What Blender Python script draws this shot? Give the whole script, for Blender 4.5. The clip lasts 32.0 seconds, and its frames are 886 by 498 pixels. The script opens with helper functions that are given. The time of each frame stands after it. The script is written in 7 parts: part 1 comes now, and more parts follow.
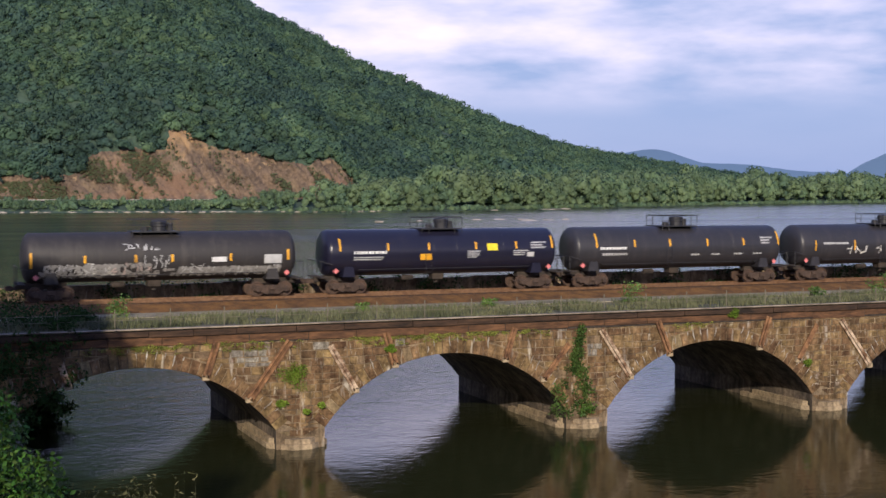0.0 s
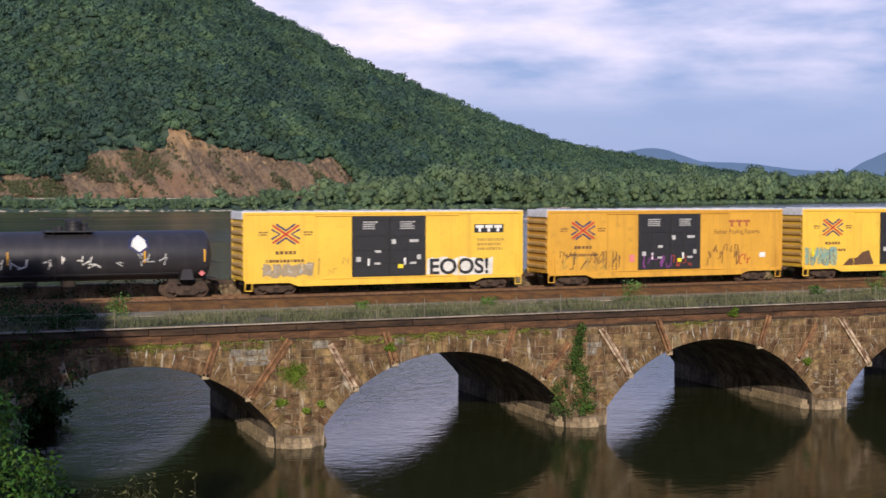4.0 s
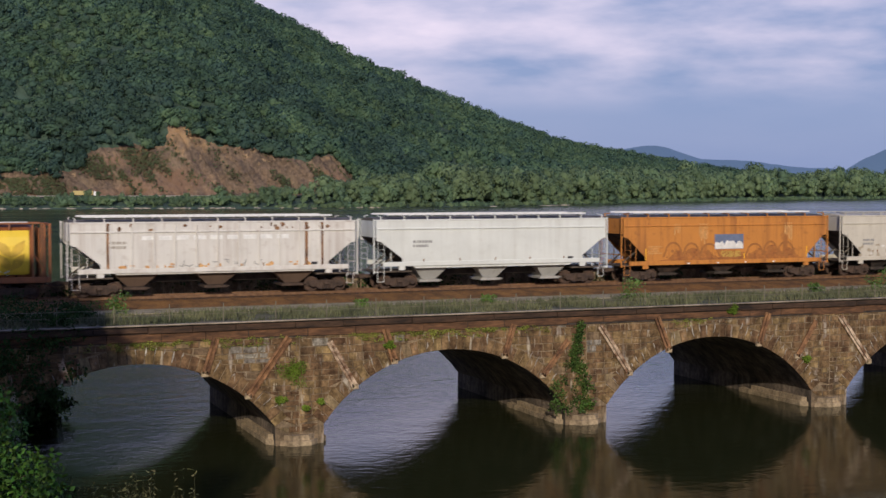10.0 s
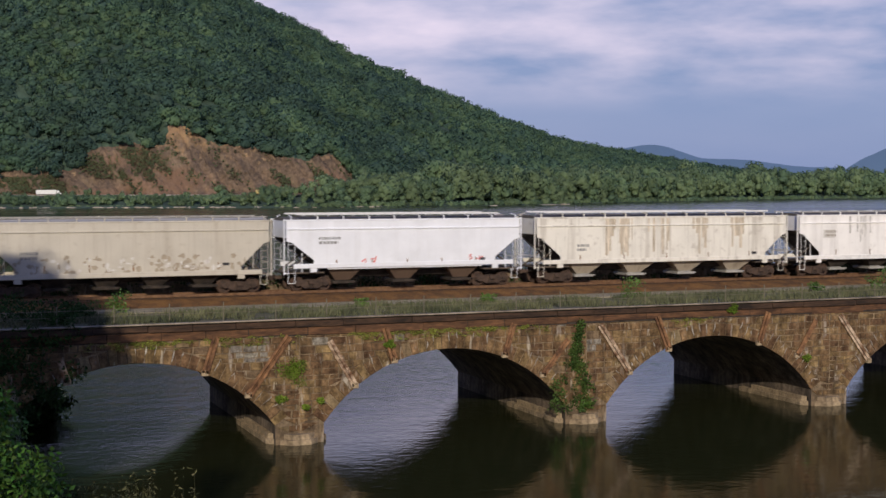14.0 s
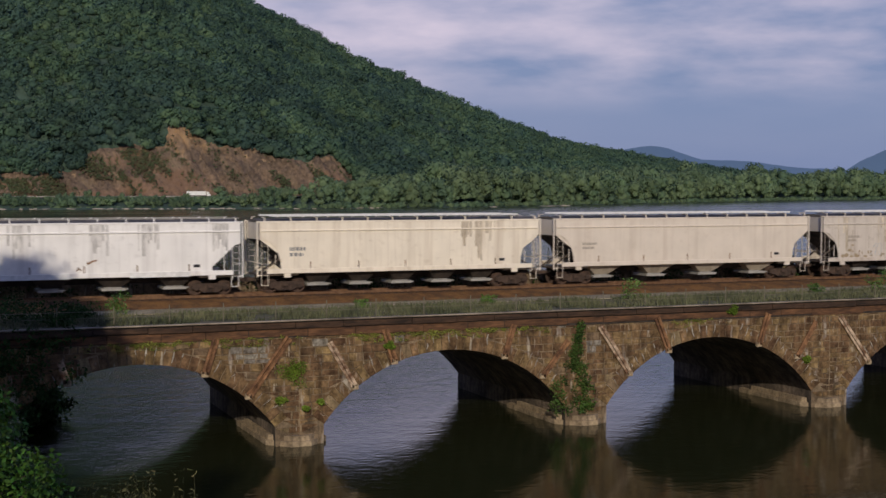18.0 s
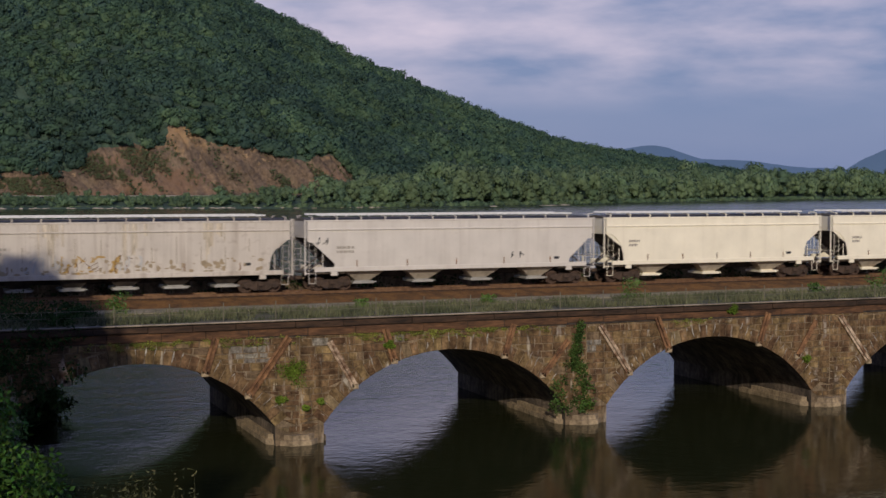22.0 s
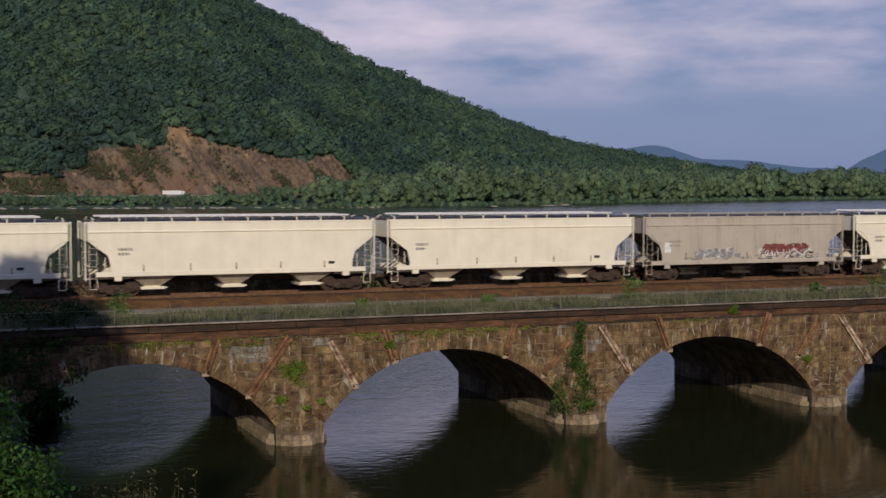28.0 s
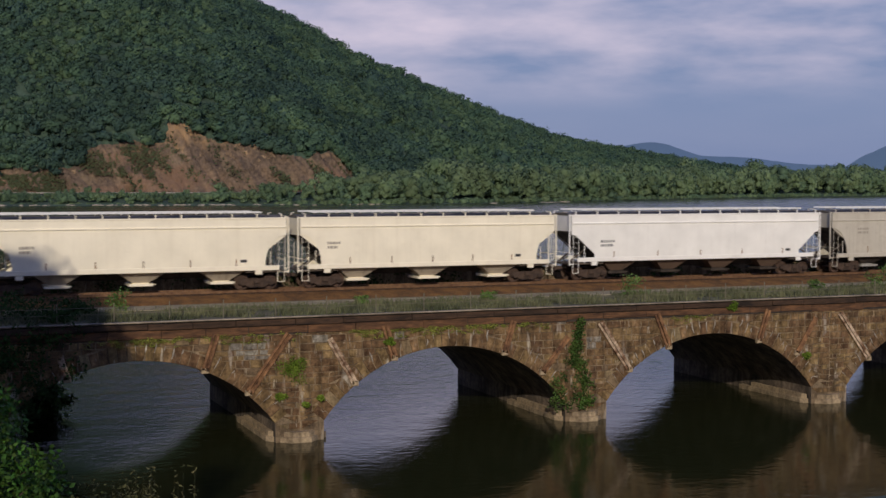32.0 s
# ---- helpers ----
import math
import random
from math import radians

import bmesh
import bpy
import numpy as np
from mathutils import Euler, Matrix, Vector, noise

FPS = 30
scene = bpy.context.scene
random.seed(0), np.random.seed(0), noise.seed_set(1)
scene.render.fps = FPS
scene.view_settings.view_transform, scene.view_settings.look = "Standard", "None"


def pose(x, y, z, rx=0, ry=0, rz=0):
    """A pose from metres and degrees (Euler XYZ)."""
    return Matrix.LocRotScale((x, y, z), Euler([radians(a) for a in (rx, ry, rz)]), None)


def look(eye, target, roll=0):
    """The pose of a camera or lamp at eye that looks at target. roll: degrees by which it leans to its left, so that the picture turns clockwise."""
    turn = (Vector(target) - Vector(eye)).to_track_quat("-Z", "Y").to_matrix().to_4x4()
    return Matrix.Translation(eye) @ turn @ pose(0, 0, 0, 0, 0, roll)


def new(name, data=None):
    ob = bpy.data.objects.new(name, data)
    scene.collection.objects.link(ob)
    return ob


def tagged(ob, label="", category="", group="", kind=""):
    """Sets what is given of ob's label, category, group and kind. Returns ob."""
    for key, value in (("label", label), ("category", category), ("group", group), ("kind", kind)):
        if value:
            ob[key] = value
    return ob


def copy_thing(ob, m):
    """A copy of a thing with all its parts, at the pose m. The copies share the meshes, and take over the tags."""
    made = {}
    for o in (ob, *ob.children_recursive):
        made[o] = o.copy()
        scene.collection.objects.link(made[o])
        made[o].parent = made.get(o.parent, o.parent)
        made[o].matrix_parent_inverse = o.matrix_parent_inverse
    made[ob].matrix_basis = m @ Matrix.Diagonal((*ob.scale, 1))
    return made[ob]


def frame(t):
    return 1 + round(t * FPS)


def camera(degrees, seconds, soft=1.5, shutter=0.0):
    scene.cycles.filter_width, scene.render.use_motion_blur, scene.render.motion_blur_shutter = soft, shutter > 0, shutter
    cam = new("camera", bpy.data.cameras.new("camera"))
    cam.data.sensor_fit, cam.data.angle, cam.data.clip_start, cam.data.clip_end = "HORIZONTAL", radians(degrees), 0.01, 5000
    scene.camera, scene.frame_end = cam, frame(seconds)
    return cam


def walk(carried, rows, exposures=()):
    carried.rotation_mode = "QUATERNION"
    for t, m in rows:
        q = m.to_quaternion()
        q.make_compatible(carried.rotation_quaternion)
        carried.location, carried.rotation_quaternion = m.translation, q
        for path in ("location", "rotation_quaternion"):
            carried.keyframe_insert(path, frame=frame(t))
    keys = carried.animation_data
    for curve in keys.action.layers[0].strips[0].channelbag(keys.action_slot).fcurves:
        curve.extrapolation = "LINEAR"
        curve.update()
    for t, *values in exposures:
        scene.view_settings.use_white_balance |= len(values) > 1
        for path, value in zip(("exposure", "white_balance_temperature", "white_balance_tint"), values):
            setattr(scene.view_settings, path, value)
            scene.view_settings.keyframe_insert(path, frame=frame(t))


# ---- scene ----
# ---- camera and its path ----
cam = camera(36.17, 32.0, soft=1.5, shutter=0.25)
EYE = (0.0, 0.0, 13.82)
# tilt of the held camera, degrees above its mean, time by time
TILT = [
        (0, 0.157, 0.036), (0.5, 0.167, 0.036), (1, 0.141, 0.026), (1.5, 0.146, 0.031), (2, 0.115, 0.029), (2.5, 0.115, 0.024),
        (3, 0.074, 0.010), (3.5, 0.112, 0.024), (5.5, 0.074, 0.002), (6, 0.103, 0.014), (6.5, 0.093, 0.002), (7, 0.172, 0.021),
        (7.5, 0.153, 0.014), (8, 0.134, 0.010), (8.5, 0.076, 0.000), (9, 0.000, 0.000), (9.5, 0.000, 0.000), (10, 0.000, 0.000),
        (10.5, -0.007, 0.000), (11, -0.007, 0.000), (11.5, -0.024, 0.000), (12, -0.002, 0.000), (12.5, -0.036, 0.000), (13, -0.036, 0.000),
        (13.5, -0.074, 0.000), (14, -0.036, 0.000), (14.5, -0.081, 0.000), (16.5, -0.057, 0.000), (17, -0.036, 0.000), (17.5, 0.000, 0.000),
        (18, 0.019, 0.000), (18.5, -0.041, 0.000), (19, 0.000, 0.000), (19.5, -0.017, 0.000), (20, -0.091, 0.000), (20.5, -0.052, 0.000),
        (21, -0.041, 0.000), (21.5, -0.031, 0.000), (22, -0.007, 0.000), (22.5, 0.010, 0.000), (23, -0.029, 0.000), (23.5, -0.052, 0.002),
        (24, -0.029, 0.000), (24.5, 0.021, 0.031), (25, 0.007, 0.019), (25.5, 0.007, 0.029), (27.5, 0.002, 0.024), (28, -0.010, 0.024),
        (28.5, -0.012, 0.012), (29, -0.036, 0.002), (29.5, -0.033, 0.002), (30, -0.029, 0.002), (30.5, -0.103, 0.000), (31, -0.098, 0.000),
        (31.5, -0.146, 0.000), (32, -0.138, 0.000),
        ]
walk(cam, [(t, pose(*EYE, 87.433 + a, 0, -22.03 + b)) for t, a, b in TILT],
     exposures=[(0, 0.23), (3.5, 0.19), (6, -0.06), (9, -0.2), (14, -0.3), (19, -0.63), (25, -0.6), (32, -0.61)])

# ---- sky, sun ----
SUN_EL, SUN_AZ = 21.0, 20.0          # degrees; the light travels towards +y, turned to +x by SUN_AZ
world = bpy.data.worlds.new("world")
scene.world = world
world.use_nodes = True
wn, wl = world.node_tree.nodes, world.node_tree.links
wn.clear()
sky = wn.new("ShaderNodeTexSky")
sky.sky_type, sky.sun_disc = "NISHITA", False
sky.sun_elevation, sky.sun_rotation = radians(SUN_EL), radians(180 + SUN_AZ)
sky.air_density, sky.dust_density, sky.ozone_density = 1.0, 1.5, 2.0
tc = wn.new("ShaderNodeTexCoord")
mp = wn.new("ShaderNodeMapping")
mp.inputs["Scale"].default_value = (8.5, 8.5, 32.0)
mp.inputs["Location"].default_value = (1.15, 0.1, 0.75)
nz = wn.new("ShaderNodeTexNoise")
nz.inputs["Scale"].default_value, nz.inputs["Detail"].default_value, nz.inputs["Roughness"].default_value = 1.0, 6, 0.5
rp = wn.new("ShaderNodeValToRGB")
rp.color_ramp.elements[0].position, rp.color_ramp.elements[1].position = 0.31, 0.72
mx = wn.new("ShaderNodeMix")
mx.data_type = "RGBA"
mx.inputs["B"].default_value = (12.8, 10.8, 12.3, 1)
mv = wn.new("ShaderNodeMix")
mv.data_type = "RGBA"
mv.inputs["Factor"].default_value = 0.85
mv.inputs["B"].default_value = (3.1, 3.98, 7.1, 1)
bg = wn.new("ShaderNodeBackground")
bg.inputs["Strength"].default_value = 0.1
wo = wn.new("ShaderNodeOutputWorld")
wl.new(tc.outputs["Generated"], mp.inputs["Vector"])
wl.new(mp.outputs["Vector"], nz.inputs["Vector"])
wl.new(sky.outputs["Color"], mv.inputs["A"])
# the haze gives way to deeper blue higher up
up_ = wn.new("ShaderNodeMapRange")
up_.interpolation_type = "SMOOTHSTEP"
up_.inputs["From Min"].default_value, up_.inputs["From Max"].default_value = 0.13, 0.32
md = wn.new("ShaderNodeMix")
md.data_type = "RGBA"
md.inputs["B"].default_value = (0.95, 1.75, 4.6, 1)
wl.new(up_.outputs["Result"], md.inputs["Factor"])
wl.new(mv.outputs["Result"], md.inputs["A"])
wl.new(md.outputs["Result"], mx.inputs["A"])
# cloud sheets thin out into the haze near the horizon
sz = wn.new("ShaderNodeSeparateXYZ")
hz = wn.new("ShaderNodeMapRange")
hz.interpolation_type = "SMOOTHSTEP"
hz.inputs["From Min"].default_value, hz.inputs["From Max"].default_value, hz.inputs["To Min"].default_value = 0.05, 0.095, 0.06
ml = wn.new("ShaderNodeMath")
ml.operation = "MULTIPLY"
wl.new(tc.outputs["Generated"], sz.inputs["Vector"])
wl.new(sz.outputs["Z"], hz.inputs["Value"])
wl.new(sz.outputs["Z"], up_.inputs["Value"])
thin = wn.new("ShaderNodeMath")
thin.operation = "MULTIPLY_ADD"
thin.inputs[1].default_value, thin.inputs[2].default_value = -0.62, 0.72
wl.new(up_.outputs["Result"], thin.inputs[0])
# the cloud sheet breaks up towards +x
cov = wn.new("ShaderNodeMapRange")
cov.interpolation_type = "SMOOTHSTEP"
cov.inputs["From Min"].default_value, cov.inputs["From Max"].default_value = 0.32, 0.66
cov.inputs["To Min"].default_value, cov.inputs["To Max"].default_value = 0.07, -0.1
wl.new(sz.outputs["X"], cov.inputs["Value"])
ac = wn.new("ShaderNodeMath")
wl.new(nz.outputs["Fac"], ac.inputs[0])
wl.new(cov.outputs["Result"], ac.inputs[1])
wl.new(ac.outputs[0], rp.inputs["Fac"])
wl.new(rp.outputs["Color"], ml.inputs[0])
wl.new(hz.outputs["Result"], ml.inputs[1])
mt = wn.new("ShaderNodeMath")
mt.operation = "MULTIPLY"
wl.new(ml.outputs[0], mt.inputs[0])
wl.new(thin.outputs[0], mt.inputs[1])
wl.new(mt.outputs[0], mx.inputs["Factor"])
wl.new(mx.outputs["Result"], bg.inputs["Color"])
wl.new(bg.outputs["Background"], wo.inputs["Surface"])

sun = new("sun", bpy.data.lights.new("sun", "SUN"))
sun.data.energy, sun.data.angle, sun.data.color = 3.7, radians(0.6), (1.0, 0.88, 0.72)
az = radians(SUN_AZ)
sun.matrix_world = look((0, 0, 60), (math.sin(az) * math.cos(radians(SUN_EL)), math.cos(az) * math.cos(radians(SUN_EL)), 60 - math.sin(radians(SUN_EL))))

# ---- materials ----
def surface(name, a, b, scale=1.0, rough=0.8, metal=0.0, bump=0.0, bscale=8.0, stretch=(1, 1, 1), vary=0.0, fine=None, spread=(0.35, 0.65), spec=0.5, runs=0.0, lime=0.0):
    """Two colours mixed by coarse and fine noise, with relief; vary: change from piece to piece."""
    m = bpy.data.materials.new(name)
    m.use_nodes = True
    n, l = m.node_tree.nodes, m.node_tree.links
    p = n["Principled BSDF"]
    p.inputs["Roughness"].default_value, p.inputs["Metallic"].default_value = rough, metal
    p.inputs["Specular IOR Level"].default_value = spec
    c = n.new("ShaderNodeTexCoord")
    g = n.new("ShaderNodeMapping")
    g.inputs["Scale"].default_value = stretch
    l.new(c.outputs["Object"], g.inputs["Vector"])
    t = n.new("ShaderNodeTexNoise")
    t.inputs["Scale"].default_value, t.inputs["Detail"].default_value, t.inputs["Roughness"].default_value = scale, 7, 0.62
    l.new(g.outputs["Vector"], t.inputs["Vector"])
    r = n.new("ShaderNodeValToRGB")
    r.color_ramp.elements[0].position, r.color_ramp.elements[1].position = spread
    r.color_ramp.elements[0].color, r.color_ramp.elements[1].color = (*a, 1), (*b, 1)
    l.new(t.outputs["Fac"], r.inputs["Fac"])
    out = r.outputs["Color"]
    if fine:
        t2 = n.new("ShaderNodeTexNoise")
        t2.inputs["Scale"].default_value, t2.inputs["Detail"].default_value = fine, 4
        l.new(g.outputs["Vector"], t2.inputs["Vector"])
        q = n.new("ShaderNodeMapRange")
        q.inputs["From Min"].default_value, q.inputs["From Max"].default_value = 0.3, 0.7
        q.inputs["To Min"].default_value, q.inputs["To Max"].default_value = 0.7, 1.25
        l.new(t2.outputs["Fac"], q.inputs["Value"])
        h = n.new("ShaderNodeMix")
        h.data_type, h.blend_type = "RGBA", "MULTIPLY"
        h.inputs["Factor"].default_value = 1
        l.new(out, h.inputs["A"])
        l.new(q.outputs["Result"], h.inputs["B"])
        out = h.outputs["Result"]
    if runs:
        g2 = n.new("ShaderNodeMapping")
        g2.inputs["Scale"].default_value = (2.6, 2.6, 0.3)
        l.new(c.outputs["Object"], g2.inputs["Vector"])
        t4 = n.new("ShaderNodeTexNoise")
        t4.inputs["Scale"].default_value, t4.inputs["Detail"].default_value = 1.0, 6
        l.new(g2.outputs["Vector"], t4.inputs["Vector"])
        q = n.new("ShaderNodeMapRange")
        q.inputs["From Min"].default_value, q.inputs["From Max"].default_value = 0.3, 0.7
        q.inputs["To Min"].default_value, q.inputs["To Max"].default_value = 1 - runs, 1 + runs
        l.new(t4.outputs["Fac"], q.inputs["Value"])
        h = n.new("ShaderNodeMix")
        h.data_type, h.blend_type = "RGBA", "MULTIPLY"
        h.inputs["Factor"].default_value = 1
        l.new(out, h.inputs["A"])
        l.new(q.outputs["Result"], h.inputs["B"])
        out = h.outputs["Result"]
    if lime:                     # white crusts and dark damp patches, longer than wide
        for size, lo, hi, tint in (((1.7, 1.7, 0.55), 0.6, 0.7, (0.5, 0.45, 0.38)), ((0.8, 0.8, 0.5), 0.56, 0.72, (0.05, 0.036, 0.024)), ((5.0, 5.0, 1.1), 0.63, 0.7, (0.42, 0.36, 0.27))):
            g3 = n.new("ShaderNodeMapping")
            g3.inputs["Scale"].default_value = size
            g3.inputs["Location"].default_value = (size[2] * 9, 3, size[0])
            l.new(c.outputs["Object"], g3.inputs["Vector"])
            t5 = n.new("ShaderNodeTexNoise")
            t5.inputs["Scale"].default_value, t5.inputs["Detail"].default_value = 1.0, 5
            l.new(g3.outputs["Vector"], t5.inputs["Vector"])
            q = n.new("ShaderNodeMapRange")
            q.inputs["From Min"].default_value, q.inputs["From Max"].default_value, q.inputs["To Max"].default_value = lo, hi, lime
            l.new(t5.outputs["Fac"], q.inputs["Value"])
            h = n.new("ShaderNodeMix")
            h.data_type = "RGBA"
            h.inputs["B"].default_value = (*tint, 1)
            l.new(q.outputs["Result"], h.inputs["Factor"])
            l.new(out, h.inputs["A"])
            out = h.outputs["Result"]
    if vary:
        o = n.new("ShaderNodeObjectInfo")
        geo = n.new("ShaderNodeNewGeometry")
        ad = n.new("ShaderNodeMath")
        ad.operation = "ADD"
        l.new(o.outputs["Random"], ad.inputs[0])
        l.new(geo.outputs["Random Per Island"], ad.inputs[1])
        fr = n.new("ShaderNodeMath")
        fr.operation = "FRACT"
        l.new(ad.outputs[0], fr.inputs[0])
        v = n.new("ShaderNodeMapRange")
        v.inputs["To Min"].default_value, v.inputs["To Max"].default_value = 1 - vary, 1 + vary
        l.new(fr.outputs[0], v.inputs["Value"])
        h = n.new("ShaderNodeHueSaturation")
        l.new(v.outputs["Result"], h.inputs["Value"])
        v2 = n.new("ShaderNodeMapRange")
        v2.inputs["To Min"].default_value, v2.inputs["To Max"].default_value = 0.5 - vary * 0.05, 0.5 + vary * 0.05
        l.new(fr.outputs[0], v2.inputs["Value"])
        l.new(v2.outputs["Result"], h.inputs["Hue"])
        l.new(out, h.inputs["Color"])
        out = h.outputs["Color"]
    l.new(out, p.inputs["Base Color"])
    if bump:
        t3 = n.new("ShaderNodeTexNoise")
        t3.inputs["Scale"].default_value, t3.inputs["Detail"].default_value = bscale, 6
        l.new(g.outputs["Vector"], t3.inputs["Vector"])
        u = n.new("ShaderNodeBump")
        u.inputs["Strength"].default_value, u.inputs["Distance"].default_value = bump, 0.3 / bscale
        l.new(t3.outputs["Fac"], u.inputs["Height"])
        l.new(u.outputs["Normal"], p.inputs["Normal"])
    return m


def paint(name, col, dirt=(0.12, 0.08, 0.05), amount=0.3, rough=0.5):
    """Car paint: vertical run-down streaks, blotches of grime, faded patches."""
    m = bpy.data.materials.new(name)
    m.use_nodes = True
    n, l = m.node_tree.nodes, m.node_tree.links
    p = n["Principled BSDF"]
    p.inputs["Roughness"].default_value = rough
    c = n.new("ShaderNodeTexCoord")
    o = n.new("ShaderNodeObjectInfo")
    sh = n.new("ShaderNodeVectorMath")
    sh.operation = "SCALE"
    sh.inputs[0].default_value = (37, 11, 5)
    l.new(o.outputs["Random"], sh.inputs["Scale"])
    av = n.new("ShaderNodeVectorMath")
    l.new(c.outputs["Object"], av.inputs[0])
    l.new(sh.outputs["Vector"], av.inputs[1])
    out = None
    base = n.new("ShaderNodeTexNoise")
    base.inputs["Scale"].default_value, base.inputs["Detail"].default_value = 0.7, 5
    l.new(av.outputs["Vector"], base.inputs["Vector"])
    br = n.new("ShaderNodeValToRGB")
    br.color_ramp.elements[0].position, br.color_ramp.elements[1].position = 0.3, 0.7
    br.color_ramp.elements[0].color = (*[x * 0.92 for x in col], 1)
    br.color_ramp.elements[1].color = (*[min(1, x * 1.04) for x in col], 1)
    l.new(base.outputs["Fac"], br.inputs["Fac"])
    out = br.outputs["Color"]
    for stretch, lo, hi, amt in (((1.6, 1, 0.12), 0.52, 0.78, amount), ((7, 2, 0.25), 0.55, 0.75, amount * 0.6), ((2, 2, 2.6), 0.58, 0.72, amount * 0.5)):
        g = n.new("ShaderNodeMapping")
        g.inputs["Scale"].default_value = stretch
        l.new(av.outputs["Vector"], g.inputs["Vector"])
        t = n.new("ShaderNodeTexNoise")
        t.inputs["Scale"].default_value, t.inputs["Detail"].default_value = 1.0, 5
        l.new(g.outputs["Vector"], t.inputs["Vector"])
        q = n.new("ShaderNodeMapRange")
        q.inputs["From Min"].default_value, q.inputs["From Max"].default_value, q.inputs["To Max"].default_value = lo, hi, amt
        l.new(t.outputs["Fac"], q.inputs["Value"])
        h = n.new("ShaderNodeMix")
        h.data_type = "RGBA"
        h.inputs["B"].default_value = (*dirt, 1)
        l.new(q.outputs["Result"], h.inputs["Factor"])
        l.new(out, h.inputs["A"])
        out = h.outputs["Result"]
    l.new(out, p.inputs["Base Color"])
    t3 = n.new("ShaderNodeTexNoise")
    t3.inputs["Scale"].default_value = 1.1
    l.new(av.outputs["Vector"], t3.inputs["Vector"])
    u = n.new("ShaderNodeBump")
    u.inputs["Strength"].default_value, u.inputs["Distance"].default_value = 0.25, 0.05
    l.new(t3.outputs["Fac"], u.inputs["Height"])
    l.new(u.outputs["Normal"], p.inputs["Normal"])
    return m


def plain(name, col, rough=0.6, metal=0.0):
    return surface(name, [x * 0.82 for x in col], [min(1, x * 1.1) for x in col], 2.5, rough, metal)


M_STONE = surface("masonry_stone", (0.078, 0.047, 0.024), (0.26, 0.168, 0.085), 1.5, 0.95, 0, 0.9, 7, vary=0.26, fine=7, runs=0.4, spec=0.2, lime=0.75)
M_MORTAR = surface("mortar", (0.08, 0.054, 0.032), (0.3, 0.22, 0.135), 0.8, 0.95, 0, 0.6, 10, fine=8, runs=0.4, lime=0.4)
M_VAULT = surface("dark_vault_stone", (0.045, 0.036, 0.028), (0.19, 0.145, 0.105), 0.9, 0.95, 0, 0.8, 4, fine=5, runs=0.5)
M_LEDGE = surface("pale_ledge_stone", (0.17, 0.125, 0.078), (0.43, 0.33, 0.21), 1.1, 0.9, 0, 0.6, 6, fine=7, runs=0.3)
M_RUST = surface("rusty_steel", (0.07, 0.03, 0.015), (0.34, 0.175, 0.08), 1.6, 0.8, 0.1, 0.4, 12, fine=7)
M_RUSTP = surface("pale_flaking_steel", (0.14, 0.065, 0.03), (0.58, 0.44, 0.31), 1.8, 0.8, 0.05, 0.4, 12, fine=5, spread=(0.4, 0.6))
M_RUSTD = surface("dark_rusty_beam", (0.04, 0.019, 0.01), (0.17, 0.082, 0.038), 1.3, 0.9, 0, 0.5, 10, fine=5, stretch=(0.5, 1, 2.5))
M_RUSTL = surface("tarry_timber", (0.014, 0.008, 0.005), (0.075, 0.04, 0.022), 1.1, 0.9, 0, 0.6, 9, fine=5, stretch=(0.5, 1, 2.5))
M_PALE = surface("weathered_pale_concrete", (0.1, 0.08, 0.06), (0.4, 0.33, 0.25), 1.1, 0.85, 0, 0.3, 9, stretch=(0.5, 2, 2), fine=6)
M_BALLAST = surface("rust_stained_ballast", (0.075, 0.034, 0.01), (0.205, 0.096, 0.024), 1.2, 0.95, 0, 1.0, 14, fine=22)
M_GRAVEL = surface("grey_gravel", (0.16, 0.135, 0.085), (0.35, 0.3, 0.2), 0.8, 0.95, 0, 0.9, 16, fine=18)
M_TIE = surface("creosoted_tie", (0.04, 0.022, 0.012), (0.11, 0.062, 0.034), 2, 0.9, 0, 0.4, 20, stretch=(4, 0.6, 2))
M_RAIL = surface("rail_steel", (0.12, 0.06, 0.03), (0.24, 0.135, 0.07), 3, 0.6, 0.3)
M_SOIL = surface("grassy_soil", (0.05, 0.055, 0.025), (0.15, 0.13, 0.075), 0.35, 0.95, 0, 0.8, 5, fine=6)
# bluish green, lifted like the far crowns for haze
M_GROUND = surface("wooded_ground", (0.032, 0.06, 0.045), (0.06, 0.1, 0.066), 0.03, 0.95, 0, 0.5, 0.6, fine=0.3)


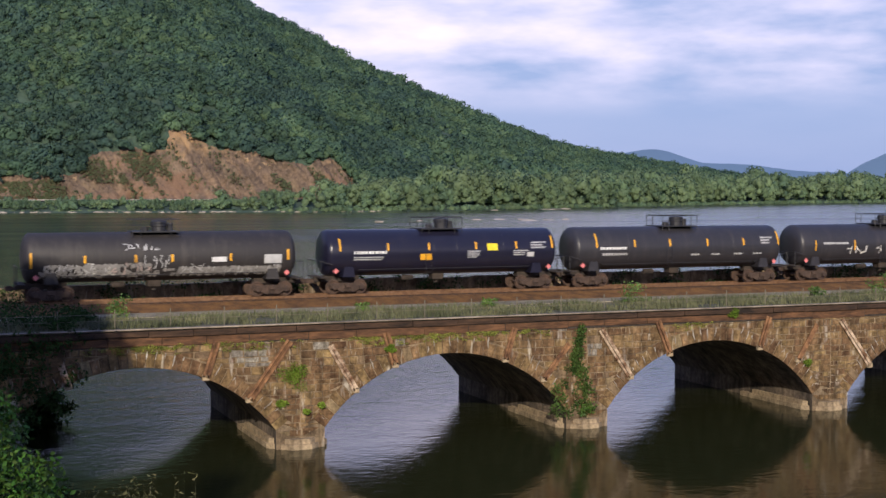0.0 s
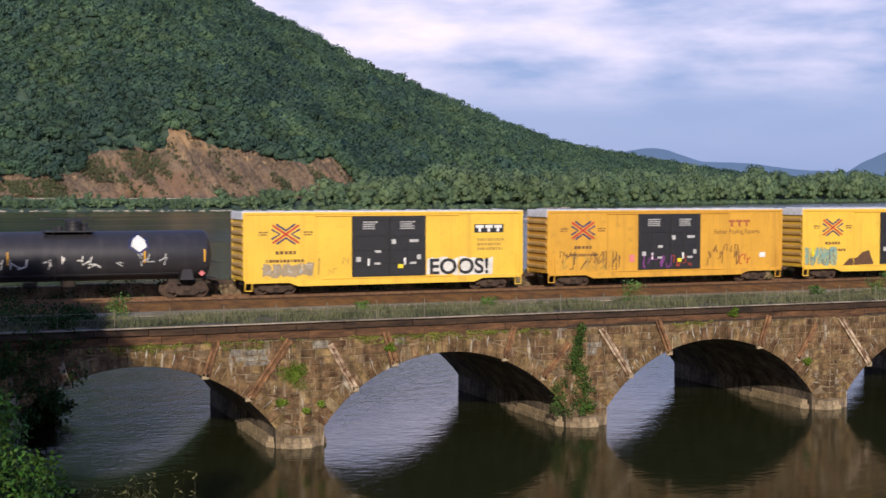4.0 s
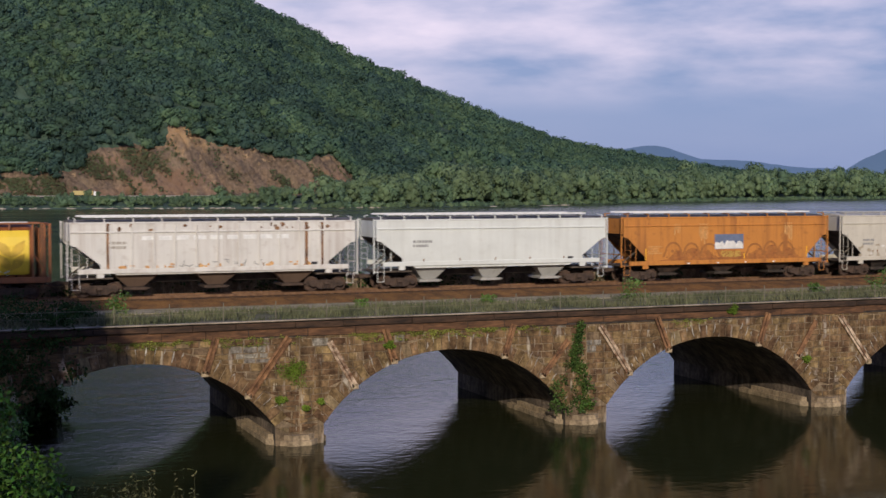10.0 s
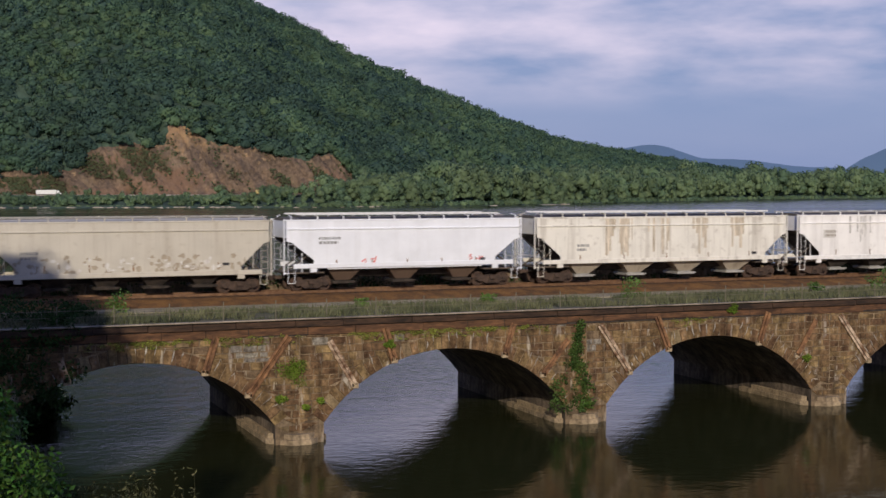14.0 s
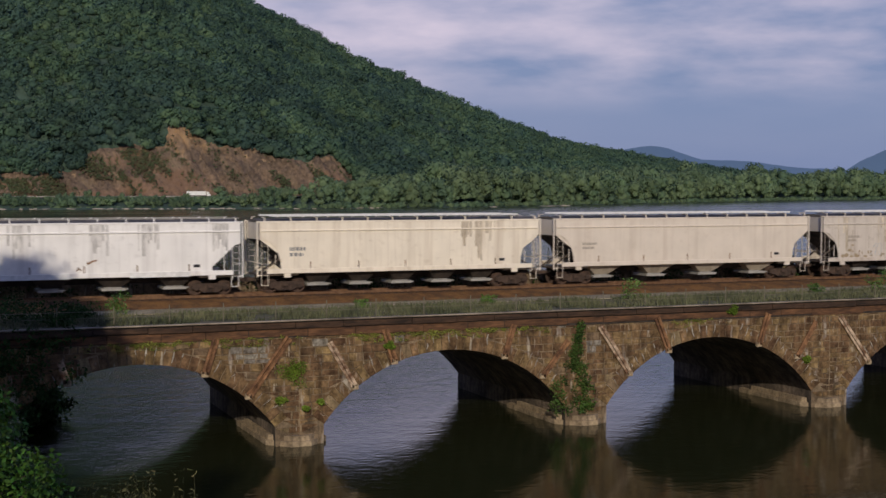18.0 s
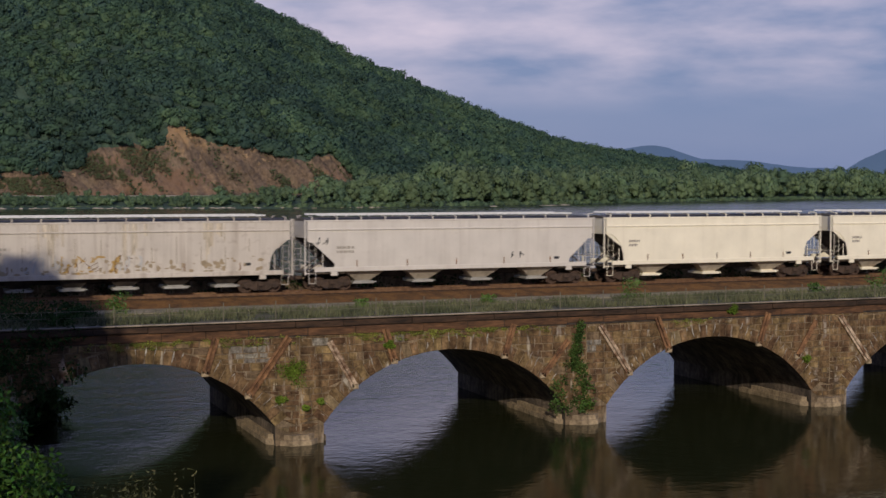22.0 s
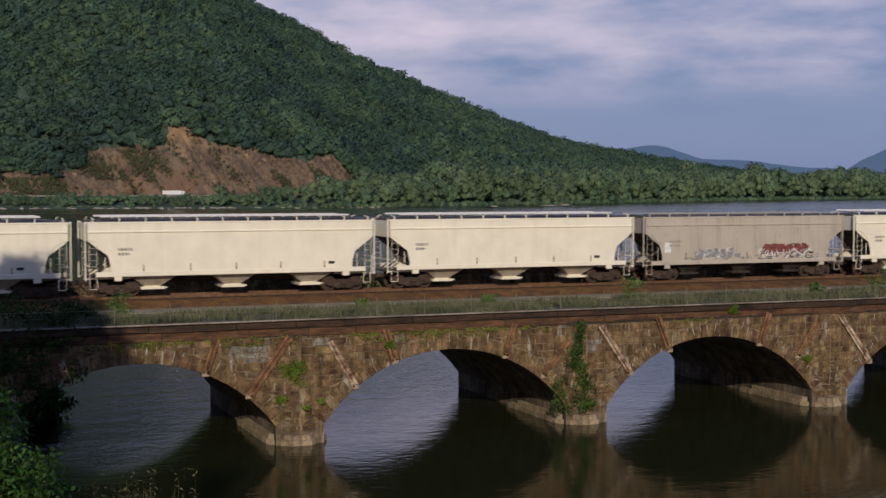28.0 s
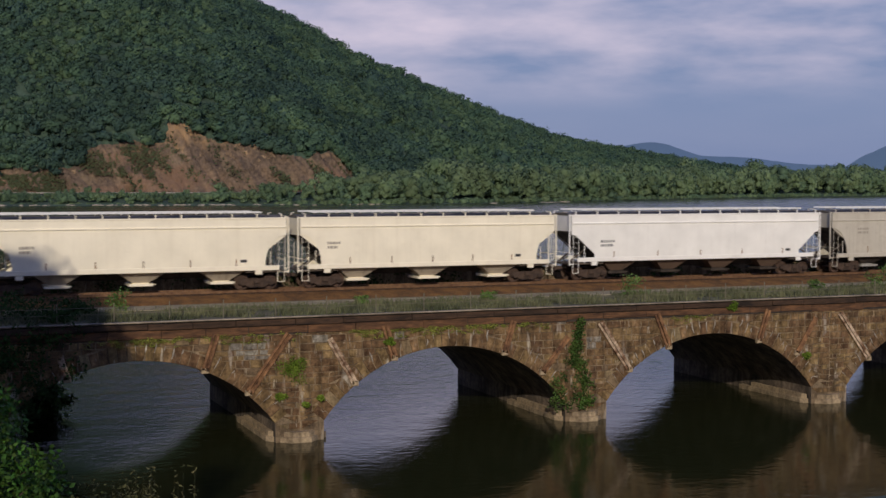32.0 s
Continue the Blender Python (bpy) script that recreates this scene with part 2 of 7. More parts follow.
def bedded_rock():
    """Steeply dipping beds of red-brown and grey rock with fresh orange scars and dark clefts."""
    m = surface("bedded_rock", (0.1, 0.076, 0.06), (0.225, 0.158, 0.108), 0.05, 0.95, 0, 1.0, 0.35, fine=0.4, spread=(0.34, 0.66), spec=0.1)
    n, l = m.node_tree.nodes, m.node_tree.links
    p = n["Principled BSDF"]
    out = p.inputs["Base Color"].links[0].from_socket
    c = n.new("ShaderNodeTexCoord")
    for turn, size, lo, hi, amt, tint in ((30, (0.16, 0.05, 0.03), 0.5, 0.66, 0.6, (0.085, 0.068, 0.062)), (36, (0.11, 0.04, 0.03), 0.55, 0.68, 0.55, (0.27, 0.2, 0.13)),
                                          (0, (0.028, 0.03, 0.04), 0.52, 0.64, 0.6, (0.225, 0.135, 0.088)), (32, (0.4, 0.1, 0.06), 0.6, 0.7, 0.55, (0.05, 0.04, 0.045)), (20, (0.12, 0.1, 0.12), 0.66, 0.72, 0.7, (0.42, 0.29, 0.17))):
        g0 = n.new("ShaderNodeMapping")
        g0.inputs["Rotation"].default_value = (0, radians(turn), 0)
        l.new(c.outputs["Object"], g0.inputs["Vector"])
        g = n.new("ShaderNodeMapping")
        g.inputs["Scale"].default_value = size
        g.inputs["Location"].default_value = (size[0] * 40, 2, 5)
        l.new(g0.outputs["Vector"], g.inputs["Vector"])
        t = n.new("ShaderNodeTexNoise")
        t.inputs["Scale"].default_value, t.inputs["Detail"].default_value = 1.0, 5
        l.new(g.outputs["Vector"], t.inputs["Vector"])
        q = n.new("ShaderNodeMapRange")
        q.inputs["From Min"].default_value, q.inputs["From Max"].default_value, q.inputs["To Max"].default_value = lo, hi, amt
        l.new(t.outputs["Fac"], q.inputs["Value"])
        h = n.new("ShaderNodeMix")
        h.data_type = "RGBA"
        h.inputs["B"].default_value = (*tint, 1)
        l.new(q.outputs["Result"], h.inputs["Factor"])
        l.new(out, h.inputs["A"])
        out = h.outputs["Result"]
    up = n.new("ShaderNodeSeparateXYZ")
    l.new(c.outputs["Object"], up.inputs["Vector"])
    t = n.new("ShaderNodeTexNoise")
    t.inputs["Scale"].default_value, t.inputs["Detail"].default_value = 0.14, 6
    l.new(c.outputs["Object"], t.inputs["Vector"])
    ad = n.new("ShaderNodeMath")
    ad.operation = "MULTIPLY_ADD"
    ad.inputs[1].default_value = 70.0
    l.new(t.outputs["Fac"], ad.inputs[0])
    l.new(up.outputs["Z"], ad.inputs[2])
    q = n.new("ShaderNodeMapRange")
    q.inputs["From Min"].default_value, q.inputs["From Max"].default_value, q.inputs["To Max"].default_value = 78.0, 98.0, 0.75
    l.new(ad.outputs[0], q.inputs["Value"])
    h = n.new("ShaderNodeMix")
    h.data_type = "RGBA"
    h.inputs["B"].default_value = (0.4, 0.26, 0.14, 1)
    l.new(q.outputs["Result"], h.inputs["Factor"])
    l.new(out, h.inputs["A"])
    l.new(h.outputs["Result"], p.inputs["Base Color"])
    return m


M_ROCK = bedded_rock()
M_GRASS = surface("grass_blades", (0.05, 0.062, 0.028), (0.18, 0.18, 0.085), 0.5, 0.8, 0, vary=0.3)
M_LEAF = surface("fresh_leaves", (0.035, 0.085, 0.012), (0.11, 0.2, 0.03), 0.8, 0.6, 0, vary=0.35)
M_DARKLEAF = surface("dark_ivy_leaves", (0.016, 0.036, 0.01), (0.05, 0.095, 0.024), 1.2, 0.75, 0, vary=0.35, spec=0.12)
M_BANKLEAF = surface("bank_bush_leaves", (0.023, 0.064, 0.01), (0.082, 0.17, 0.027), 0.9, 0.65, 0, vary=0.4, spec=0.2)
M_OLIVE = surface("olive_weeds", (0.05, 0.06, 0.02), (0.15, 0.145, 0.06), 1.0, 0.85, 0, vary=0.35, spec=0.15)


def hazed_canopy(name, dark, light, shine):
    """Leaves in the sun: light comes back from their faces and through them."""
    # both tones are lifted, the dark one more, to flatten contrast as haze does
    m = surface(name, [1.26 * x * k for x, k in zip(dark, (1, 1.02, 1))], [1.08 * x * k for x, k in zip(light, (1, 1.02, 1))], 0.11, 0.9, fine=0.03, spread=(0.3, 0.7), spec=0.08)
    n, l = m.node_tree.nodes, m.node_tree.links
    p = n["Principled BSDF"]
    t = n.new("ShaderNodeBsdfTranslucent")
    x = n.new("ShaderNodeMixShader")
    x.inputs["Fac"].default_value = shine
    l.new(p.inputs["Base Color"].links[0].from_socket, t.inputs["Color"])
    l.new(p.outputs["BSDF"], x.inputs[1])
    l.new(t.outputs["BSDF"], x.inputs[2])
    l.new(x.outputs["Shader"], n["Material Output"].inputs["Surface"])
    return m


# bluer, paler leaf colours carry the haze over the far woods
M_WOODS = (hazed_canopy("hazy_oak_canopy", (0.052, 0.098, 0.088), (0.1, 0.16, 0.125), 0.5), hazed_canopy("hazy_maple_canopy", (0.062, 0.114, 0.092), (0.12, 0.19, 0.132), 0.5),
           hazed_canopy("hazy_hickory_canopy", (0.072, 0.132, 0.094), (0.14, 0.22, 0.136), 0.5), hazed_canopy("hazy_birch_canopy", (0.095, 0.16, 0.098), (0.178, 0.258, 0.145), 0.5))
M_SHORES = (hazed_canopy("hazy_willow_leaves", (0.1, 0.165, 0.112), (0.185, 0.265, 0.165), 0.5), hazed_canopy("hazy_sycamore_leaves", (0.125, 0.195, 0.118), (0.22, 0.305, 0.178), 0.5), hazed_canopy("hazy_poplar_leaves", (0.15, 0.215, 0.122), (0.255, 0.33, 0.187), 0.5))
M_SCRUBS = (hazed_canopy("thin_scrub_leaves", (0.1, 0.115, 0.065), (0.17, 0.185, 0.1), 0.4), hazed_canopy("olive_scrub_leaves", (0.08, 0.115, 0.065), (0.15, 0.19, 0.1), 0.4), hazed_canopy("brown_scrub_leaves", (0.1, 0.095, 0.06), (0.165, 0.15, 0.09), 0.35))
M_IVY = surface("ivy_leaves", (0.026, 0.054, 0.013), (0.085, 0.135, 0.032), 1.2, 0.7, 0, vary=0.35, spec=0.12)
M_BUSHY = surface("yellow_green_leaves", (0.075, 0.125, 0.014), (0.2, 0.28, 0.04), 1.0, 0.7, 0, vary=0.3, spec=0.15)
M_BARK = surface("tree_bark", (0.05, 0.04, 0.03), (0.13, 0.1, 0.075), 3, 0.9, 0, 0.8, 9, stretch=(3, 3, 0.5))
M_DRY = surface("dry_weeds", (0.06, 0.062, 0.026), (0.17, 0.155, 0.07), 1.0, 0.9, 0, vary=0.3)
M_ROAD = surface("asphalt", (0.04, 0.04, 0.04), (0.07, 0.068, 0.065), 0.5, 0.9, 0, 0.3, 10)
M_WHITE = plain("white_paint", (0.78, 0.78, 0.76))
M_CREAMP = plain("pale_roof_steel", (0.72, 0.72, 0.72), 0.45)
M_BLACK = plain("black_paint", (0.022, 0.022, 0.026), 0.5)
M_UNDER = surface("grimy_underframe_and_groove", (0.018, 0.014, 0.012), (0.06, 0.045, 0.035), 2, 0.9)
M_TRUCK = surface("rust_brown_truck_steel", (0.03, 0.02, 0.016), (0.1, 0.064, 0.046), 3, 0.85, 0.1, 0.3, 10)
M_TREAD = surface("worn_wheel_steel", (0.045, 0.03, 0.024), (0.12, 0.072, 0.05), 3, 0.7, 0.3)
M_GALV = plain("galvanised_grey", (0.36, 0.35, 0.33), 0.6)
M_AMBER = plain("amber_reflector", (0.85, 0.42, 0.03), 0.4)
M_YELLOWD = plain("yellow_placard", (0.85, 0.68, 0.03), 0.5)
M_RED = plain("red_paint", (0.55, 0.05, 0.035), 0.5)
M_BLUE = plain("blue_paint", (0.025, 0.035, 0.14), 0.5)
M_BROWND = plain("brown_lettering", (0.16, 0.075, 0.03), 0.6)
M_GREYL = plain("grey_lettering", (0.25, 0.25, 0.25), 0.6)
M_PINK = plain("pink_placard", (0.7, 0.2, 0.2), 0.5)
M_SMEAR = plain("brown_grey_smear", (0.36, 0.28, 0.18))
M_FAINT = plain("faded_lettering", (0.36, 0.32, 0.27), 0.6)
M_OCHB = plain("faint_ochre_lettering", (0.46, 0.28, 0.06), 0.6)
M_PALESTONE = surface("lime_washed_stone", (0.1, 0.08, 0.058), (0.34, 0.31, 0.26), 3.2, 0.95, 0, 0.6, 7, vary=0.25, fine=9, runs=0.4)
M_OCHRE = surface("ochre_stone", (0.12, 0.083, 0.043), (0.27, 0.195, 0.11), 1.2, 0.95, 0, 0.7, 7, vary=0.25, fine=9, runs=0.4)
M_LIME = surface("lime_crust", (0.16, 0.13, 0.1), (0.5, 0.46, 0.4), 2.5, 0.95, fine=9)
M_MOSS = surface("yellow_green_moss", (0.11, 0.13, 0.02), (0.27, 0.28, 0.05), 2.0, 0.9, 0, vary=0.3)

# ---- building helpers ----
class Shape:
    """Collects vertices and faces of one mesh."""

    def __init__(self):
        self.v, self.f = [], []

    def add(self, verts, faces):
        k = len(self.v)
        self.v += [tuple(p) for p in verts]
        self.f += [tuple(i + k for i in q) for q in faces]
        return self

    def box(self, x0, x1, y0, y1, z0, z1, m=None):
        p = [Vector((x, y, z)) for z in (z0, z1) for x, y in ((x0, y0), (x1, y0), (x1, y1), (x0, y1))]
        if m is not None:
            p = [m @ q for q in p]
        return self.add(p, [(3, 2, 1, 0), (4, 5, 6, 7), (0, 1, 5, 4), (1, 2, 6, 5), (2, 3, 7, 6), (3, 0, 4, 7)])

    def cbox(self, x0, x1, y0, y1, z0, z1, c=0.02, m=None):
        """A box with chamfered edges."""
        bm = bmesh.new()
        bmesh.ops.create_cube(bm, size=1)
        for q in bm.verts:
            q.co = Vector(((x0 + x1) / 2 + q.co.x * (x1 - x0), (y0 + y1) / 2 + q.co.y * (y1 - y0), (z0 + z1) / 2 + q.co.z * (z1 - z0)))
        bmesh.ops.bevel(bm, geom=bm.edges[:], offset=c, segments=1, affect="EDGES")
        bm.verts.ensure_lookup_table()
        p = [q.co.copy() if m is None else m @ q.co for q in bm.verts]
        self.add(p, [[q.index for q in f.verts] for f in bm.faces])
        bm.free()
        return self

    def bar(self, a, b, w, d=None, n=4):
        """A straight bar from a to b; n=4: square, else round."""
        a, b = Vector(a), Vector(b)
        q = (b - a).to_track_quat("Z", "Y").to_matrix()
        d = w if d is None else d
        ring = [(w / 2 * math.cos(2 * math.pi * (i + 0.5) / n) * (1.414 if n == 4 else 1), d / 2 * math.sin(2 * math.pi * (i + 0.5) / n) * (1.414 if n == 4 else 1)) for i in range(n)]
        p = [e + q @ Vector((x, y, 0)) for e in (a, b) for x, y in ring]
        return self.add(p, [[(i + 1) % n, i, n + i, n + (i + 1) % n][::-1] for i in range(n)] + [list(range(n))[::-1], list(range(n, 2 * n))])

    def lathe(self, prof, axis="x", n=24, at=(0, 0, 0)):
        """A turned body: prof holds (along, radius)."""
        k = len(self.v)
        for s, r in prof:
            for i in range(n):
                c, w = r * math.cos(2 * math.pi * i / n), r * math.sin(2 * math.pi * i / n)
                q = {"x": (s, c, w), "y": (w, s, c), "z": (c, w, s)}[axis]
                self.v.append((q[0] + at[0], q[1] + at[1], q[2] + at[2]))
        for j in range(len(prof) - 1):
            for i in range(n):
                self.f.append((k + j * n + i, k + j * n + (i + 1) % n, k + (j + 1) * n + (i + 1) % n, k + (j + 1) * n + i))
        self.f.append(tuple(k + i for i in range(n))[::-1])
        self.f.append(tuple(k + (len(prof) - 1) * n + i for i in range(n)))
        return self

    def prism(self, poly, y0, y1):
        """A side profile of (x, z) extruded across y."""
        n = len(poly)
        return self.add([(x, y, z) for y in (y0, y1) for x, z in poly],
                        [list(range(n)), list(range(n, 2 * n))[::-1]] + [[i, n + i, n + (i + 1) % n, (i + 1) % n][::-1] for i in range(n)])

    def slab(self, poly, z0, z1):
        """A plan of (x, y) raised from z0 to z1."""
        n = len(poly)
        return self.add([(x, y, z) for z in (z0, z1) for x, y in poly],
                        [list(range(n))[::-1], list(range(n, 2 * n))] + [[i, (i + 1) % n, n + (i + 1) % n, n + i] for i in range(n)])

    def mesh(self, name, mat, smooth=False):
        me = bpy.data.meshes.new(name)
        me.from_pydata(self.v, [], self.f)
        me.materials.append(mat)
        me.validate()
        bm = bmesh.new()
        bm.from_mesh(me)
        if len(bm.faces) < 60000:
            bmesh.ops.recalc_face_normals(bm, faces=bm.faces[:])
        bm.to_mesh(me)
        bm.free()
        if smooth:
            me.polygons.foreach_set("use_smooth", [True] * len(me.polygons))
            me.set_sharp_from_angle(angle=radians(40))
        return me


def part(name, shape, mat, parent, label="", at=None, smooth=False):
    """Links one mesh under a thing or a part. shape: a Shape or a mesh."""
    me = shape if isinstance(shape, bpy.types.Mesh) else shape.mesh(name, mat, smooth)
    ob = new(name, me)
    ob.parent = parent
    if at is not None:
        ob.matrix_basis = at if isinstance(at, Matrix) else pose(*at)
    if label:
        ob["label"] = label
    return ob


def thing(name, label, category, group="", kind="", at=None):
    ob = new(name)
    ob.empty_display_size = 0.5
    if at is not None:
        ob.matrix_basis = at
    return tagged(ob, label, category, group, kind)


def mass(name, v, f, mat, smooth=False):
    me = bpy.data.meshes.new(name)
    me.from_pydata(v, [], f)
    me.materials.append(mat)
    if smooth:
        me.polygons.foreach_set("use_smooth", [True] * len(me.polygons))
    return me


# ---- plan ----
# x runs along the railway, y away from the viewer's bank, water at z = 0
FACE, BACK = 70.26, 86.6        # near and far faces of the viaduct
TOP = 6.75                      # its deck
RAIL, TRACK = 7.33, 82.95       # rail head, track centre
PITCH, PIER0, HALF = 17.4, 20.1, 1.35
BAYS = range(-3, 6)             # bay k lies between pier k-1 and pier k
SPRING, CROWN = 1.05, 4.78
SHORE_X = [-2500, -600, 60, 280, 376, 508, 703, 941, 1127, 2000, 4800]
SHORE_Y = [1500, 1020, 930, 885, 912, 990, 1132, 1277, 1347, 1800, 2900]


def shore(x):
    return float(np.interp(x, SHORE_X, SHORE_Y))


def crest(x):
    """Height of the ridge above the river, 480 m behind the far shore."""
    return float(np.interp(x, [-2500, -300, 95, 346, 410, 474, 594, 755, 838, 994, 1150, 1400, 1793, 2600, 4800], [420, 400, 354, 201, 181, 160, 133, 98, 80, 66, 46, 30, 24, 22, 22]))


def cliff(x):
    """Height of the bare rock face behind the road."""
    return float(np.interp(x, [-120, -20, 60, 119, 131, 155, 183, 189, 205, 223, 244, 262, 283, 292, 310, 318, 335], [10, 17, 22, 23, 38, 43, 41, 60, 53, 43, 42, 35, 32, 38, 35, 26, 9]))


def land(x, d):
    """Ground height d metres inland of the far shore."""
    if d < 0:
        return max(-3.0, d * 0.12)
    low = min(1.0 + d * 0.14, 7.6)
    if d < 62:
        return low
    c = cliff(x) if -120 < x < 340 else 9.0
    run = max(6.0, c * 0.55)
    if d < 62 + run:
        return low + (c - low) * (d - 62) / run
    t = max(0.0, (d - 62 - run) / (480 - 62 - run))
    h = c + (max(crest(x), c) - c) * (min(t, 1.0) ** 0.92)
    if t > 1:
        h -= (t - 1) * 60
    return max(h, 6.0)


# ---- ground, water, far distance ----
def build_ground():
    xs = [-4500, -2500, -1200, -600, -300] + list(range(-150, 40, 8)) + [40 + 1.6 * i for i in range(191)] + list(range(345, 520, 7)) + list(range(520, 1300, 20)) + [1400, 1600, 1800, 2100, 2600, 3200, 4000, 4700]
    near = [-900, -300, -60, -20, 4, 10, 15, 20, 25, 30, 34, 38, 42, 46, 52, 60, 67, 70.5, 86, 90, 120, 300]
    inland = [-60, -25, -6, 0, 4, 15, 30, 44, 58, 61] + [62 + 1.2 * i for i in range(1, 43)] + [118, 128, 140, 160, 180, 200, 225, 250, 280, 310, 345, 380, 420, 450, 480, 520, 600, 800, 1200, 1900]
    v, f = [], []
    for y in near:
        for x in xs:
            bank = float(np.interp(y, [-900, -60, 4, 10, 20, 30, 38, 46], [14, 12.4, 12.0, 10.2, 7.4, 5.2, 2.4, -1.5]))
            if x < -30 or x > 112:
                bank = max(bank, float(np.interp(y, [60, 67, 70.5, 86, 90, 120], [-3, 4.5, 6.55, 6.55, 2, -3])))
            v.append((x, y, bank))
    for d in inland:
        for x in xs:
            j = noise.noise((x * 0.03, d * 0.03, 3.0)) * (3.0 if d > 63 else 0.6) if d > 5 else 0
            jj = 0
            if 62 < d < 112 and -120 < x < 340:
                g = x + 0.8 * (d - 62)          # beds dip to one side, gullies cut down across them
                jj = 6.0 * noise.noise((g * 0.05, d * 0.03, 9.0)) + 8.0 * abs(noise.noise((g * 0.11, d * 0.02, 4.0))) + 5.0 * abs(noise.noise((g * 0.26, d * 0.05, 6.0))) + 3.0 * noise.noise((x * 0.4, d * 0.35, 7.0))
                j += 2.6 * noise.noise((x * 0.22, d * 0.3, 1.0))
            v.append((x, shore(x) + d + jj, land(x, d) + j))
    n, rows = len(xs), len(near) + len(inland)
    for r in range(rows - 1):
        for i in range(n - 1):
            a = r * n + i
            f.append((a, a + 1, a + n + 1, a + n))
    ob = new("ground", mass("ground", v, f, M_GROUND, True))
    ob.data.materials.append(M_ROCK)
    r0 = len(near)
    for p in ob.data.polygons:
        a = p.vertices[0]
        r, i = a // n, a % n
        if r >= r0:
            d = inland[r - r0]
            if 60 < d < 62 + 0.55 * cliff(xs[i]) + 2 and -120 < xs[i] < 334 and cliff(xs[i]) > 14:
                p.material_index = 1
    tagged(ob, "wooded ground with a bare reddish rock face and riverbed", "ground", kind="structure")


build_ground()

M_WATER = bpy.data.materials.new("river_water")
M_WATER.use_nodes = True
n_, l_ = M_WATER.node_tree.nodes, M_WATER.node_tree.links
pw = n_["Principled BSDF"]
pw.inputs["Base Color"].default_value = (0.021, 0.024, 0.009, 1)
pw.inputs["Roughness"].default_value = 0.1
pw.inputs["IOR"].default_value = 1.33
cw = n_.new("ShaderNodeTexCoord")
# calm in the lee of the viaduct, ruffled on the open river
cy = n_.new("ShaderNodeSeparateXYZ")
l_.new(cw.outputs["Object"], cy.inputs["Vector"])
lee = n_.new("ShaderNodeMapRange")
lee.interpolation_type = "SMOOTHSTEP"
lee.inputs["From Min"].default_value, lee.inputs["From Max"].default_value = 62.0, 100.0
lee.inputs["To Min"].default_value, lee.inputs["To Max"].default_value = 0.2, 1.0
l_.new(cy.outputs["Y"], lee.inputs["Value"])
gust = n_.new("ShaderNodeMapping")
gust.inputs["Scale"].default_value = (0.006, 0.035, 1)
l_.new(cw.outputs["Object"], gust.inputs["Vector"])
gn = n_.new("ShaderNodeTexNoise")
gn.inputs["Scale"].default_value, gn.inputs["Detail"].default_value = 1.0, 5
l_.new(gust.outputs["Vector"], gn.inputs["Vector"])
gr_ = n_.new("ShaderNodeMapRange")
gr_.inputs["From Min"].default_value, gr_.inputs["From Max"].default_value = 0.35, 0.65
gr_.inputs["To Min"].default_value, gr_.inputs["To Max"].default_value = 0.1, 0.24
l_.new(gn.outputs["Fac"], gr_.inputs["Value"])
rough_ = n_.new("ShaderNodeMapRange")
rough_.interpolation_type = "SMOOTHSTEP"
rough_.inputs["From Min"].default_value, rough_.inputs["From Max"].default_value = 150.0, 420.0
rough_.inputs["To Min"].default_value = 0.06
l_.new(cy.outputs["Y"], rough_.inputs["Value"])
l_.new(gr_.outputs["Result"], rough_.inputs["To Max"])
l_.new(rough_.outputs["Result"], pw.inputs["Roughness"])
last = None
for sc, st, dist in (((1.5, 2.2, 1), 1.0, 0.055), ((0.4, 0.55, 1), 1.0, 0.07), ((0.06, 0.12, 1), 1.0, 0.12)):
    gw = n_.new("ShaderNodeMapping")
    gw.inputs["Scale"].default_value = sc
    gw.inputs["Rotation"].default_value = (0, 0, 0.35)
    l_.new(cw.outputs["Object"], gw.inputs["Vector"])
    tw = n_.new("ShaderNodeTexNoise")
    tw.inputs["Scale"].default_value, tw.inputs["Detail"].default_value = 1.0, 5
    l_.new(gw.outputs["Vector"], tw.inputs["Vector"])
    bw = n_.new("ShaderNodeBump")
    bw.inputs["Strength"].default_value, bw.inputs["Distance"].default_value = st, dist
    l_.new(tw.outputs["Fac"], bw.inputs["Height"])
    l_.new(lee.outputs["Result"], bw.inputs["Strength"])
    if last:
        l_.new(last.outputs["Normal"], bw.inputs["Normal"])
    last = bw
l_.new(last.outputs["Normal"], pw.inputs["Normal"])
water = new("water", mass("water", [(-4500, -60, 0), (4800, -60, 0), (4800, 3000, 0), (-4500, 3000, 0)], [(0, 1, 2, 3)], M_WATER))
tagged(water, "murky green-brown river water with small ripples", "water", kind="structure")

M_FAR = bpy.data.materials.new("far_hills_haze_glow")
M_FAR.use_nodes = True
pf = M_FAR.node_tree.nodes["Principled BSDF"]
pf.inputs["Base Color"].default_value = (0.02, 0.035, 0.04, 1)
# blue emission stands in for the haze in front of the ridges
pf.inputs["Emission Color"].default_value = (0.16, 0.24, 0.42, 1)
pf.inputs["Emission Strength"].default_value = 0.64


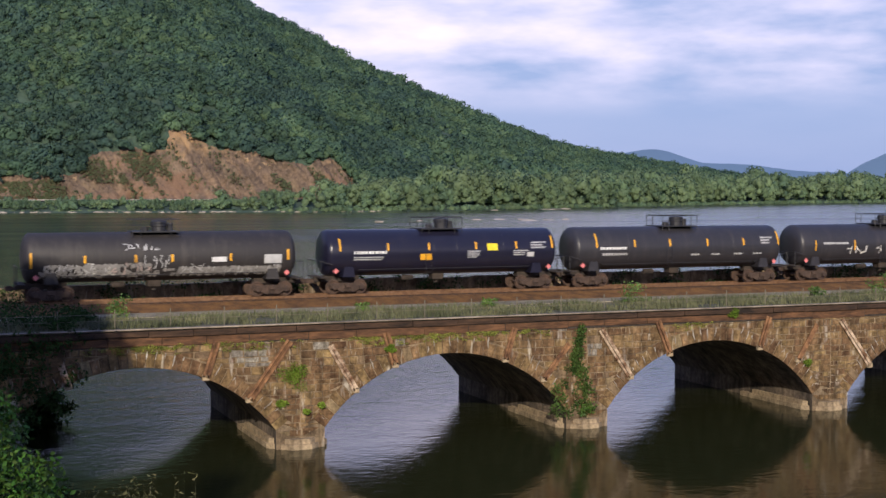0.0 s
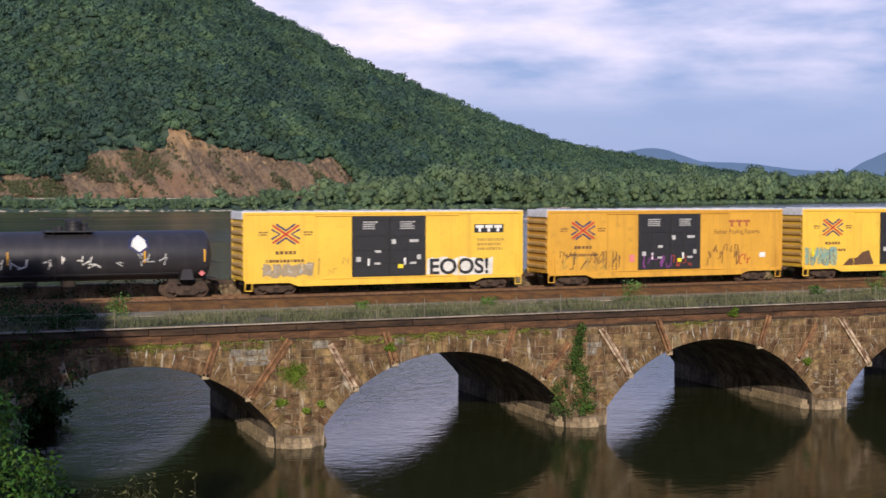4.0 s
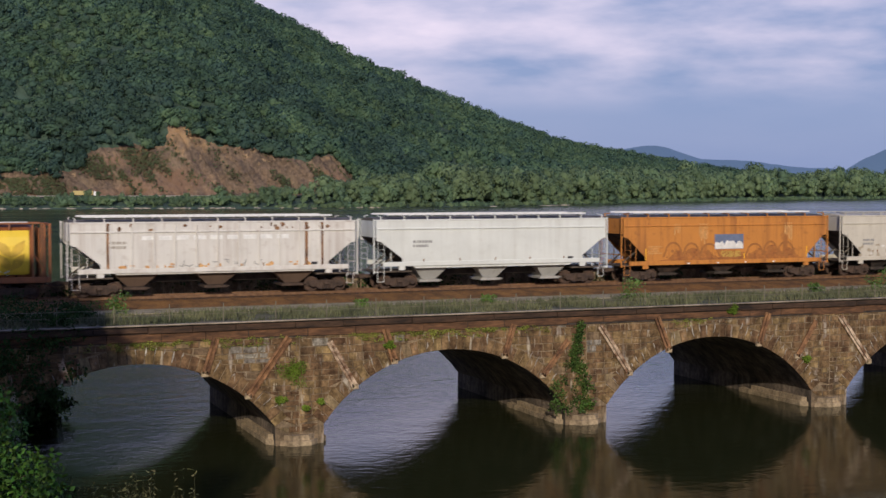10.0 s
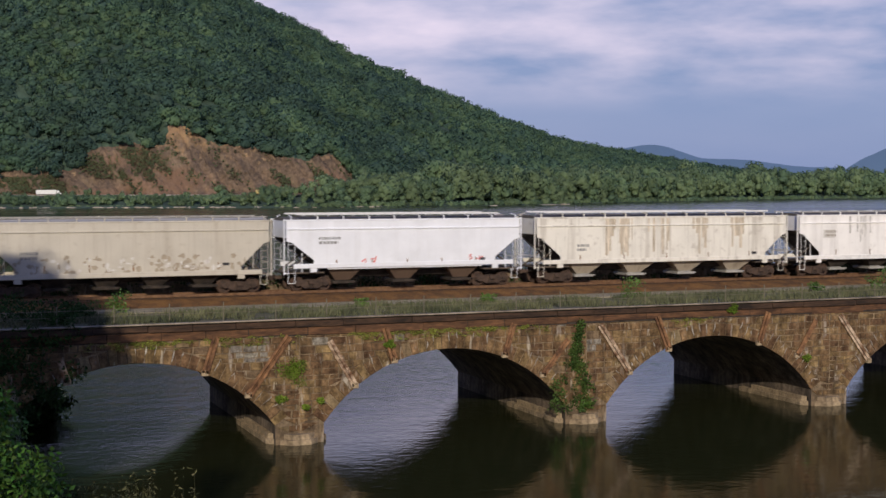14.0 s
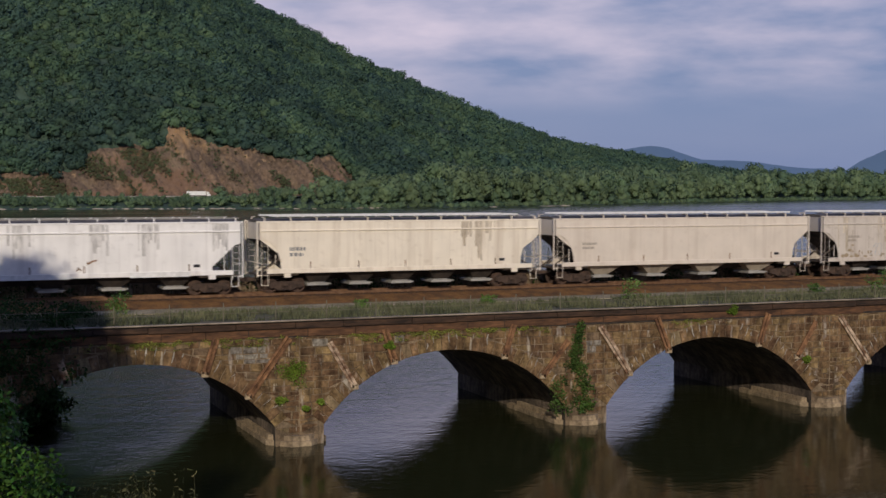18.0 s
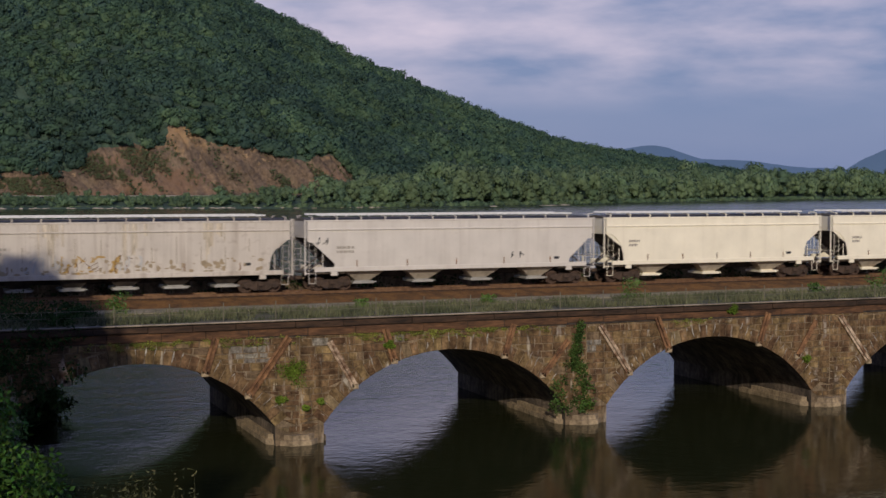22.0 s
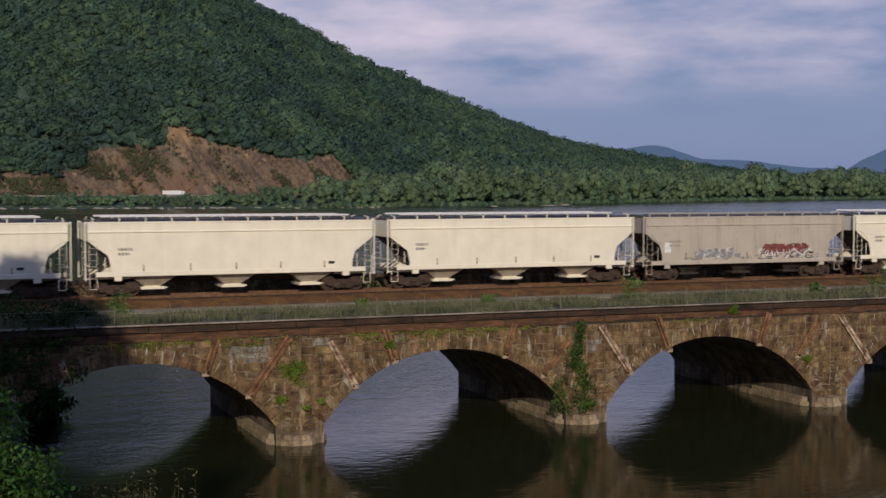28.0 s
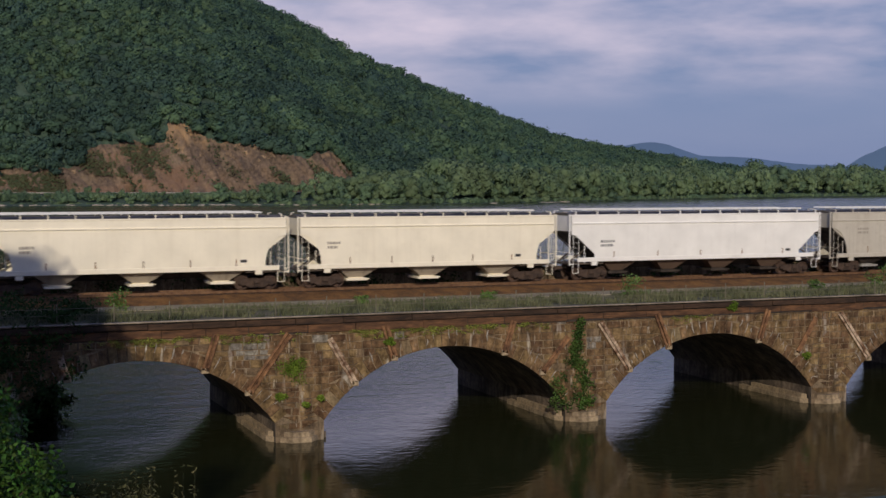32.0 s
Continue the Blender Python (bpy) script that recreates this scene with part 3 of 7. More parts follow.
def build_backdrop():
    """Ridges some kilometres off, their blue haze given by a glow."""
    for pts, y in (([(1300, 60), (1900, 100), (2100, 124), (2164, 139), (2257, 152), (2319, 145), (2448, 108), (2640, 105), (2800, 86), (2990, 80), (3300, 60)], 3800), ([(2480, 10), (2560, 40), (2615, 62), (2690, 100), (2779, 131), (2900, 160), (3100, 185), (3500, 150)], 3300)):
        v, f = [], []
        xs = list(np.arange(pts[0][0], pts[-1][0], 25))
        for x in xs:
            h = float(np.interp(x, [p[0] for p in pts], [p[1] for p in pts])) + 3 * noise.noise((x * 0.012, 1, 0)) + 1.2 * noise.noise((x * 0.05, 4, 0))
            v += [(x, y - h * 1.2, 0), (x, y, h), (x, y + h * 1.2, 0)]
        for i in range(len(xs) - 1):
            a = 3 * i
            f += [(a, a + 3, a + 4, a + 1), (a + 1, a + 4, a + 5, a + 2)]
        tagged(new("backdrop", mass("backdrop", v, f, M_FAR, True)), "wooded ridge in the far distance, glowing blue for haze", "hill", kind="structure")


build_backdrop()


# ---- woods ----
def lumpy(seed, sub, squash=0.85, amp=0.28):
    """A crown: a broken, lumpy mass of foliage of radius one."""
    bm = bmesh.new()
    bmesh.ops.create_icosphere(bm, subdivisions=sub, radius=1)
    o = Vector((seed * 7.3, seed * 3.1, seed * 1.7))
    for q in bm.verts:
        d = 1 + amp * noise.noise(q.co * 1.7 + o) * 1.6 + amp * noise.noise(q.co * 4.1 + o) * 0.9
        q.co = q.co * d
        q.co.z *= squash
    v = np.array([q.co[:] for q in bm.verts])
    f = np.array([[q.index for q in p.verts] for p in bm.faces])
    bm.free()
    return v, f


def scatter(places, kinds, rnd):
    """Joins turned, scaled copies of the kinds at (x, y, z, radius, height, species). Also gives each corner a soft outward normal and each face its species."""
    vs, fs, ns, ks, k = [], [], [], [], 0
    for x, y, z, r, hh, sp in places:
        v, f = kinds[rnd.randrange(len(kinds))]
        a = rnd.random() * 6.283
        c, s = math.cos(a), math.sin(a)
        w = np.empty_like(v)
        w[:, 0] = v[:, 0] * c - v[:, 1] * s
        w[:, 1] = v[:, 0] * s + v[:, 1] * c
        w[:, 2] = v[:, 2]
        ns.append(w / np.maximum(np.linalg.norm(w, axis=1, keepdims=True), 1e-6))
        vs.append(w * (r, r, hh) + (x, y, z))
        fs.append(f + k)
        ks.append(np.full(len(f), sp, dtype=np.int32))
        k += len(v)
    return np.concatenate(vs), np.concatenate(fs), np.concatenate(ns), np.concatenate(ks)


def mass_np(name, v, f, mat, soft=None, species=None, round_=0.72):
    me = bpy.data.meshes.new(name)
    me.vertices.add(len(v))
    me.vertices.foreach_set("co", v.astype(np.float32).ravel())
    me.loops.add(f.size)
    me.loops.foreach_set("vertex_index", f.astype(np.int32).ravel())
    me.polygons.add(len(f))
    me.polygons.foreach_set("loop_start", np.arange(0, f.size, 3, dtype=np.int32))
    for m in (mat if isinstance(mat, tuple) else (mat,)):
        me.materials.append(m)
    if species is not None:
        me.polygons.foreach_set("material_index", species)
    me.update(calc_edges=True)
    me.validate()
    if soft is not None:
        me.polygons.foreach_set("use_smooth", np.ones(len(f), dtype=bool))
        e1, e2 = v[f[:, 1]] - v[f[:, 0]], v[f[:, 2]] - v[f[:, 0]]
        n = np.cross(e1, e2)
        n /= np.maximum(np.linalg.norm(n, axis=1, keepdims=True), 1e-9)
        flip = np.sign(np.einsum("ij,ij->i", n, soft[f[:, 0]]))[:, None]
        own = np.zeros_like(v)
        own[f.ravel()] = np.repeat(n * flip, 3, axis=0)
        mix = round_ * soft + (1 - round_) * own
        mix /= np.maximum(np.linalg.norm(mix, axis=1, keepdims=True), 1e-9)
        me.normals_split_custom_set_from_vertices(mix.astype(np.float32))
    return me


def foliage(seed, count=88, core=0.7):
    """A crown of a few boughs: each a fan of ragged leaf sprays over a small dark core, radius one."""
    rnd = random.Random(seed)
    v, f = lumpy(seed, 1, 0.9, 0.3)
    vs, fs = [v * core], [f]
    k = len(v)
    boughs = [Vector((rnd.gauss(0, 0.34), rnd.gauss(0, 0.34), rnd.uniform(-0.25, 0.4))) for _ in range(6)]
    for i in range(count):
        z = 1 - 1.6 * (i + 0.5) / count
        a = i * 2.39996 + rnd.uniform(-0.4, 0.4)
        r = math.sqrt(max(0, 1 - z * z))
        n = Vector((r * math.cos(a), r * math.sin(a), z))
        c = boughs[i % 6]
        o = c + n * rnd.uniform(0.5, 0.72)
        n = (n + Vector((rnd.gauss(0, 0.3), rnd.gauss(0, 0.3), rnd.gauss(0.1, 0.3)))).normalized()
        t = n.orthogonal().normalized()
        b = n.cross(t)
        ph, s = rnd.random() * 6.28, rnd.uniform(0.13, 0.3)
        vs.append(np.array([list(o + (t * math.cos(ph + q) + b * math.sin(ph + q)) * s * rnd.uniform(0.6, 1.3)) for q in (0, 2.1, 4.2)]))
        fs.append(np.array([[k, k + 1, k + 2]]))
        k += 3
    return np.concatenate(vs), np.concatenate(fs)


def species(rnd, x, y, many):
    """Stands of one kind of tree, with strays; paler towards +x for haze."""
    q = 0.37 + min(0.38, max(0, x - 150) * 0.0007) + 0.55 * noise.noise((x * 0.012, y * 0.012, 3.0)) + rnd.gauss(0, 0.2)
    return max(0, min(many - 1, int(q * many)))


def build_woods():
    rnd = random.Random(5)
    kinds = [foliage(i + 20) for i in range(18)]
    hill, trees = [], []
    for _ in range(15500):
        x = rnd.uniform(-60, 1450) if rnd.random() < 0.6 else rnd.uniform(30, 420)
        d = 64 + 440 * rnd.random()
        if x > 700 and rnd.random() < 0.4:
            continue
        c = cliff(x) if -120 < x < 335 else 0
        if c > 14 and d < 62 + 0.55 * c + 1 and not (x < 125 and d > 70 and rnd.random() < 0.3):
            continue
        r = (rnd.uniform(3.0, 5.0) if rnd.random() < 0.75 else rnd.uniform(5.0, 7.4)) * (0.92 if x < 420 else 1.05)
        y = shore(x) + d
        hill.append((x, y, land(x, d) + r * 0.4 + rnd.uniform(-0.5, 0.7), r * 1.08, r * rnd.uniform(0.8, 1.15), species(rnd, x, y, 4)))
    v, f, n, k = scatter(hill, kinds, rnd)
    tagged(new("hillside_woods", mass_np("hillside_woods", v, f, M_WOODS, n, k, 0.78)), "dense green broadleaf forest covering the mountainside, its colours paled for haze", "forest", kind="stuff")
    for i in range(2350):
        x = rnd.uniform(20, 1500) if rnd.random() < 0.75 else rnd.uniform(230, 800)
        if i > 1800:
            x = rnd.uniform(30, 240)
        d = rnd.uniform(3, 70)
        if x < 238:
            d = rnd.uniform(2, 40)
        if 43 < d < 56 or (x < 325 and d > 43):
            continue
        tall = float(np.interp(x, [0, 205, 232, 262, 292, 330, 420, 1200, 2300], [7.0, 7.0, 8.0, 12.5, 15.0, 17.5, 21.0, 28.0, 29.0])) * rnd.choice((rnd.uniform(0.45, 0.8), rnd.uniform(0.75, 1.15))) * (1.0 + (0.55 if x < 500 else 0.35) * noise.noise((x * 0.021, 8, 0)) + 0.25 * noise.noise((x * 0.07, 2, 0)))
        if x < 238:
            tall *= 0.72 + 0.75 * noise.noise((x * 0.06, 3, 0)) + rnd.uniform(-0.15, 0.3)
        z = land(x, d)
        if x < 238 and noise.noise((x * 0.11, 6, 0)) > 0.18 and d < 22:
            continue
        if x < 238 and rnd.random() < 0.84:
            tall = max(1.6, min(tall, 8.5 - z))
        r = tall * rnd.uniform(0.19, 0.28) + 0.6
        y = shore(x) + d
        sp = species(rnd, x * 3, y * 3, 3)
        trees.append((x, y, z + tall - r, r, r * 1.15, sp))
        for k in range((5 if x < 900 else 4) if x > 238 else 3):
            a, q = rnd.random() * 6.28, rnd.uniform(0.35, 0.85) * r
            trees.append((x + math.cos(a) * q, y + math.sin(a) * q, z + tall * rnd.uniform(0.18, 0.8), r * rnd.uniform(0.55, 0.95), r * rnd.uniform(0.6, 1.0), sp))
    # low growth leaning over the water
    for _ in range(900):
        x = rnd.uniform(20, 2000)
        r = rnd.uniform(1.6, 3.4) if x > 240 else rnd.uniform(0.8, 1.8)
        trees.append((x, shore(x) + (rnd.uniform(-1.5, 2.5) if x > 240 else rnd.uniform(2.0, 5.0)), r * 0.6, r * 1.3, r, rnd.randrange(3)))
    v, f, n, k = scatter(trees, kinds, rnd)
    tagged(new("shoreline_woods", mass_np("shoreline_woods", v, f, M_SHORES, n, k, 0.86)), "lighter green riverside trees along the far bank, paled further for haze", "forest", kind="stuff")
    # scrub clinging to ledges of the rock face
    scrub = []
    for _ in range(12000):
        x = rnd.uniform(20, 325)
        c = cliff(x)
        if c < 14:
            continue
        h = rnd.random()
        thick = noise.noise(((x + 30 * h) * 0.06, h * 2.2, 5.0)) + (0.55 if 132 < x < 186 and h > 0.3 + 0.004 * abs(x - 165) else 0) + (0.3 if x < 112 else 0) + rnd.gauss(0, 0.17)
        if thick < 0.33:
            continue
        d = 62 + 0.55 * c * h
        r = rnd.uniform(0.5, 1.5)
        scrub.append((x, shore(x) + d + 1.0, land(x, d), r * 1.2, r * 0.8, rnd.randrange(3)))
    v, f, n, k = scatter(scrub, [foliage(i + 60, 26, 0.5) for i in range(8)], rnd)
    tagged(new("cliff_scrub", mass_np("cliff_scrub", v, f, M_SCRUBS, n, k, 0.75)), "olive green scrub growing on ledges of the rock face", "shrubs", kind="stuff")


build_woods()


# ---- viaduct ----
RISE = CROWN - SPRING
SPAN = PITCH - 2 * HALF
RADIUS = (SPAN * SPAN / 4 + RISE * RISE) / (2 * RISE)
RING = 0.82


def arch_z(u, r):
    """Height of a circle of radius r about the arch centre, u metres from the crown."""
    return CROWN - RADIUS + math.sqrt(max(0.0, r * r - u * u))


viaduct = thing("viaduct", "old brown stone arch railway viaduct with rusty bracing", "bridge", kind="structure", at=pose(PIER0, FACE, 0))


def build_viaduct():
    # one bay, from pier centre to pier centre
    n = 28
    low = [(-PITCH / 2, -2.0), (-PITCH / 2 + HALF, -2.0), (-PITCH / 2 + HALF, SPRING)]
    low += [(-SPAN / 2 + SPAN * i / n, arch_z(-SPAN / 2 + SPAN * i / n, RADIUS)) for i in range(1, n)]
    low += [(PITCH / 2 - HALF, SPRING), (PITCH / 2 - HALF, -2.0), (PITCH / 2, -2.0)]
    W = BACK - FACE
    s = Shape()
    k = len(low)
    s.v = [(x, y, z) for y in (0.015, W) for x, z in low] + [(x, y, TOP - 0.2) for y in (0.015, W) for x, z in low]
    for i in range(k - 1):
        if abs(low[i][0] - low[i + 1][0]) > 1e-6:
            s.f += [(i, i + 1, 2 * k + i + 1, 2 * k + i), (k + i + 1, k + i, 3 * k + i, 3 * k + i + 1), (2 * k + i, 2 * k + i + 1, 3 * k + i + 1, 3 * k + i)]
        s.f.append((i + 1, i, k + i, k + i + 1))
    me = s.mesh("arch_bay", M_MORTAR)
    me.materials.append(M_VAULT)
    # faces turned down or along x take the darker, streaked stone
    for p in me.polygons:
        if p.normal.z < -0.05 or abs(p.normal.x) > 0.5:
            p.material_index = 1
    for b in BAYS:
        part("arch_bay", me, None, viaduct, "dark arch vault and spandrel core" if b == 0 else "", at=((b - 0.5) * PITCH, 0, 0))
    # pier footings with blunt noses
    foot = Shape().slab([(-1.72, 7.4), (-1.72, 0.7), (-0.6, -0.5), (0.5, -0.5), (1.68, 0.7), (1.68, 7.4)], -2.0, 0.28)
    foot.slab([(-1.58, 6.2), (-1.58, 0.72), (-0.5, -0.38), (0.42, -0.38), (1.53, 0.72), (1.53, 6.2)], 0.28, 0.56)
    m1 = foot.mesh("footing", M_LEDGE)
    for b in BAYS:
        part("footing", m1, None, viaduct, at=(b * PITCH, 0, 0))
    # beam courses and the pale edge strip along the deck
    x0, x1 = (BAYS[0] - 1) * PITCH, BAYS[-1] * PITCH
    rb = random.Random(4)
    x = x0
    while x < x1:
        w = rb.uniform(2.2, 4.2)
        o, h = rb.uniform(-0.03, 0.03), rb.uniform(-0.03, 0.03)
        part("edge_beam", Shape().cbox(x, x + w - 0.02, -0.16 + o, 0.3, TOP - 0.41 + h, TOP - 0.1, 0.03), M_RUSTL, viaduct, "tarry dark edge timber")
        o, h = rb.uniform(-0.04, 0.04), rb.uniform(-0.08, 0.08)
        part("lower_beam", Shape().cbox(x + 0.7, x + w + 0.68, -0.08 + o, 0.3, TOP - 0.84 + h, TOP - 0.45, 0.03), M_RUSTD, viaduct, "rust-brown lower timber")
        x += w
    part("edge_strip", Shape().cbox(x0, x1, -0.2, 0.1, TOP - 0.03, TOP + 0.04, 0.015), M_PALE, viaduct, "pale weathered edge strip")
    # added dark sheet whose colour stands for shade in the timber groove
    part("beam_packing", Shape().cbox(x0, x1, -0.02, 0.28, TOP - 0.9, TOP - 0.2, 0.008), M_UNDER, viaduct, "dark sheet added behind the timbers for the groove's shade")
    part("deck", Shape().box(x0, x1, 0.1, W, TOP - 0.3, TOP - 0.02), M_SOIL, viaduct, "earth-filled deck grown with grass")
    # diagonal braces bolted to the spandrels: top (x, z), foot (x, z)
    for a, b, c, d, w in ((7.6, 5.15, 7.95, 4.0, 0.2), (15.55, 5.95, 14.95, 4.1, 0.24), (19.5, 5.85, 17.27, 2.8, 0.26), (21.75, 5.5, 23.2, 3.0, 0.22), (24.95, 6.1, 25.5, 4.27, 0.26),
                          (32.75, 6.05, 32.2, 4.25, 0.22), (36.25, 5.0, 34.62, 3.0, 0.2), (38.35, 5.75, 40.35, 2.85, 0.24), (42.2, 6.1, 43.05, 4.1, 0.26),
                          (50.15, 6.1, 49.5, 4.2, 0.26), (53.75, 5.5, 52.35, 3.3, 0.18), (55.6, 5.7, 57.9, 2.7, 0.24), (59.6, 6.1, 60.4, 4.2, 0.22)):
        v = Vector((c - a, 0, d - b)).normalized()
        s = Shape()
        p, q = Vector((a - PIER0, -0.13, b)), Vector((c - PIER0, -0.13, d))
        side = Vector((v.z, 0, -v.x)) * w / 2
        for off in (side, -side):
            s.bar(p + off, q + off, 0.06, 0.14)
        s.bar(p + Vector((0, 0.05, 0)), q + Vector((0, 0.05, 0)), w, 0.04)
        br = part("brace", s, M_RUSTP if c > a and w < 0.25 else M_RUST, viaduct, "pale flaking steel channel brace" if c > a and w < 0.25 else "rusty steel channel brace")
        part("brace_foot", Shape().cbox(-0.2, 0.2, -0.1, 0.1, -0.16, 0.16, 0.03), M_LEDGE, br, "pale cast footing block", at=(q.x, -0.06, q.z))


build_viaduct()

# ---- deck: ballast, ties, rails ----
def build_track():
    x0, x1 = -160, 320
    bed = Shape()
    prof = [(TRACK - 3.6, TOP - 0.02), (TRACK - 1.9, RAIL - 0.2), (TRACK + 1.9, RAIL - 0.2), (TRACK + 3.4, TOP - 0.02)]
    bed.add([(x, y, z) for x in (x0, x1) for y, z in prof], [(0, 1, 5, 4), (1, 2, 6, 5), (2, 3, 7, 6), (0, 3, 2, 1), (4, 5, 6, 7)])
    tagged(new("trackbed", bed.mesh("trackbed", M_BALLAST)), "rust-stained ballast bank under the railway track", "trackbed", kind="structure")
    gr = Shape().box(x0, x1, TRACK - 6.2, TRACK - 3.4, TOP - 0.1, TOP + 0.03)
    tagged(new("gravel_path", gr.mesh("gravel_path", M_GRAVEL)), "grey gravel strip beside the ballast", "gravel", kind="structure")
    track = thing("railway_track", "single railway track with steel rails on wooden ties", "track", kind="structure", at=pose(0, TRACK, RAIL))
    rail = Shape()
    rail.add([(x, y, z) for x in (x0, x1) for y, z in ((-0.07, -0.17), (0.07, -0.17), (0.07, -0.14), (0.012, -0.12), (0.012, -0.04), (0.036, -0.03), (0.036, 0), (-0.036, 0), (-0.036, -0.03), (-0.012, -0.04), (-0.012, -0.12), (-0.07, -0.14))],
             [(i, (i + 1) % 12, 12 + (i + 1) % 12, 12 + i) for i in range(12)])
    me = rail.mesh("rail", M_RAIL)
    for y in (-0.7535, 0.7535):
        part("rail", me, None, track, at=(0, y, 0))
    tie = Shape().cbox(-0.115, 0.115, -1.3, 1.3, -0.34, -0.172, 0.015).mesh("tie", M_TIE)
    for i in range(300):
        part("tie", tie, None, track, at=(-30 + i * 0.52, 0, 0))


build_track()


# ---- freight cars: x along the car from its left end, -y the viewer's side, z above the rail ----
CACHE = {}


def kept(key, make):
    if key not in CACHE:
        CACHE[key] = make()
    return CACHE[key]


def add_truck(car, x):
    """A two-axle truck: bolster > two side frames, two wheelsets."""
    def bolster():
        return Shape().cbox(-0.22, 0.22, -1.2, 1.2, 0.42, 0.72, 0.04).cbox(-0.16, 0.16, -0.3, 0.3, 0.72, 1.0, 0.03).mesh("bolster", M_TRUCK)

    def frame_():
        s = Shape().prism([(-1.15, 0.62), (-0.95, 0.66), (-0.45, 0.72), (0.45, 0.72), (0.95, 0.66), (1.15, 0.62), (1.15, 0.38), (0.78, 0.36), (0.42, 0.16), (-0.42, 0.16), (-0.78, 0.36), (-1.15, 0.38)], -0.07, 0.07)
        for a in (-0.89, 0.89):
            s.lathe([(-0.17, 0.12), (-0.15, 0.17), (0.02, 0.17)], "y", 12, (a, 0, 0.46))
        for a in (-0.2, 0, 0.2):
            s.lathe([(0.2, 0.08), (0.44, 0.08)], "z", 8, (a, -0.1, 0))
        return s.mesh("side_frame", M_TRUCK)

    def wheelset():
        s = Shape().lathe([(-1.15, 0.08), (1.15, 0.08)], "y", 10)
        for sgn in (-1, 1):
            pr = [(sgn * 0.70, 0.47), (sgn * 0.725, 0.49), (sgn * 0.73, 0.457), (sgn * 0.83, 0.445), (sgn * 0.835, 0.39), (sgn * 0.79, 0.36), (sgn * 0.79, 0.16), (sgn * 0.84, 0.13)]
            s.lathe(pr, "y", 20)
            for i in range(4):
                a = i * math.pi / 2
                s.box(-0.03, 0.03, sgn * 0.8 - 0.02, sgn * 0.8 + 0.02, 0.18, 0.34, pose(0, 0, 0, 0, math.degrees(a), 0))
        return s.mesh("wheelset", M_TREAD, True)

    t = part("truck", kept("bolster", bolster), None, car, at=(x, 0, 0))
    for y, r in ((-1.0, 0), (1.0, 180)):
        part("side_frame", kept("side_frame", frame_), None, t, at=pose(0, y, 0, 0, 0, r))
    for a in (-0.89, 0.89):
        part("wheelset", kept("wheelset", wheelset), None, t, at=(a, 0, 0.457))


def add_coupler(car, x, way):
    def cp():
        s = Shape().cbox(0, 0.55, -0.09, 0.09, 0.72, 0.94, 0.02)
        s.prism([(0.45, 0.68), (0.78, 0.7), (0.84, 0.76), (0.84, 0.92), (0.78, 0.98), (0.45, 1.0)], -0.17, 0.13)
        s.bar((0.1, -0.3, 0.75), (0.5, -0.35, 0.42), 0.05, n=6).bar((0.5, -0.35, 0.42), (0.75, -0.2, 0.5), 0.05, n=6)
        return s.mesh("coupler", M_TRUCK)
    part("coupler", kept("coupler", cp), None, car, at=pose(x, 0, 0, 0, 0, 0 if way > 0 else 180))


def add_ladder(car, x, y, z0, z1, mat, w=0.42, step=0.36):
    s = Shape()
    for a in (-w / 2, w / 2):
        s.bar((a, 0, z0), (a, 0, z1), 0.024)
    for i in range(int((z1 - z0) / step)):
        s.bar((-w / 2, -0.01, z0 + 0.15 + i * step), (w / 2, -0.01, z0 + 0.15 + i * step), 0.015)
    part("ladder", s, mat, car, at=(x, y, 0))


def decal(car, name, x0, x1, z0, z1, mat, yf, up=0.008, label=""):
    """Flat paint or a plate that follows the car's side."""
    n = max(5, int((z1 - z0) / 0.12))
    zs = [z0 + (z1 - z0) * i / n for i in range(n + 1)]
    s = Shape()
    s.v = [(x, yf(z) - up, z) for z in zs for x in (x0, x1)]
    s.f = [(2 * i, 2 * i + 1, 2 * i + 3, 2 * i + 2) for i in range(n)]
    me = bpy.data.meshes.new(name)
    me.from_pydata(s.v, [], s.f)
    me.materials.append(mat)
    return part(name, me, None, car, label)


def strokes(car, name, lines, w, mat, yf, up=0.012, label=""):
    """Painted lines: polylines of (x, z) with a width."""
    v, f = [], []
    for ln in lines:
        k = len(v)
        for i, (x, z) in enumerate(ln):
            a, b = ln[max(0, i - 1)], ln[min(len(ln) - 1, i + 1)]
            d = Vector((b[0] - a[0], b[1] - a[1]))
            d = d.normalized() if d.length > 1e-6 else Vector((1, 0))
            o = Vector((-d.y, d.x)) * w / 2
            v += [(x + o.x, yf(z + o.y) - up, z + o.y), (x - o.x, yf(z - o.y) - up, z - o.y)]
        f += [(k + 2 * i, k + 2 * i + 1, k + 2 * i + 3, k + 2 * i + 2) for i in range(len(ln) - 1)]
    me = bpy.data.meshes.new(name)
    me.from_pydata(v, [], f)
    me.materials.append(mat)
    return part(name, me, None, car, label)


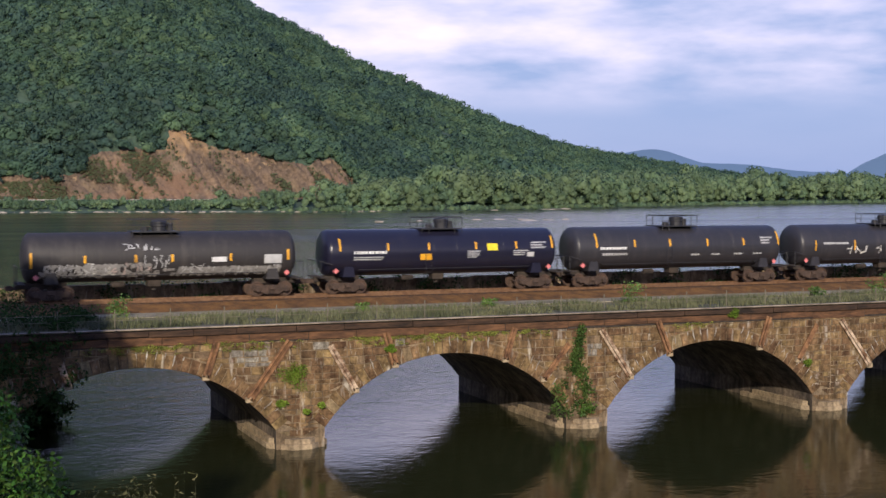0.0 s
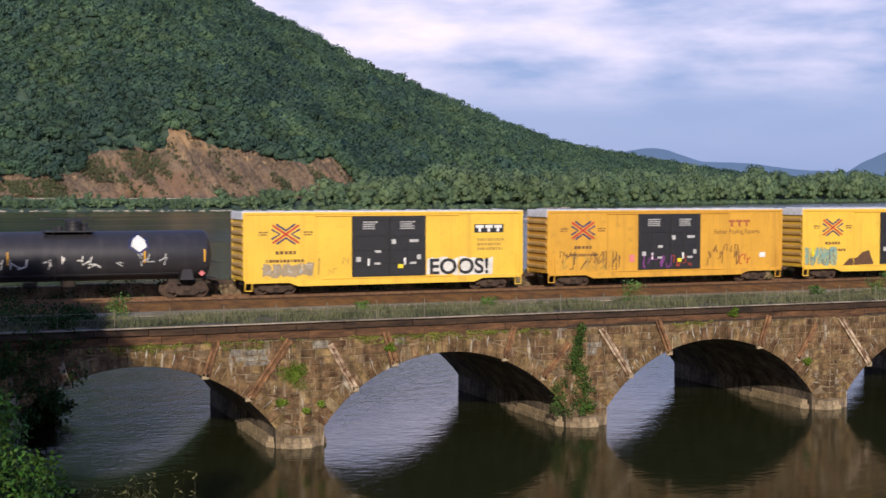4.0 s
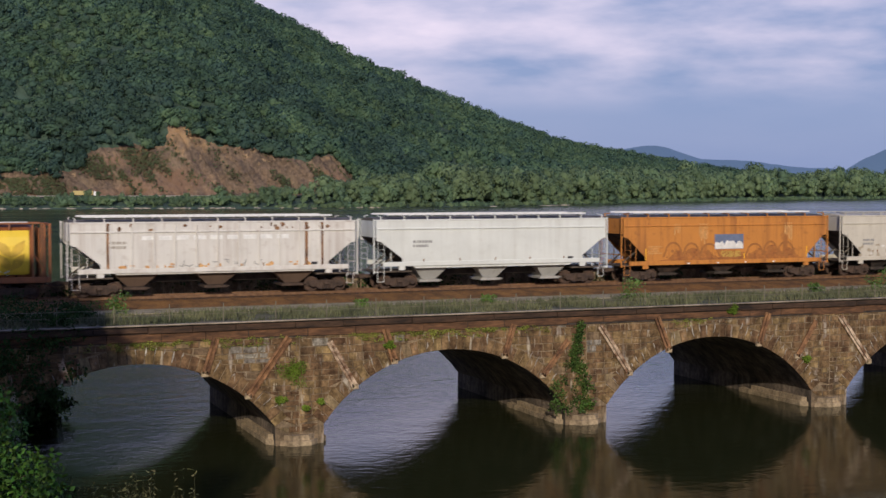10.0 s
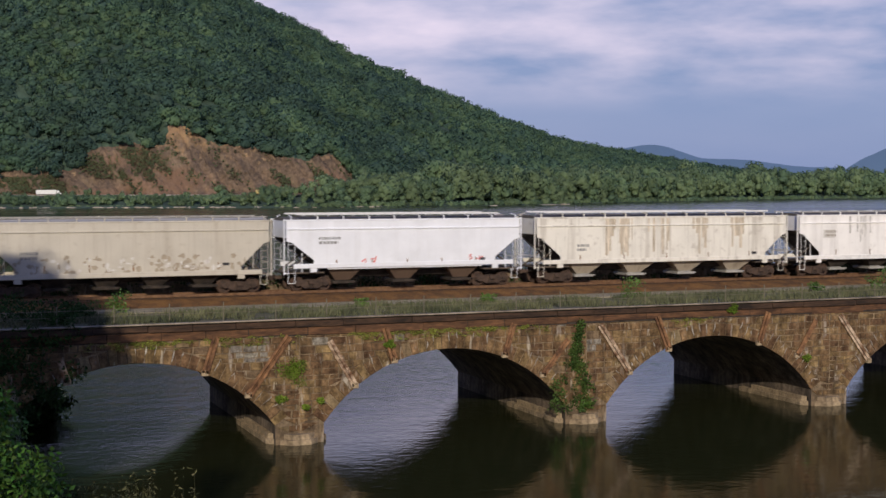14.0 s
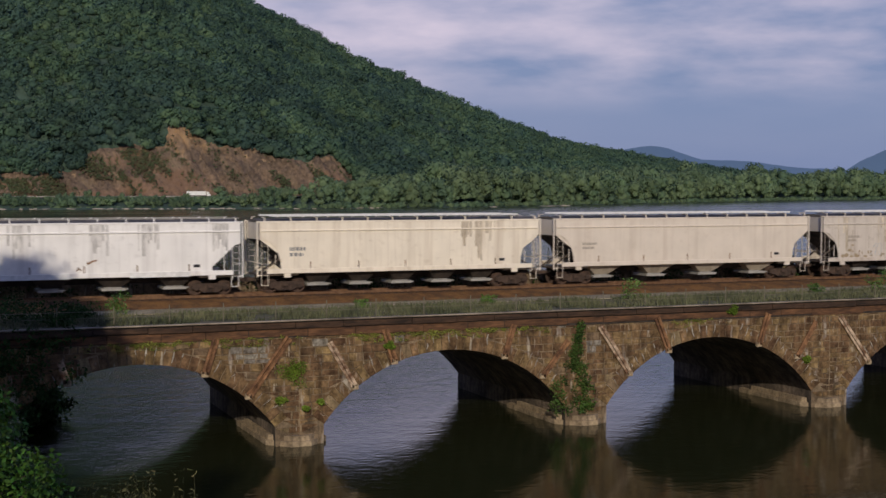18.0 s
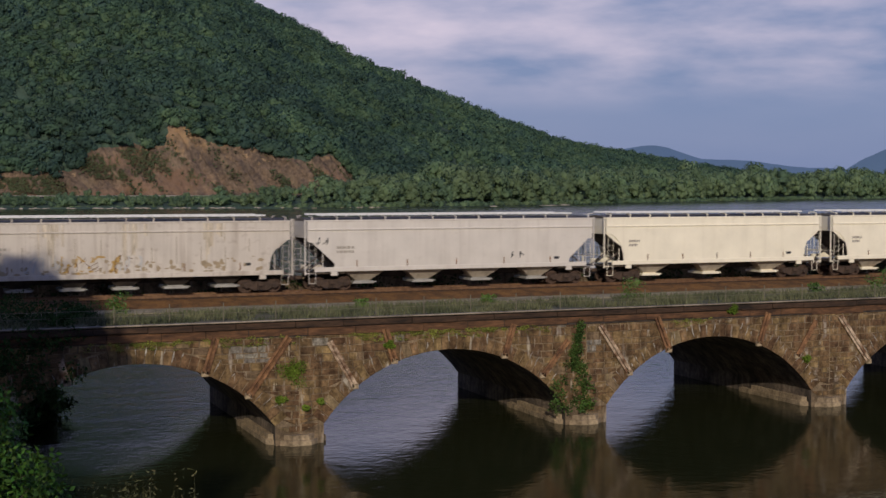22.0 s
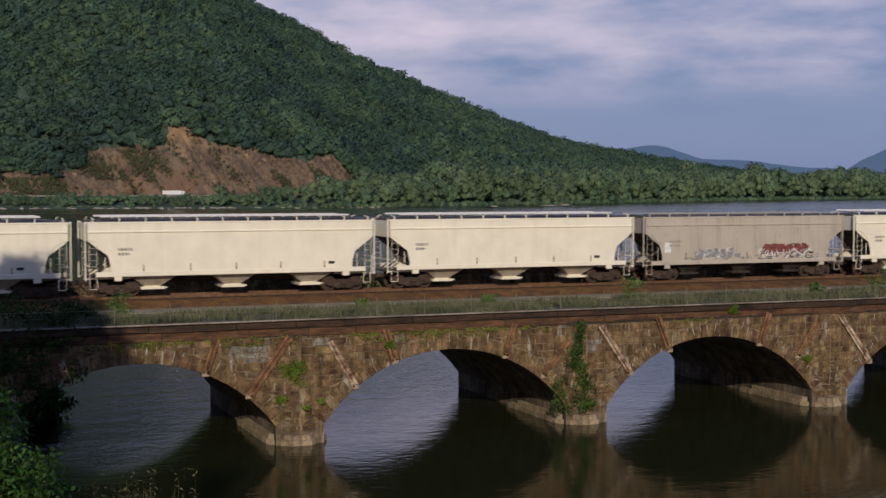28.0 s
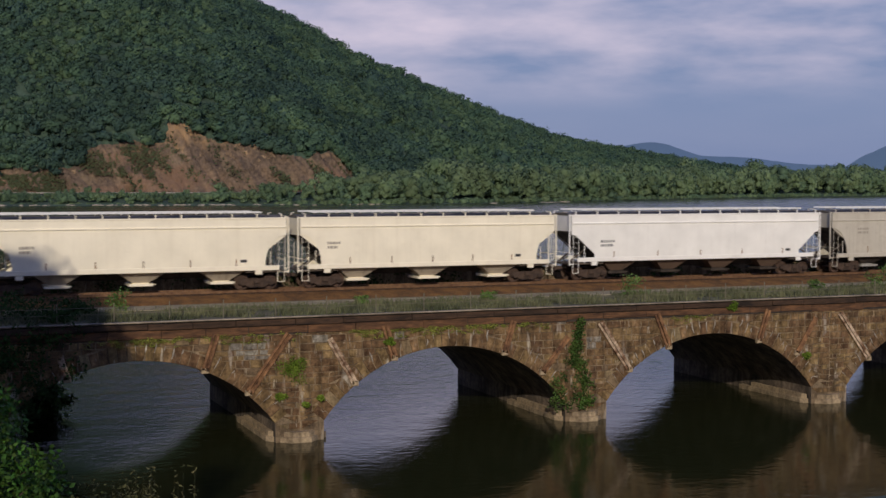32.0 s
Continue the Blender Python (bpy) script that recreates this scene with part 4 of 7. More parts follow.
def bars(car, x, z, w, h, rows, mat, yf, name="lettering"):
    """Unreadable lettering as rows of plain bars."""
    v, f = [], []
    rnd = random.Random(int(x * 100 + z * 10))
    lh = h / rows
    for r in range(rows):
        a = x
        end = x + w * (1 if r == 0 else rnd.uniform(0.7, 1))
        zz = z + h - (r + 1) * lh
        while a < end:
            b = min(end, a + lh * rnd.uniform(0.35, 0.7))
            k = len(v)
            v += [(p, yf(q) - 0.009, q) for p, q in ((a, zz), (b, zz), (b, zz + lh * 0.6), (a, zz + lh * 0.6))]
            f.append((k, k + 1, k + 2, k + 3))
            a = b + lh * rnd.uniform(0.12, 0.3)
    me = bpy.data.meshes.new(name)
    me.from_pydata(v, [], f)
    me.materials.append(mat)
    return tagged(part(name, me, None, car), kind="stuff")


def scrawl(car, x, z, w, h, mat, yf, seed, n=5, thick=0.09, fill=None, name="graffiti", label="", lift=0.0):
    """Spray paint: angular wild-style shapes side by side, with or without a filled ground."""
    rnd = random.Random(seed)
    for i in range(n):
        c, hw = x + w * (i + 0.5) / n, w / n * 0.56
        if fill:
            pts = []
            for j in range(11):
                a = 2 * math.pi * j / 11
                rr = rnd.uniform(0.72, 1.15)
                sq = max(abs(math.cos(a)), abs(math.sin(a)))
                pts.append((c + hw * rr * math.cos(a) / sq, z + h * 0.5 + h * 0.46 * rr * math.sin(a) / sq))
            me = bpy.data.meshes.new("graffiti_fill")
            me.from_pydata([(p, yf(q) - 0.010 - lift - 0.0015 * (i % 3), q) for p, q in pts], [], [tuple(range(11))])
            me.materials.append(fill)
            part("graffiti_fill", me, None, car)
        grid = [(gx, gz) for gx in (-0.8, 0, 0.8) for gz in (0.05, 0.35, 0.65, 0.97)]
        ln, prev = [], None
        for _ in range(rnd.randint(4, 6)):
            g = rnd.choice([q for q in grid if q != prev and (prev is None or abs(q[1] - prev[1]) + abs(q[0] - prev[0]) < 1.3)])
            ln.append((c + hw * (g[0] + rnd.uniform(-0.18, 0.18) + (g[1] - 0.5) * 0.3), z + h * g[1] + rnd.uniform(-0.05, 0.05) * h))
            prev = g
        strokes(car, name, [ln], thick * rnd.uniform(0.7, 1.15), mat, yf, 0.022 + lift, label)


def arches(car, x, z, w, h, mat, yf, seed, n=4, thick=0.16, name="graffiti"):
    """Faded sprayed humps."""
    rnd = random.Random(seed)
    for i in range(n):
        c, hw, hh = x + w * (i + 0.5) / n, w / n * rnd.uniform(0.36, 0.5), h * rnd.uniform(0.65, 1.0)
        ln = [(c - hw * math.cos(a) * (1.25 if a < 0.2 or a > 2.9 else 1), z + hh * math.sin(a) ** 0.8) for a in np.linspace(0, math.pi, 11)]
        strokes(car, name, [ln], thick, mat, yf, 0.012)


def smudges(car, x, z, w, h, mat, yf, seed, n=30, name="stain"):
    """Worn flecks and blots of paint, too small to tell apart."""
    rnd = random.Random(seed)
    v, f = [], []
    for _ in range(n):
        a, b = x + w * rnd.random(), z + h * rnd.random() ** 1.6
        r, s = rnd.uniform(0.05, 0.22), rnd.uniform(0.04, 0.2)
        k = len(v)
        m = rnd.randint(5, 7)
        v += [(a + r * rnd.uniform(0.6, 1.2) * math.cos(6.283 * i / m), 0, b + s * rnd.uniform(0.6, 1.2) * math.sin(6.283 * i / m)) for i in range(m)]
        f.append(tuple(range(k, k + m)))
    me = bpy.data.meshes.new(name)
    me.from_pydata([(p[0], yf(p[2]) - 0.009, p[2]) for p in v], [], f)
    me.materials.append(mat)
    return tagged(part(name, me, None, car), kind="stuff")


def words(car, text, x, z, size, mat, yside, wide=1.0, up=0.01, bold=0.0):
    """Readable lettering in the built-in font, x to the right, standing on the viewer's side."""
    cu = bpy.data.curves.new("lettering", "FONT")
    cu.body, cu.size, cu.offset = text, size, bold
    tmp = bpy.data.objects.new("lettering", cu)
    scene.collection.objects.link(tmp)
    me = bpy.data.meshes.new_from_object(tmp.evaluated_get(bpy.context.evaluated_depsgraph_get()))
    bpy.data.objects.remove(tmp)
    me.transform(Matrix.Diagonal((wide, 1, 1, 1)))
    me.materials.clear()
    me.materials.append(mat)
    return part("lettering", me, None, car, at=pose(x, yside - up, z, 90, 0, 0))


def flat(y):
    return lambda z: y


# -- covered hopper --
# roof dirt plus the shade below the running boards, in one dark colour
M_ROOFG = surface("dirty_shaded_roof", (0.045, 0.038, 0.032), (0.16, 0.14, 0.115), 0.8, 0.7, fine=4)
M_SLOPE = surface("grimy_shaded_slope_sheet", (0.04, 0.032, 0.026), (0.13, 0.1, 0.078), 1.5, 0.85)
HW = 1.58


def covered_hopper(s0, length, body, label, bays=3, round_end=True, low=1.42, boards=True, ribs=0, gate=None, chute=None, sill=None, reflect=0, extra=None, roofmat=None, posts=True, steel=None, top=4.4):
    car = thing("covered_hopper_car", label, "railcar", group="freight cars of the train", at=pose(s0, TRACK, RAIL))
    L = length
    steel = steel or body
    chute = chute or body
    sill = sill or body
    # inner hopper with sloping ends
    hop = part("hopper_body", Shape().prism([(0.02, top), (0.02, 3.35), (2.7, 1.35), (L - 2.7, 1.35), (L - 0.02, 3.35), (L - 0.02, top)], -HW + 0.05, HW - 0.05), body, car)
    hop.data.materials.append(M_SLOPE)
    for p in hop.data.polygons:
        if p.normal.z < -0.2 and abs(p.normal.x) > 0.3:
            p.material_index = 1        # slope sheets over the trucks: grime and their shade in one dark colour
    # side sheets with cut-away lower corners
    def cut(sgn):
        if round_end:
            return [(1.35 * math.sin(radians(a)), low + 1.9 * math.cos(radians(a))) for a in (0, 15, 30, 45, 60, 75, 90)]
        return [(0.0, 3.15), (0.35, 3.05), (1.75, low + 0.25), (1.75, low)]
    c = cut(1)
    poly = [(0, top)] + c + [(L - x, z) for x, z in reversed(c)] + [(L, top)]
    for y in (-HW, HW):
        part("side_sheet", Shape().prism(poly, y - 0.03, y + 0.03), body, car)
        part("side_sill", Shape().cbox(0.45, L - 0.45, y - 0.06, y + 0.05, low - 0.26, low + 0.03, 0.02), sill, car)
        part("top_chord", Shape().cbox(0, L, y - 0.055, y + 0.05, top - 0.02, top + 0.09, 0.02).cbox(0.05, L - 0.05, y - 0.1, y, top - 0.55, top - 0.47, 0.01), body, car)
    # cambered roof
    arc = [(y, top + 0.02 + 0.2 * (1 - (y / HW) ** 2)) for y in np.linspace(-HW, HW, 11)]
    r = Shape()
    r.v = [(x, float(y), float(z)) for x in (0, L) for y, z in arc]
    r.f = [(i, i + 1, 12 + i, 11 + i) for i in range(10)] + [tuple(range(11)), tuple(range(11, 22))[::-1]]
    part("roof", r, roofmat or M_ROOFG, car, "dirty grey cambered roof, darkened for shade under the boards", smooth=True)
    part("hatch_trough", Shape().cbox(0.9, L - 0.9, -0.35, 0.35, top + 0.16, top + 0.25, 0.03), M_ROOFG, car, "grimy roof hatch trough, darkened for shade under the boards")
    # running boards on brackets
    nb = 5
    for i in range(nb):
        a, b = 0.75 + (L - 2.2) * i / nb, 0.75 + (L - 2.2) * (i + 1) / nb - 0.09
        if boards:
            for y in (-1.3, 1.3):
                s = Shape()
                s.add([(q, y + o, top + zz) for q in (a, b) for o, zz in ((-0.28, 0.36), (0.28, 0.36), (0.28, 0.46), (0.24, 0.4), (-0.24, 0.4), (-0.28, 0.46))], [(0, 1, 7, 6), (1, 2, 8, 7), (2, 3, 9, 8), (3, 4, 10, 9), (4, 5, 11, 10), (5, 0, 6, 11), (0, 5, 4, 3, 2, 1), (6, 7, 8, 9, 10, 11)])
                part("running_board", s, M_CREAMP, car)
    nk = int(L / 1.6)
    brk = Shape().bar((0, -HW - 0.02, top + 0.02), (0, -HW - 0.02, top + 0.3), 0.07).bar((0, -HW - 0.02, top + 0.28), (0, -0.95, top + 0.33), 0.05).mesh("roof_bracket", steel)
    for i in range(nk + 1):
        x = 0.3 + (L - 0.6) * i / nk
        part("roof_bracket", brk, None, car, at=(x, 0, 0))
        part("roof_bracket", brk, None, car, at=pose(x, 0, 0, 0, 0, 180))
    if not boards:
        for y in (-HW - 0.02, HW + 0.02):
            part("roof_rail", Shape().bar((0.1, y, top + 0.3), (L - 0.1, y, top + 0.3), 0.05), M_GALV, car)
    # exterior posts
    for i in range(ribs):
        x = 2.3 + (L - 4.6) * i / max(1, ribs - 1)
        part("side_post", Shape().cbox(x - 0.05, x + 0.05, -HW - 0.1, -HW - 0.02, low, top - 0.1, 0.02), body, car)
    # chutes and outlet gates
    for i in range(bays):
        x = 3.9 + (L - 7.8) * (i / (bays - 1) if bays > 1 else 0.5)
        hw = min(1.55, (L - 7.8) / bays * 0.46)
        ch = Shape()
        ch.v = [(x + sx * (hw if k == 0 else 0.5), sy * (1.3 if k == 0 else 0.75), (low - 0.2) if k == 0 else 0.62) for k in (0, 1) for sx, sy in ((-1, -1), (1, -1), (1, 1), (-1, 1))]
        ch.f = [(0, 1, 5, 4), (1, 2, 6, 5), (2, 3, 7, 6), (3, 0, 4, 7), (4, 5, 6, 7), (3, 2, 1, 0)]
        q = part("chute", ch, chute, car)
        part("outlet_gate", Shape().cbox(x - 0.72, x + 0.72, -0.95, 0.95, 0.4, 0.56, 0.02).bar((x + 0.8, -0.95, 0.5), (x + 0.8, 0.95, 0.5), 0.09, n=8).cbox(x - 0.5, x + 0.5, -0.72, 0.72, 0.56, 0.64, 0.01), gate or M_GALV, q)
    part("centre_sill", Shape().box(0.2, L - 0.2, -0.28, 0.28, 0.82, 1.2), M_UNDER, car)
    # end platforms, posts, ladders
    for e in (0, 1):
        f = lambda x: x if e == 0 else L - x
        a, b = sorted((f(0.0), f(2.5)))
        part("end_platform", Shape().cbox(a, b, -1.45, 1.45, 1.1, 1.2, 0.02), M_SLOPE, car)
        for y in (-HW + 0.04, HW - 0.04):
            part("end_post", Shape().bar((f(-0.14), y, 1.05), (f(-0.14), y, top + 0.12), 0.075).bar((f(-0.14), y, top + 0.05), (f(0.1), y, top + 0.05), 0.06).bar((f(-0.14), y, 1.15), (f(0.1), y, 1.15), 0.06), steel, car)
            part("stanchion", Shape().bar((f(1.0), y, 1.2), (f(1.0), y, 2.4), 0.045), steel, car)
        for y in (-0.8, 0.8):
            part("slope_strut", Shape().bar((f(0.15), y, 1.2), (f(1.7), y, 2.3), 0.09), M_SLOPE, car)
        part("grab_iron", Shape().bar((f(0.06), -HW, 1.9), (f(0.06), HW, 1.9), 0.05), steel, car)
        add_ladder(car, f(0.3), -HW - 0.07, 1.0, 3.2, steel)
        add_ladder(car, f(0.3), HW + 0.07, 1.0, 3.2, steel)
        part("sill_step", Shape().bar((f(0.12), -1.5, 0.5), (f(0.12), -1.5, 1.15), 0.03).bar((f(0.55), -1.5, 0.5), (f(0.55), -1.5, 1.15), 0.03).bar((f(0.12), -1.5, 0.52), (f(0.55), -1.5, 0.52), 0.03), steel, car)
        part("end_sill_bracket", Shape().cbox(f(1.75) - 0.22, f(1.75) + 0.22, -HW - 0.04, -HW + 0.1, low - 0.52, low - 0.2, 0.03), sill, car)
    part("brake_rigging", Shape().lathe([(L / 2 - 2.6, 0.16), (L / 2 - 2.5, 0.2), (L / 2 - 1.9, 0.2), (L / 2 - 1.8, 0.16)], "x", 12, (0, 0.6, 0.95)).bar((2.5, 0.45, 0.75), (L - 2.5, 0.45, 0.75), 0.05, n=6), M_UNDER, car)
    for x in (1.75, L - 1.75):
        add_truck(car, x)
    add_coupler(car, 0.1, -1)
    add_coupler(car, L - 0.1, 1)
    yf = flat(-HW - 0.032)
    for i in range(reflect):
        x = 1.75 + (L - 3.5) * i / (reflect - 1)
        decal(car, "reflector", x - 0.05, x + 0.05, low + 0.1, low + (0.9 if i in (0, reflect - 1) else 0.5), M_AMBER, yf, 0.006)
    if extra:
        extra(car, L, yf)
    return car


# -- round-bodied covered hopper --
def round_hopper(s0, length, body, label, extra):
    car = thing("covered_hopper_car", label, "railcar", group="freight cars of the train", at=pose(s0, TRACK, RAIL))
    L = length
    sec = [(1.12, 1.3), (1.36, 1.7), (1.5, 2.2), (1.54, 2.7), (1.5, 3.2), (1.38, 3.7), (1.12, 4.1), (0.7, 4.35), (0.0, 4.42)]
    full = [(-y, z) for y, z in sec] + [(y, z) for y, z in reversed(sec[:-1])]
    s = Shape()
    rows = [(1.0, 0.93), (1.25, 1.0), (L - 1.25, 1.0), (L - 1.0, 0.93)]
    for x, q in rows:
        s.v += [(x, y * q, 2.85 + (z - 2.85) * q) for y, z in full]
    m = len(full)
    for r in range(len(rows) - 1):
        s.f += [(r * m + i, r * m + (i + 1) % m, (r + 1) * m + (i + 1) % m, (r + 1) * m + i) for i in range(m)]
    s.f += [tuple(range(m)), tuple(range((len(rows) - 1) * m, len(rows) * m))]
    part("round_body", s, body, car, smooth=True)
    for i in range(4):
        x = 1.25 + (L - 2.5) * (i + 0.5) / 4
        part("body_seam", Shape().prism([(x - 0.03, 1.35), (x + 0.03, 1.35), (x + 0.03, 1.4), (x - 0.03, 1.4)], -1.2, 1.2), body, car)
    for y in (-1.5, 1.5):
        part("side_sill", Shape().cbox(0.1, L - 0.1, y - 0.07, y + 0.07, 1.02, 1.36, 0.02), body, car)
        part("roof_walk", Shape().cbox(0.4, L - 0.4, y * 0.72 - 0.25, y * 0.72 + 0.25, 4.42, 4.48, 0.01), body, car)
    for a, b in ((L * 0.33, L * 0.56), (L * 0.72, L * 0.92)):
        part("running_board", Shape().cbox(a, b, -1.2, -0.7, 4.5, 4.55, 0.01), M_CREAMP, car)
    for i in range(9):
        x = 0.4 + (L - 0.8) * i / 8
        part("roof_bracket", Shape().bar((x, -1.4, 4.1 if 1.2 < x < L - 1.2 else 1.3), (x, -1.3, 4.43), 0.07), body, car)
    part("hatch_trough", Shape().cbox(1.2, L - 1.2, -0.3, 0.3, 4.4, 4.52, 0.02), body, car)
    for e in (0, 1):
        f = lambda x: x if e == 0 else L - x
        part("end_platform", Shape().cbox(min(f(0), f(1.6)), max(f(0), f(1.6)), -1.5, 1.5, 1.1, 1.2, 0.02), body, car)
        for x in (0.1, 0.55, 1.05):
            for y in (-1.48, 1.48):
                part("end_post", Shape().bar((f(x), y, 1.2), (f(x), y, 4.4), 0.13 if x < 0.2 else 0.09), body, car)
        part("end_frame", Shape().bar((f(0.1), -1.48, 4.38), (f(0.1), 1.48, 4.38), 0.13), body, car)
        part("end_sheet", Shape().cbox(min(f(0.62), f(0.7)), max(f(0.62), f(0.7)), -1.2, 1.2, 1.2, 4.2, 0.02), body, car)
        part("bulkhead_brace", Shape().bar((f(0.2), -1.0, 1.2), (f(0.9), -1.0, 2.6), 0.1), body, car)
        add_ladder(car, f(0.32), -1.58, 0.7, 4.3, body)
        add_truck(car, f(2.0))
        add_coupler(car, f(0.1), -1 if e == 0 else 1)
    for i in range(4):
        x = 4.0 + (L - 8.0) * i / 3
        ch = Shape()
        ch.v = [(x + sx * (1.1 if k == 0 else 0.5), sy * (1.1 if k == 0 else 0.7), 1.3 if k == 0 else 0.62) for k in (0, 1) for sx, sy in ((-1, -1), (1, -1), (1, 1), (-1, 1))]
        ch.f = [(0, 1, 5, 4), (1, 2, 6, 5), (2, 3, 7, 6), (3, 0, 4, 7), (4, 5, 6, 7), (3, 2, 1, 0)]
        q = part("chute", ch, M_TRUCK, car)
        part("outlet_gate", Shape().cbox(x - 0.6, x + 0.6, -0.95, 0.95, 0.42, 0.56, 0.02), M_GALV, q)
    part("centre_sill", Shape().box(0.2, L - 0.2, -0.28, 0.28, 0.82, 1.2), M_UNDER, car)
    yf = lambda z: -float(np.interp(z, [q[1] for q in sec[:-1]], [q[0] for q in sec[:-1]])) - 0.004
    for i in range(6):
        x = 1.6 + (L - 3.2) * i / 5
        decal(car, "reflector", x - 0.06, x + 0.06, 1.5, 2.2 if i in (0, 5) else 1.9, M_AMBER, yf, 0.014)
    extra(car, L, yf)
    return car


# -- boxcar --
def boxcar(s0, length, body, label, extra):
    car = thing("boxcar", label, "railcar", group="freight cars of the train", at=pose(s0, TRACK, RAIL))
    L, W, top = length, 1.52, 5.13
    part("body_shell", Shape().box(0.06, L - 0.06, -W, W, 0.95, top), body, car)
    for y in (-W, W):
        sg = -1 if y < 0 else 1
        part("side_sill", Shape().prism([(0.1, 1.0), (0.1, 0.78), (2.9, 0.78), (3.5, 0.55), (L - 3.5, 0.55), (L - 2.9, 0.78), (L - 0.1, 0.78), (L - 0.1, 1.0)], y - 0.035, y + 0.035), body, car)
        part("top_plate", Shape().cbox(0, L, y - 0.06, y + 0.05, top - 0.14, top + 0.02, 0.02), body, car)
        for x in (0.12, L - 0.12):
            part("corner_post", Shape().cbox(x - 0.12, x + 0.12, y - 0.05, y + 0.05, 0.95, top, 0.02), body, car)
        for x in (4.6, L - 4.6):
            part("panel_seam", Shape().cbox(x - 0.03, x + 0.03, y - 0.028, y + 0.02, 1.0, top - 0.15, 0.008), body, car)
        for k in range(2):
            x0 = L / 2 - 2.46 + k * 2.5
            d = part("plug_door", Shape().cbox(x0, x0 + 2.49, y + sg * 0.02 - 0.05, y + sg * 0.02 + 0.05, 1.05, top - 0.2, 0.02), M_BLACK, car, "black double plug door leaf")
            for z in (1.05, 1.85, 2.7, 3.6, 4.6):
                part("door_rib", kept("door_rib", lambda: Shape().cbox(0.05, 2.37, -0.03, 0.03, 0, 0.07, 0.01).mesh("door_rib", M_BLACK)), None, d, at=(x0, y + sg * 0.075, z))
            for a in (0.15, 1.2, 2.2):
                part("lock_rod", kept("lock_rod", lambda: Shape().bar((0, 0, 0), (0, 0, 3.7), 0.04, n=6).mesh("lock_rod", M_BLACK)), None, d, at=(x0 + a, y + sg * 0.11, 1.1))
        part("door_rail", Shape().cbox(L / 2 - 4.9, L / 2 + 4.9, y + sg * 0.05 - 0.04, y + sg * 0.05 + 0.04, top - 0.24, top - 0.18, 0.01).cbox(L / 2 - 4.4, L / 2 + 4.4, y + sg * 0.05 - 0.05, y + sg * 0.05 + 0.05, 0.95, 1.03, 0.01), M_BROWND if y > 0 else body, car)
    # corrugated ends with white cap
    for e in (0, 1):
        f = lambda x: x if e == 0 else L - x
        s = Shape()
        for k in range(7):
            z = 1.2 + k * 0.5
            s.prism([(f(0.06), z), (f(-0.05), z + 0.1), (f(-0.05), z + 0.24), (f(0.06), z + 0.34)], -W + 0.12, W - 0.12)
        part("end_corrugation", s, M_ENDS, car, "ochre corrugated end panel")
        part("end_cap", Shape().cbox(min(f(-0.03), f(0.2)), max(f(-0.03), f(0.2)), -W, W, top - 0.42, top + 0.03, 0.02), M_WHITE, car, "white roof end cap")
        add_ladder(car, f(0.35), -W - 0.09, 0.7, 2.4, body)
        part("sill_step", Shape().bar((f(0.12), -1.5, 0.3), (f(0.12), -1.5, 0.95), 0.05).bar((f(0.55), -1.5, 0.3), (f(0.55), -1.5, 0.95), 0.05).bar((f(0.12), -1.5, 0.33), (f(0.55), -1.5, 0.33), 0.05), body, car)
    s = Shape()
    s.prism([(0.0, top), (L, top), (L, top + 0.08), (0.0, top + 0.08)], -W, W)
    for k in range(12):
        x = 0.8 + (L - 1.6) * k / 11
        s.cbox(x - 0.08, x + 0.08, -W, W, top + 0.08, top + 0.13, 0.02)
    part("roof", s, M_CREAMP, car, "ribbed galvanised roof")
    part("centre_sill", Shape().box(0.2, L - 0.2, -0.3, 0.3, 0.65, 0.95).box(5, L - 5, -1.0, 1.0, 0.75, 0.95), M_UNDER, car)
    part("air_reservoir", Shape().lathe([(6.5, 0.1), (6.6, 0.2), (7.7, 0.2), (7.8, 0.1)], "x", 12, (0, 0.5, 0.6)), M_UNDER, car)
    for x in (2.2, L - 2.2):
        add_truck(car, x)
    add_coupler(car, -0.25, -1)
    add_coupler(car, L + 0.25, 1)
    yf = flat(-W - 0.0)
    c = L / 2
    # emblem: a red cross with blue chevrons nested in its arms
    for k, ln in enumerate(([(1.85, 4.36), (3.55, 3.24)], [(1.85, 3.24), (3.55, 4.36)])):
        strokes(car, "emblem_bar", [ln], 0.13, M_RED, yf, 0.012 + 0.003 * k)
    for k, ln in enumerate(([(1.8, 4.1), (2.33, 3.8), (1.8, 3.5)], [(3.6, 4.1), (3.07, 3.8), (3.6, 3.5)], [(2.1, 4.42), (2.7, 4.03), (3.3, 4.42)], [(2.1, 3.18), (2.7, 3.57), (3.3, 3.18)])):
        strokes(car, "emblem_chevron", [ln], 0.12, M_BLUE, yf, 0.018 + 0.003 * k)
    bars(car, 1.0, 3.72, 0.6, 0.3, 2, M_BROWND, yf)
    bars(car, 3.85, 3.72, 0.6, 0.3, 2, M_BROWND, yf)
    bars(car, 2.05, 2.55, 1.3, 0.34, 1, M_BROWND, yf)
    bars(car, 1.45, 2.05, 2.4, 0.3, 1, M_BROWND, yf)
    for x in (c - 1.75, c + 0.75):
        bars(car, x, 4.05, 1.0, 0.55, 4, M_GREYW, flat(-W - 0.12), "stencil")
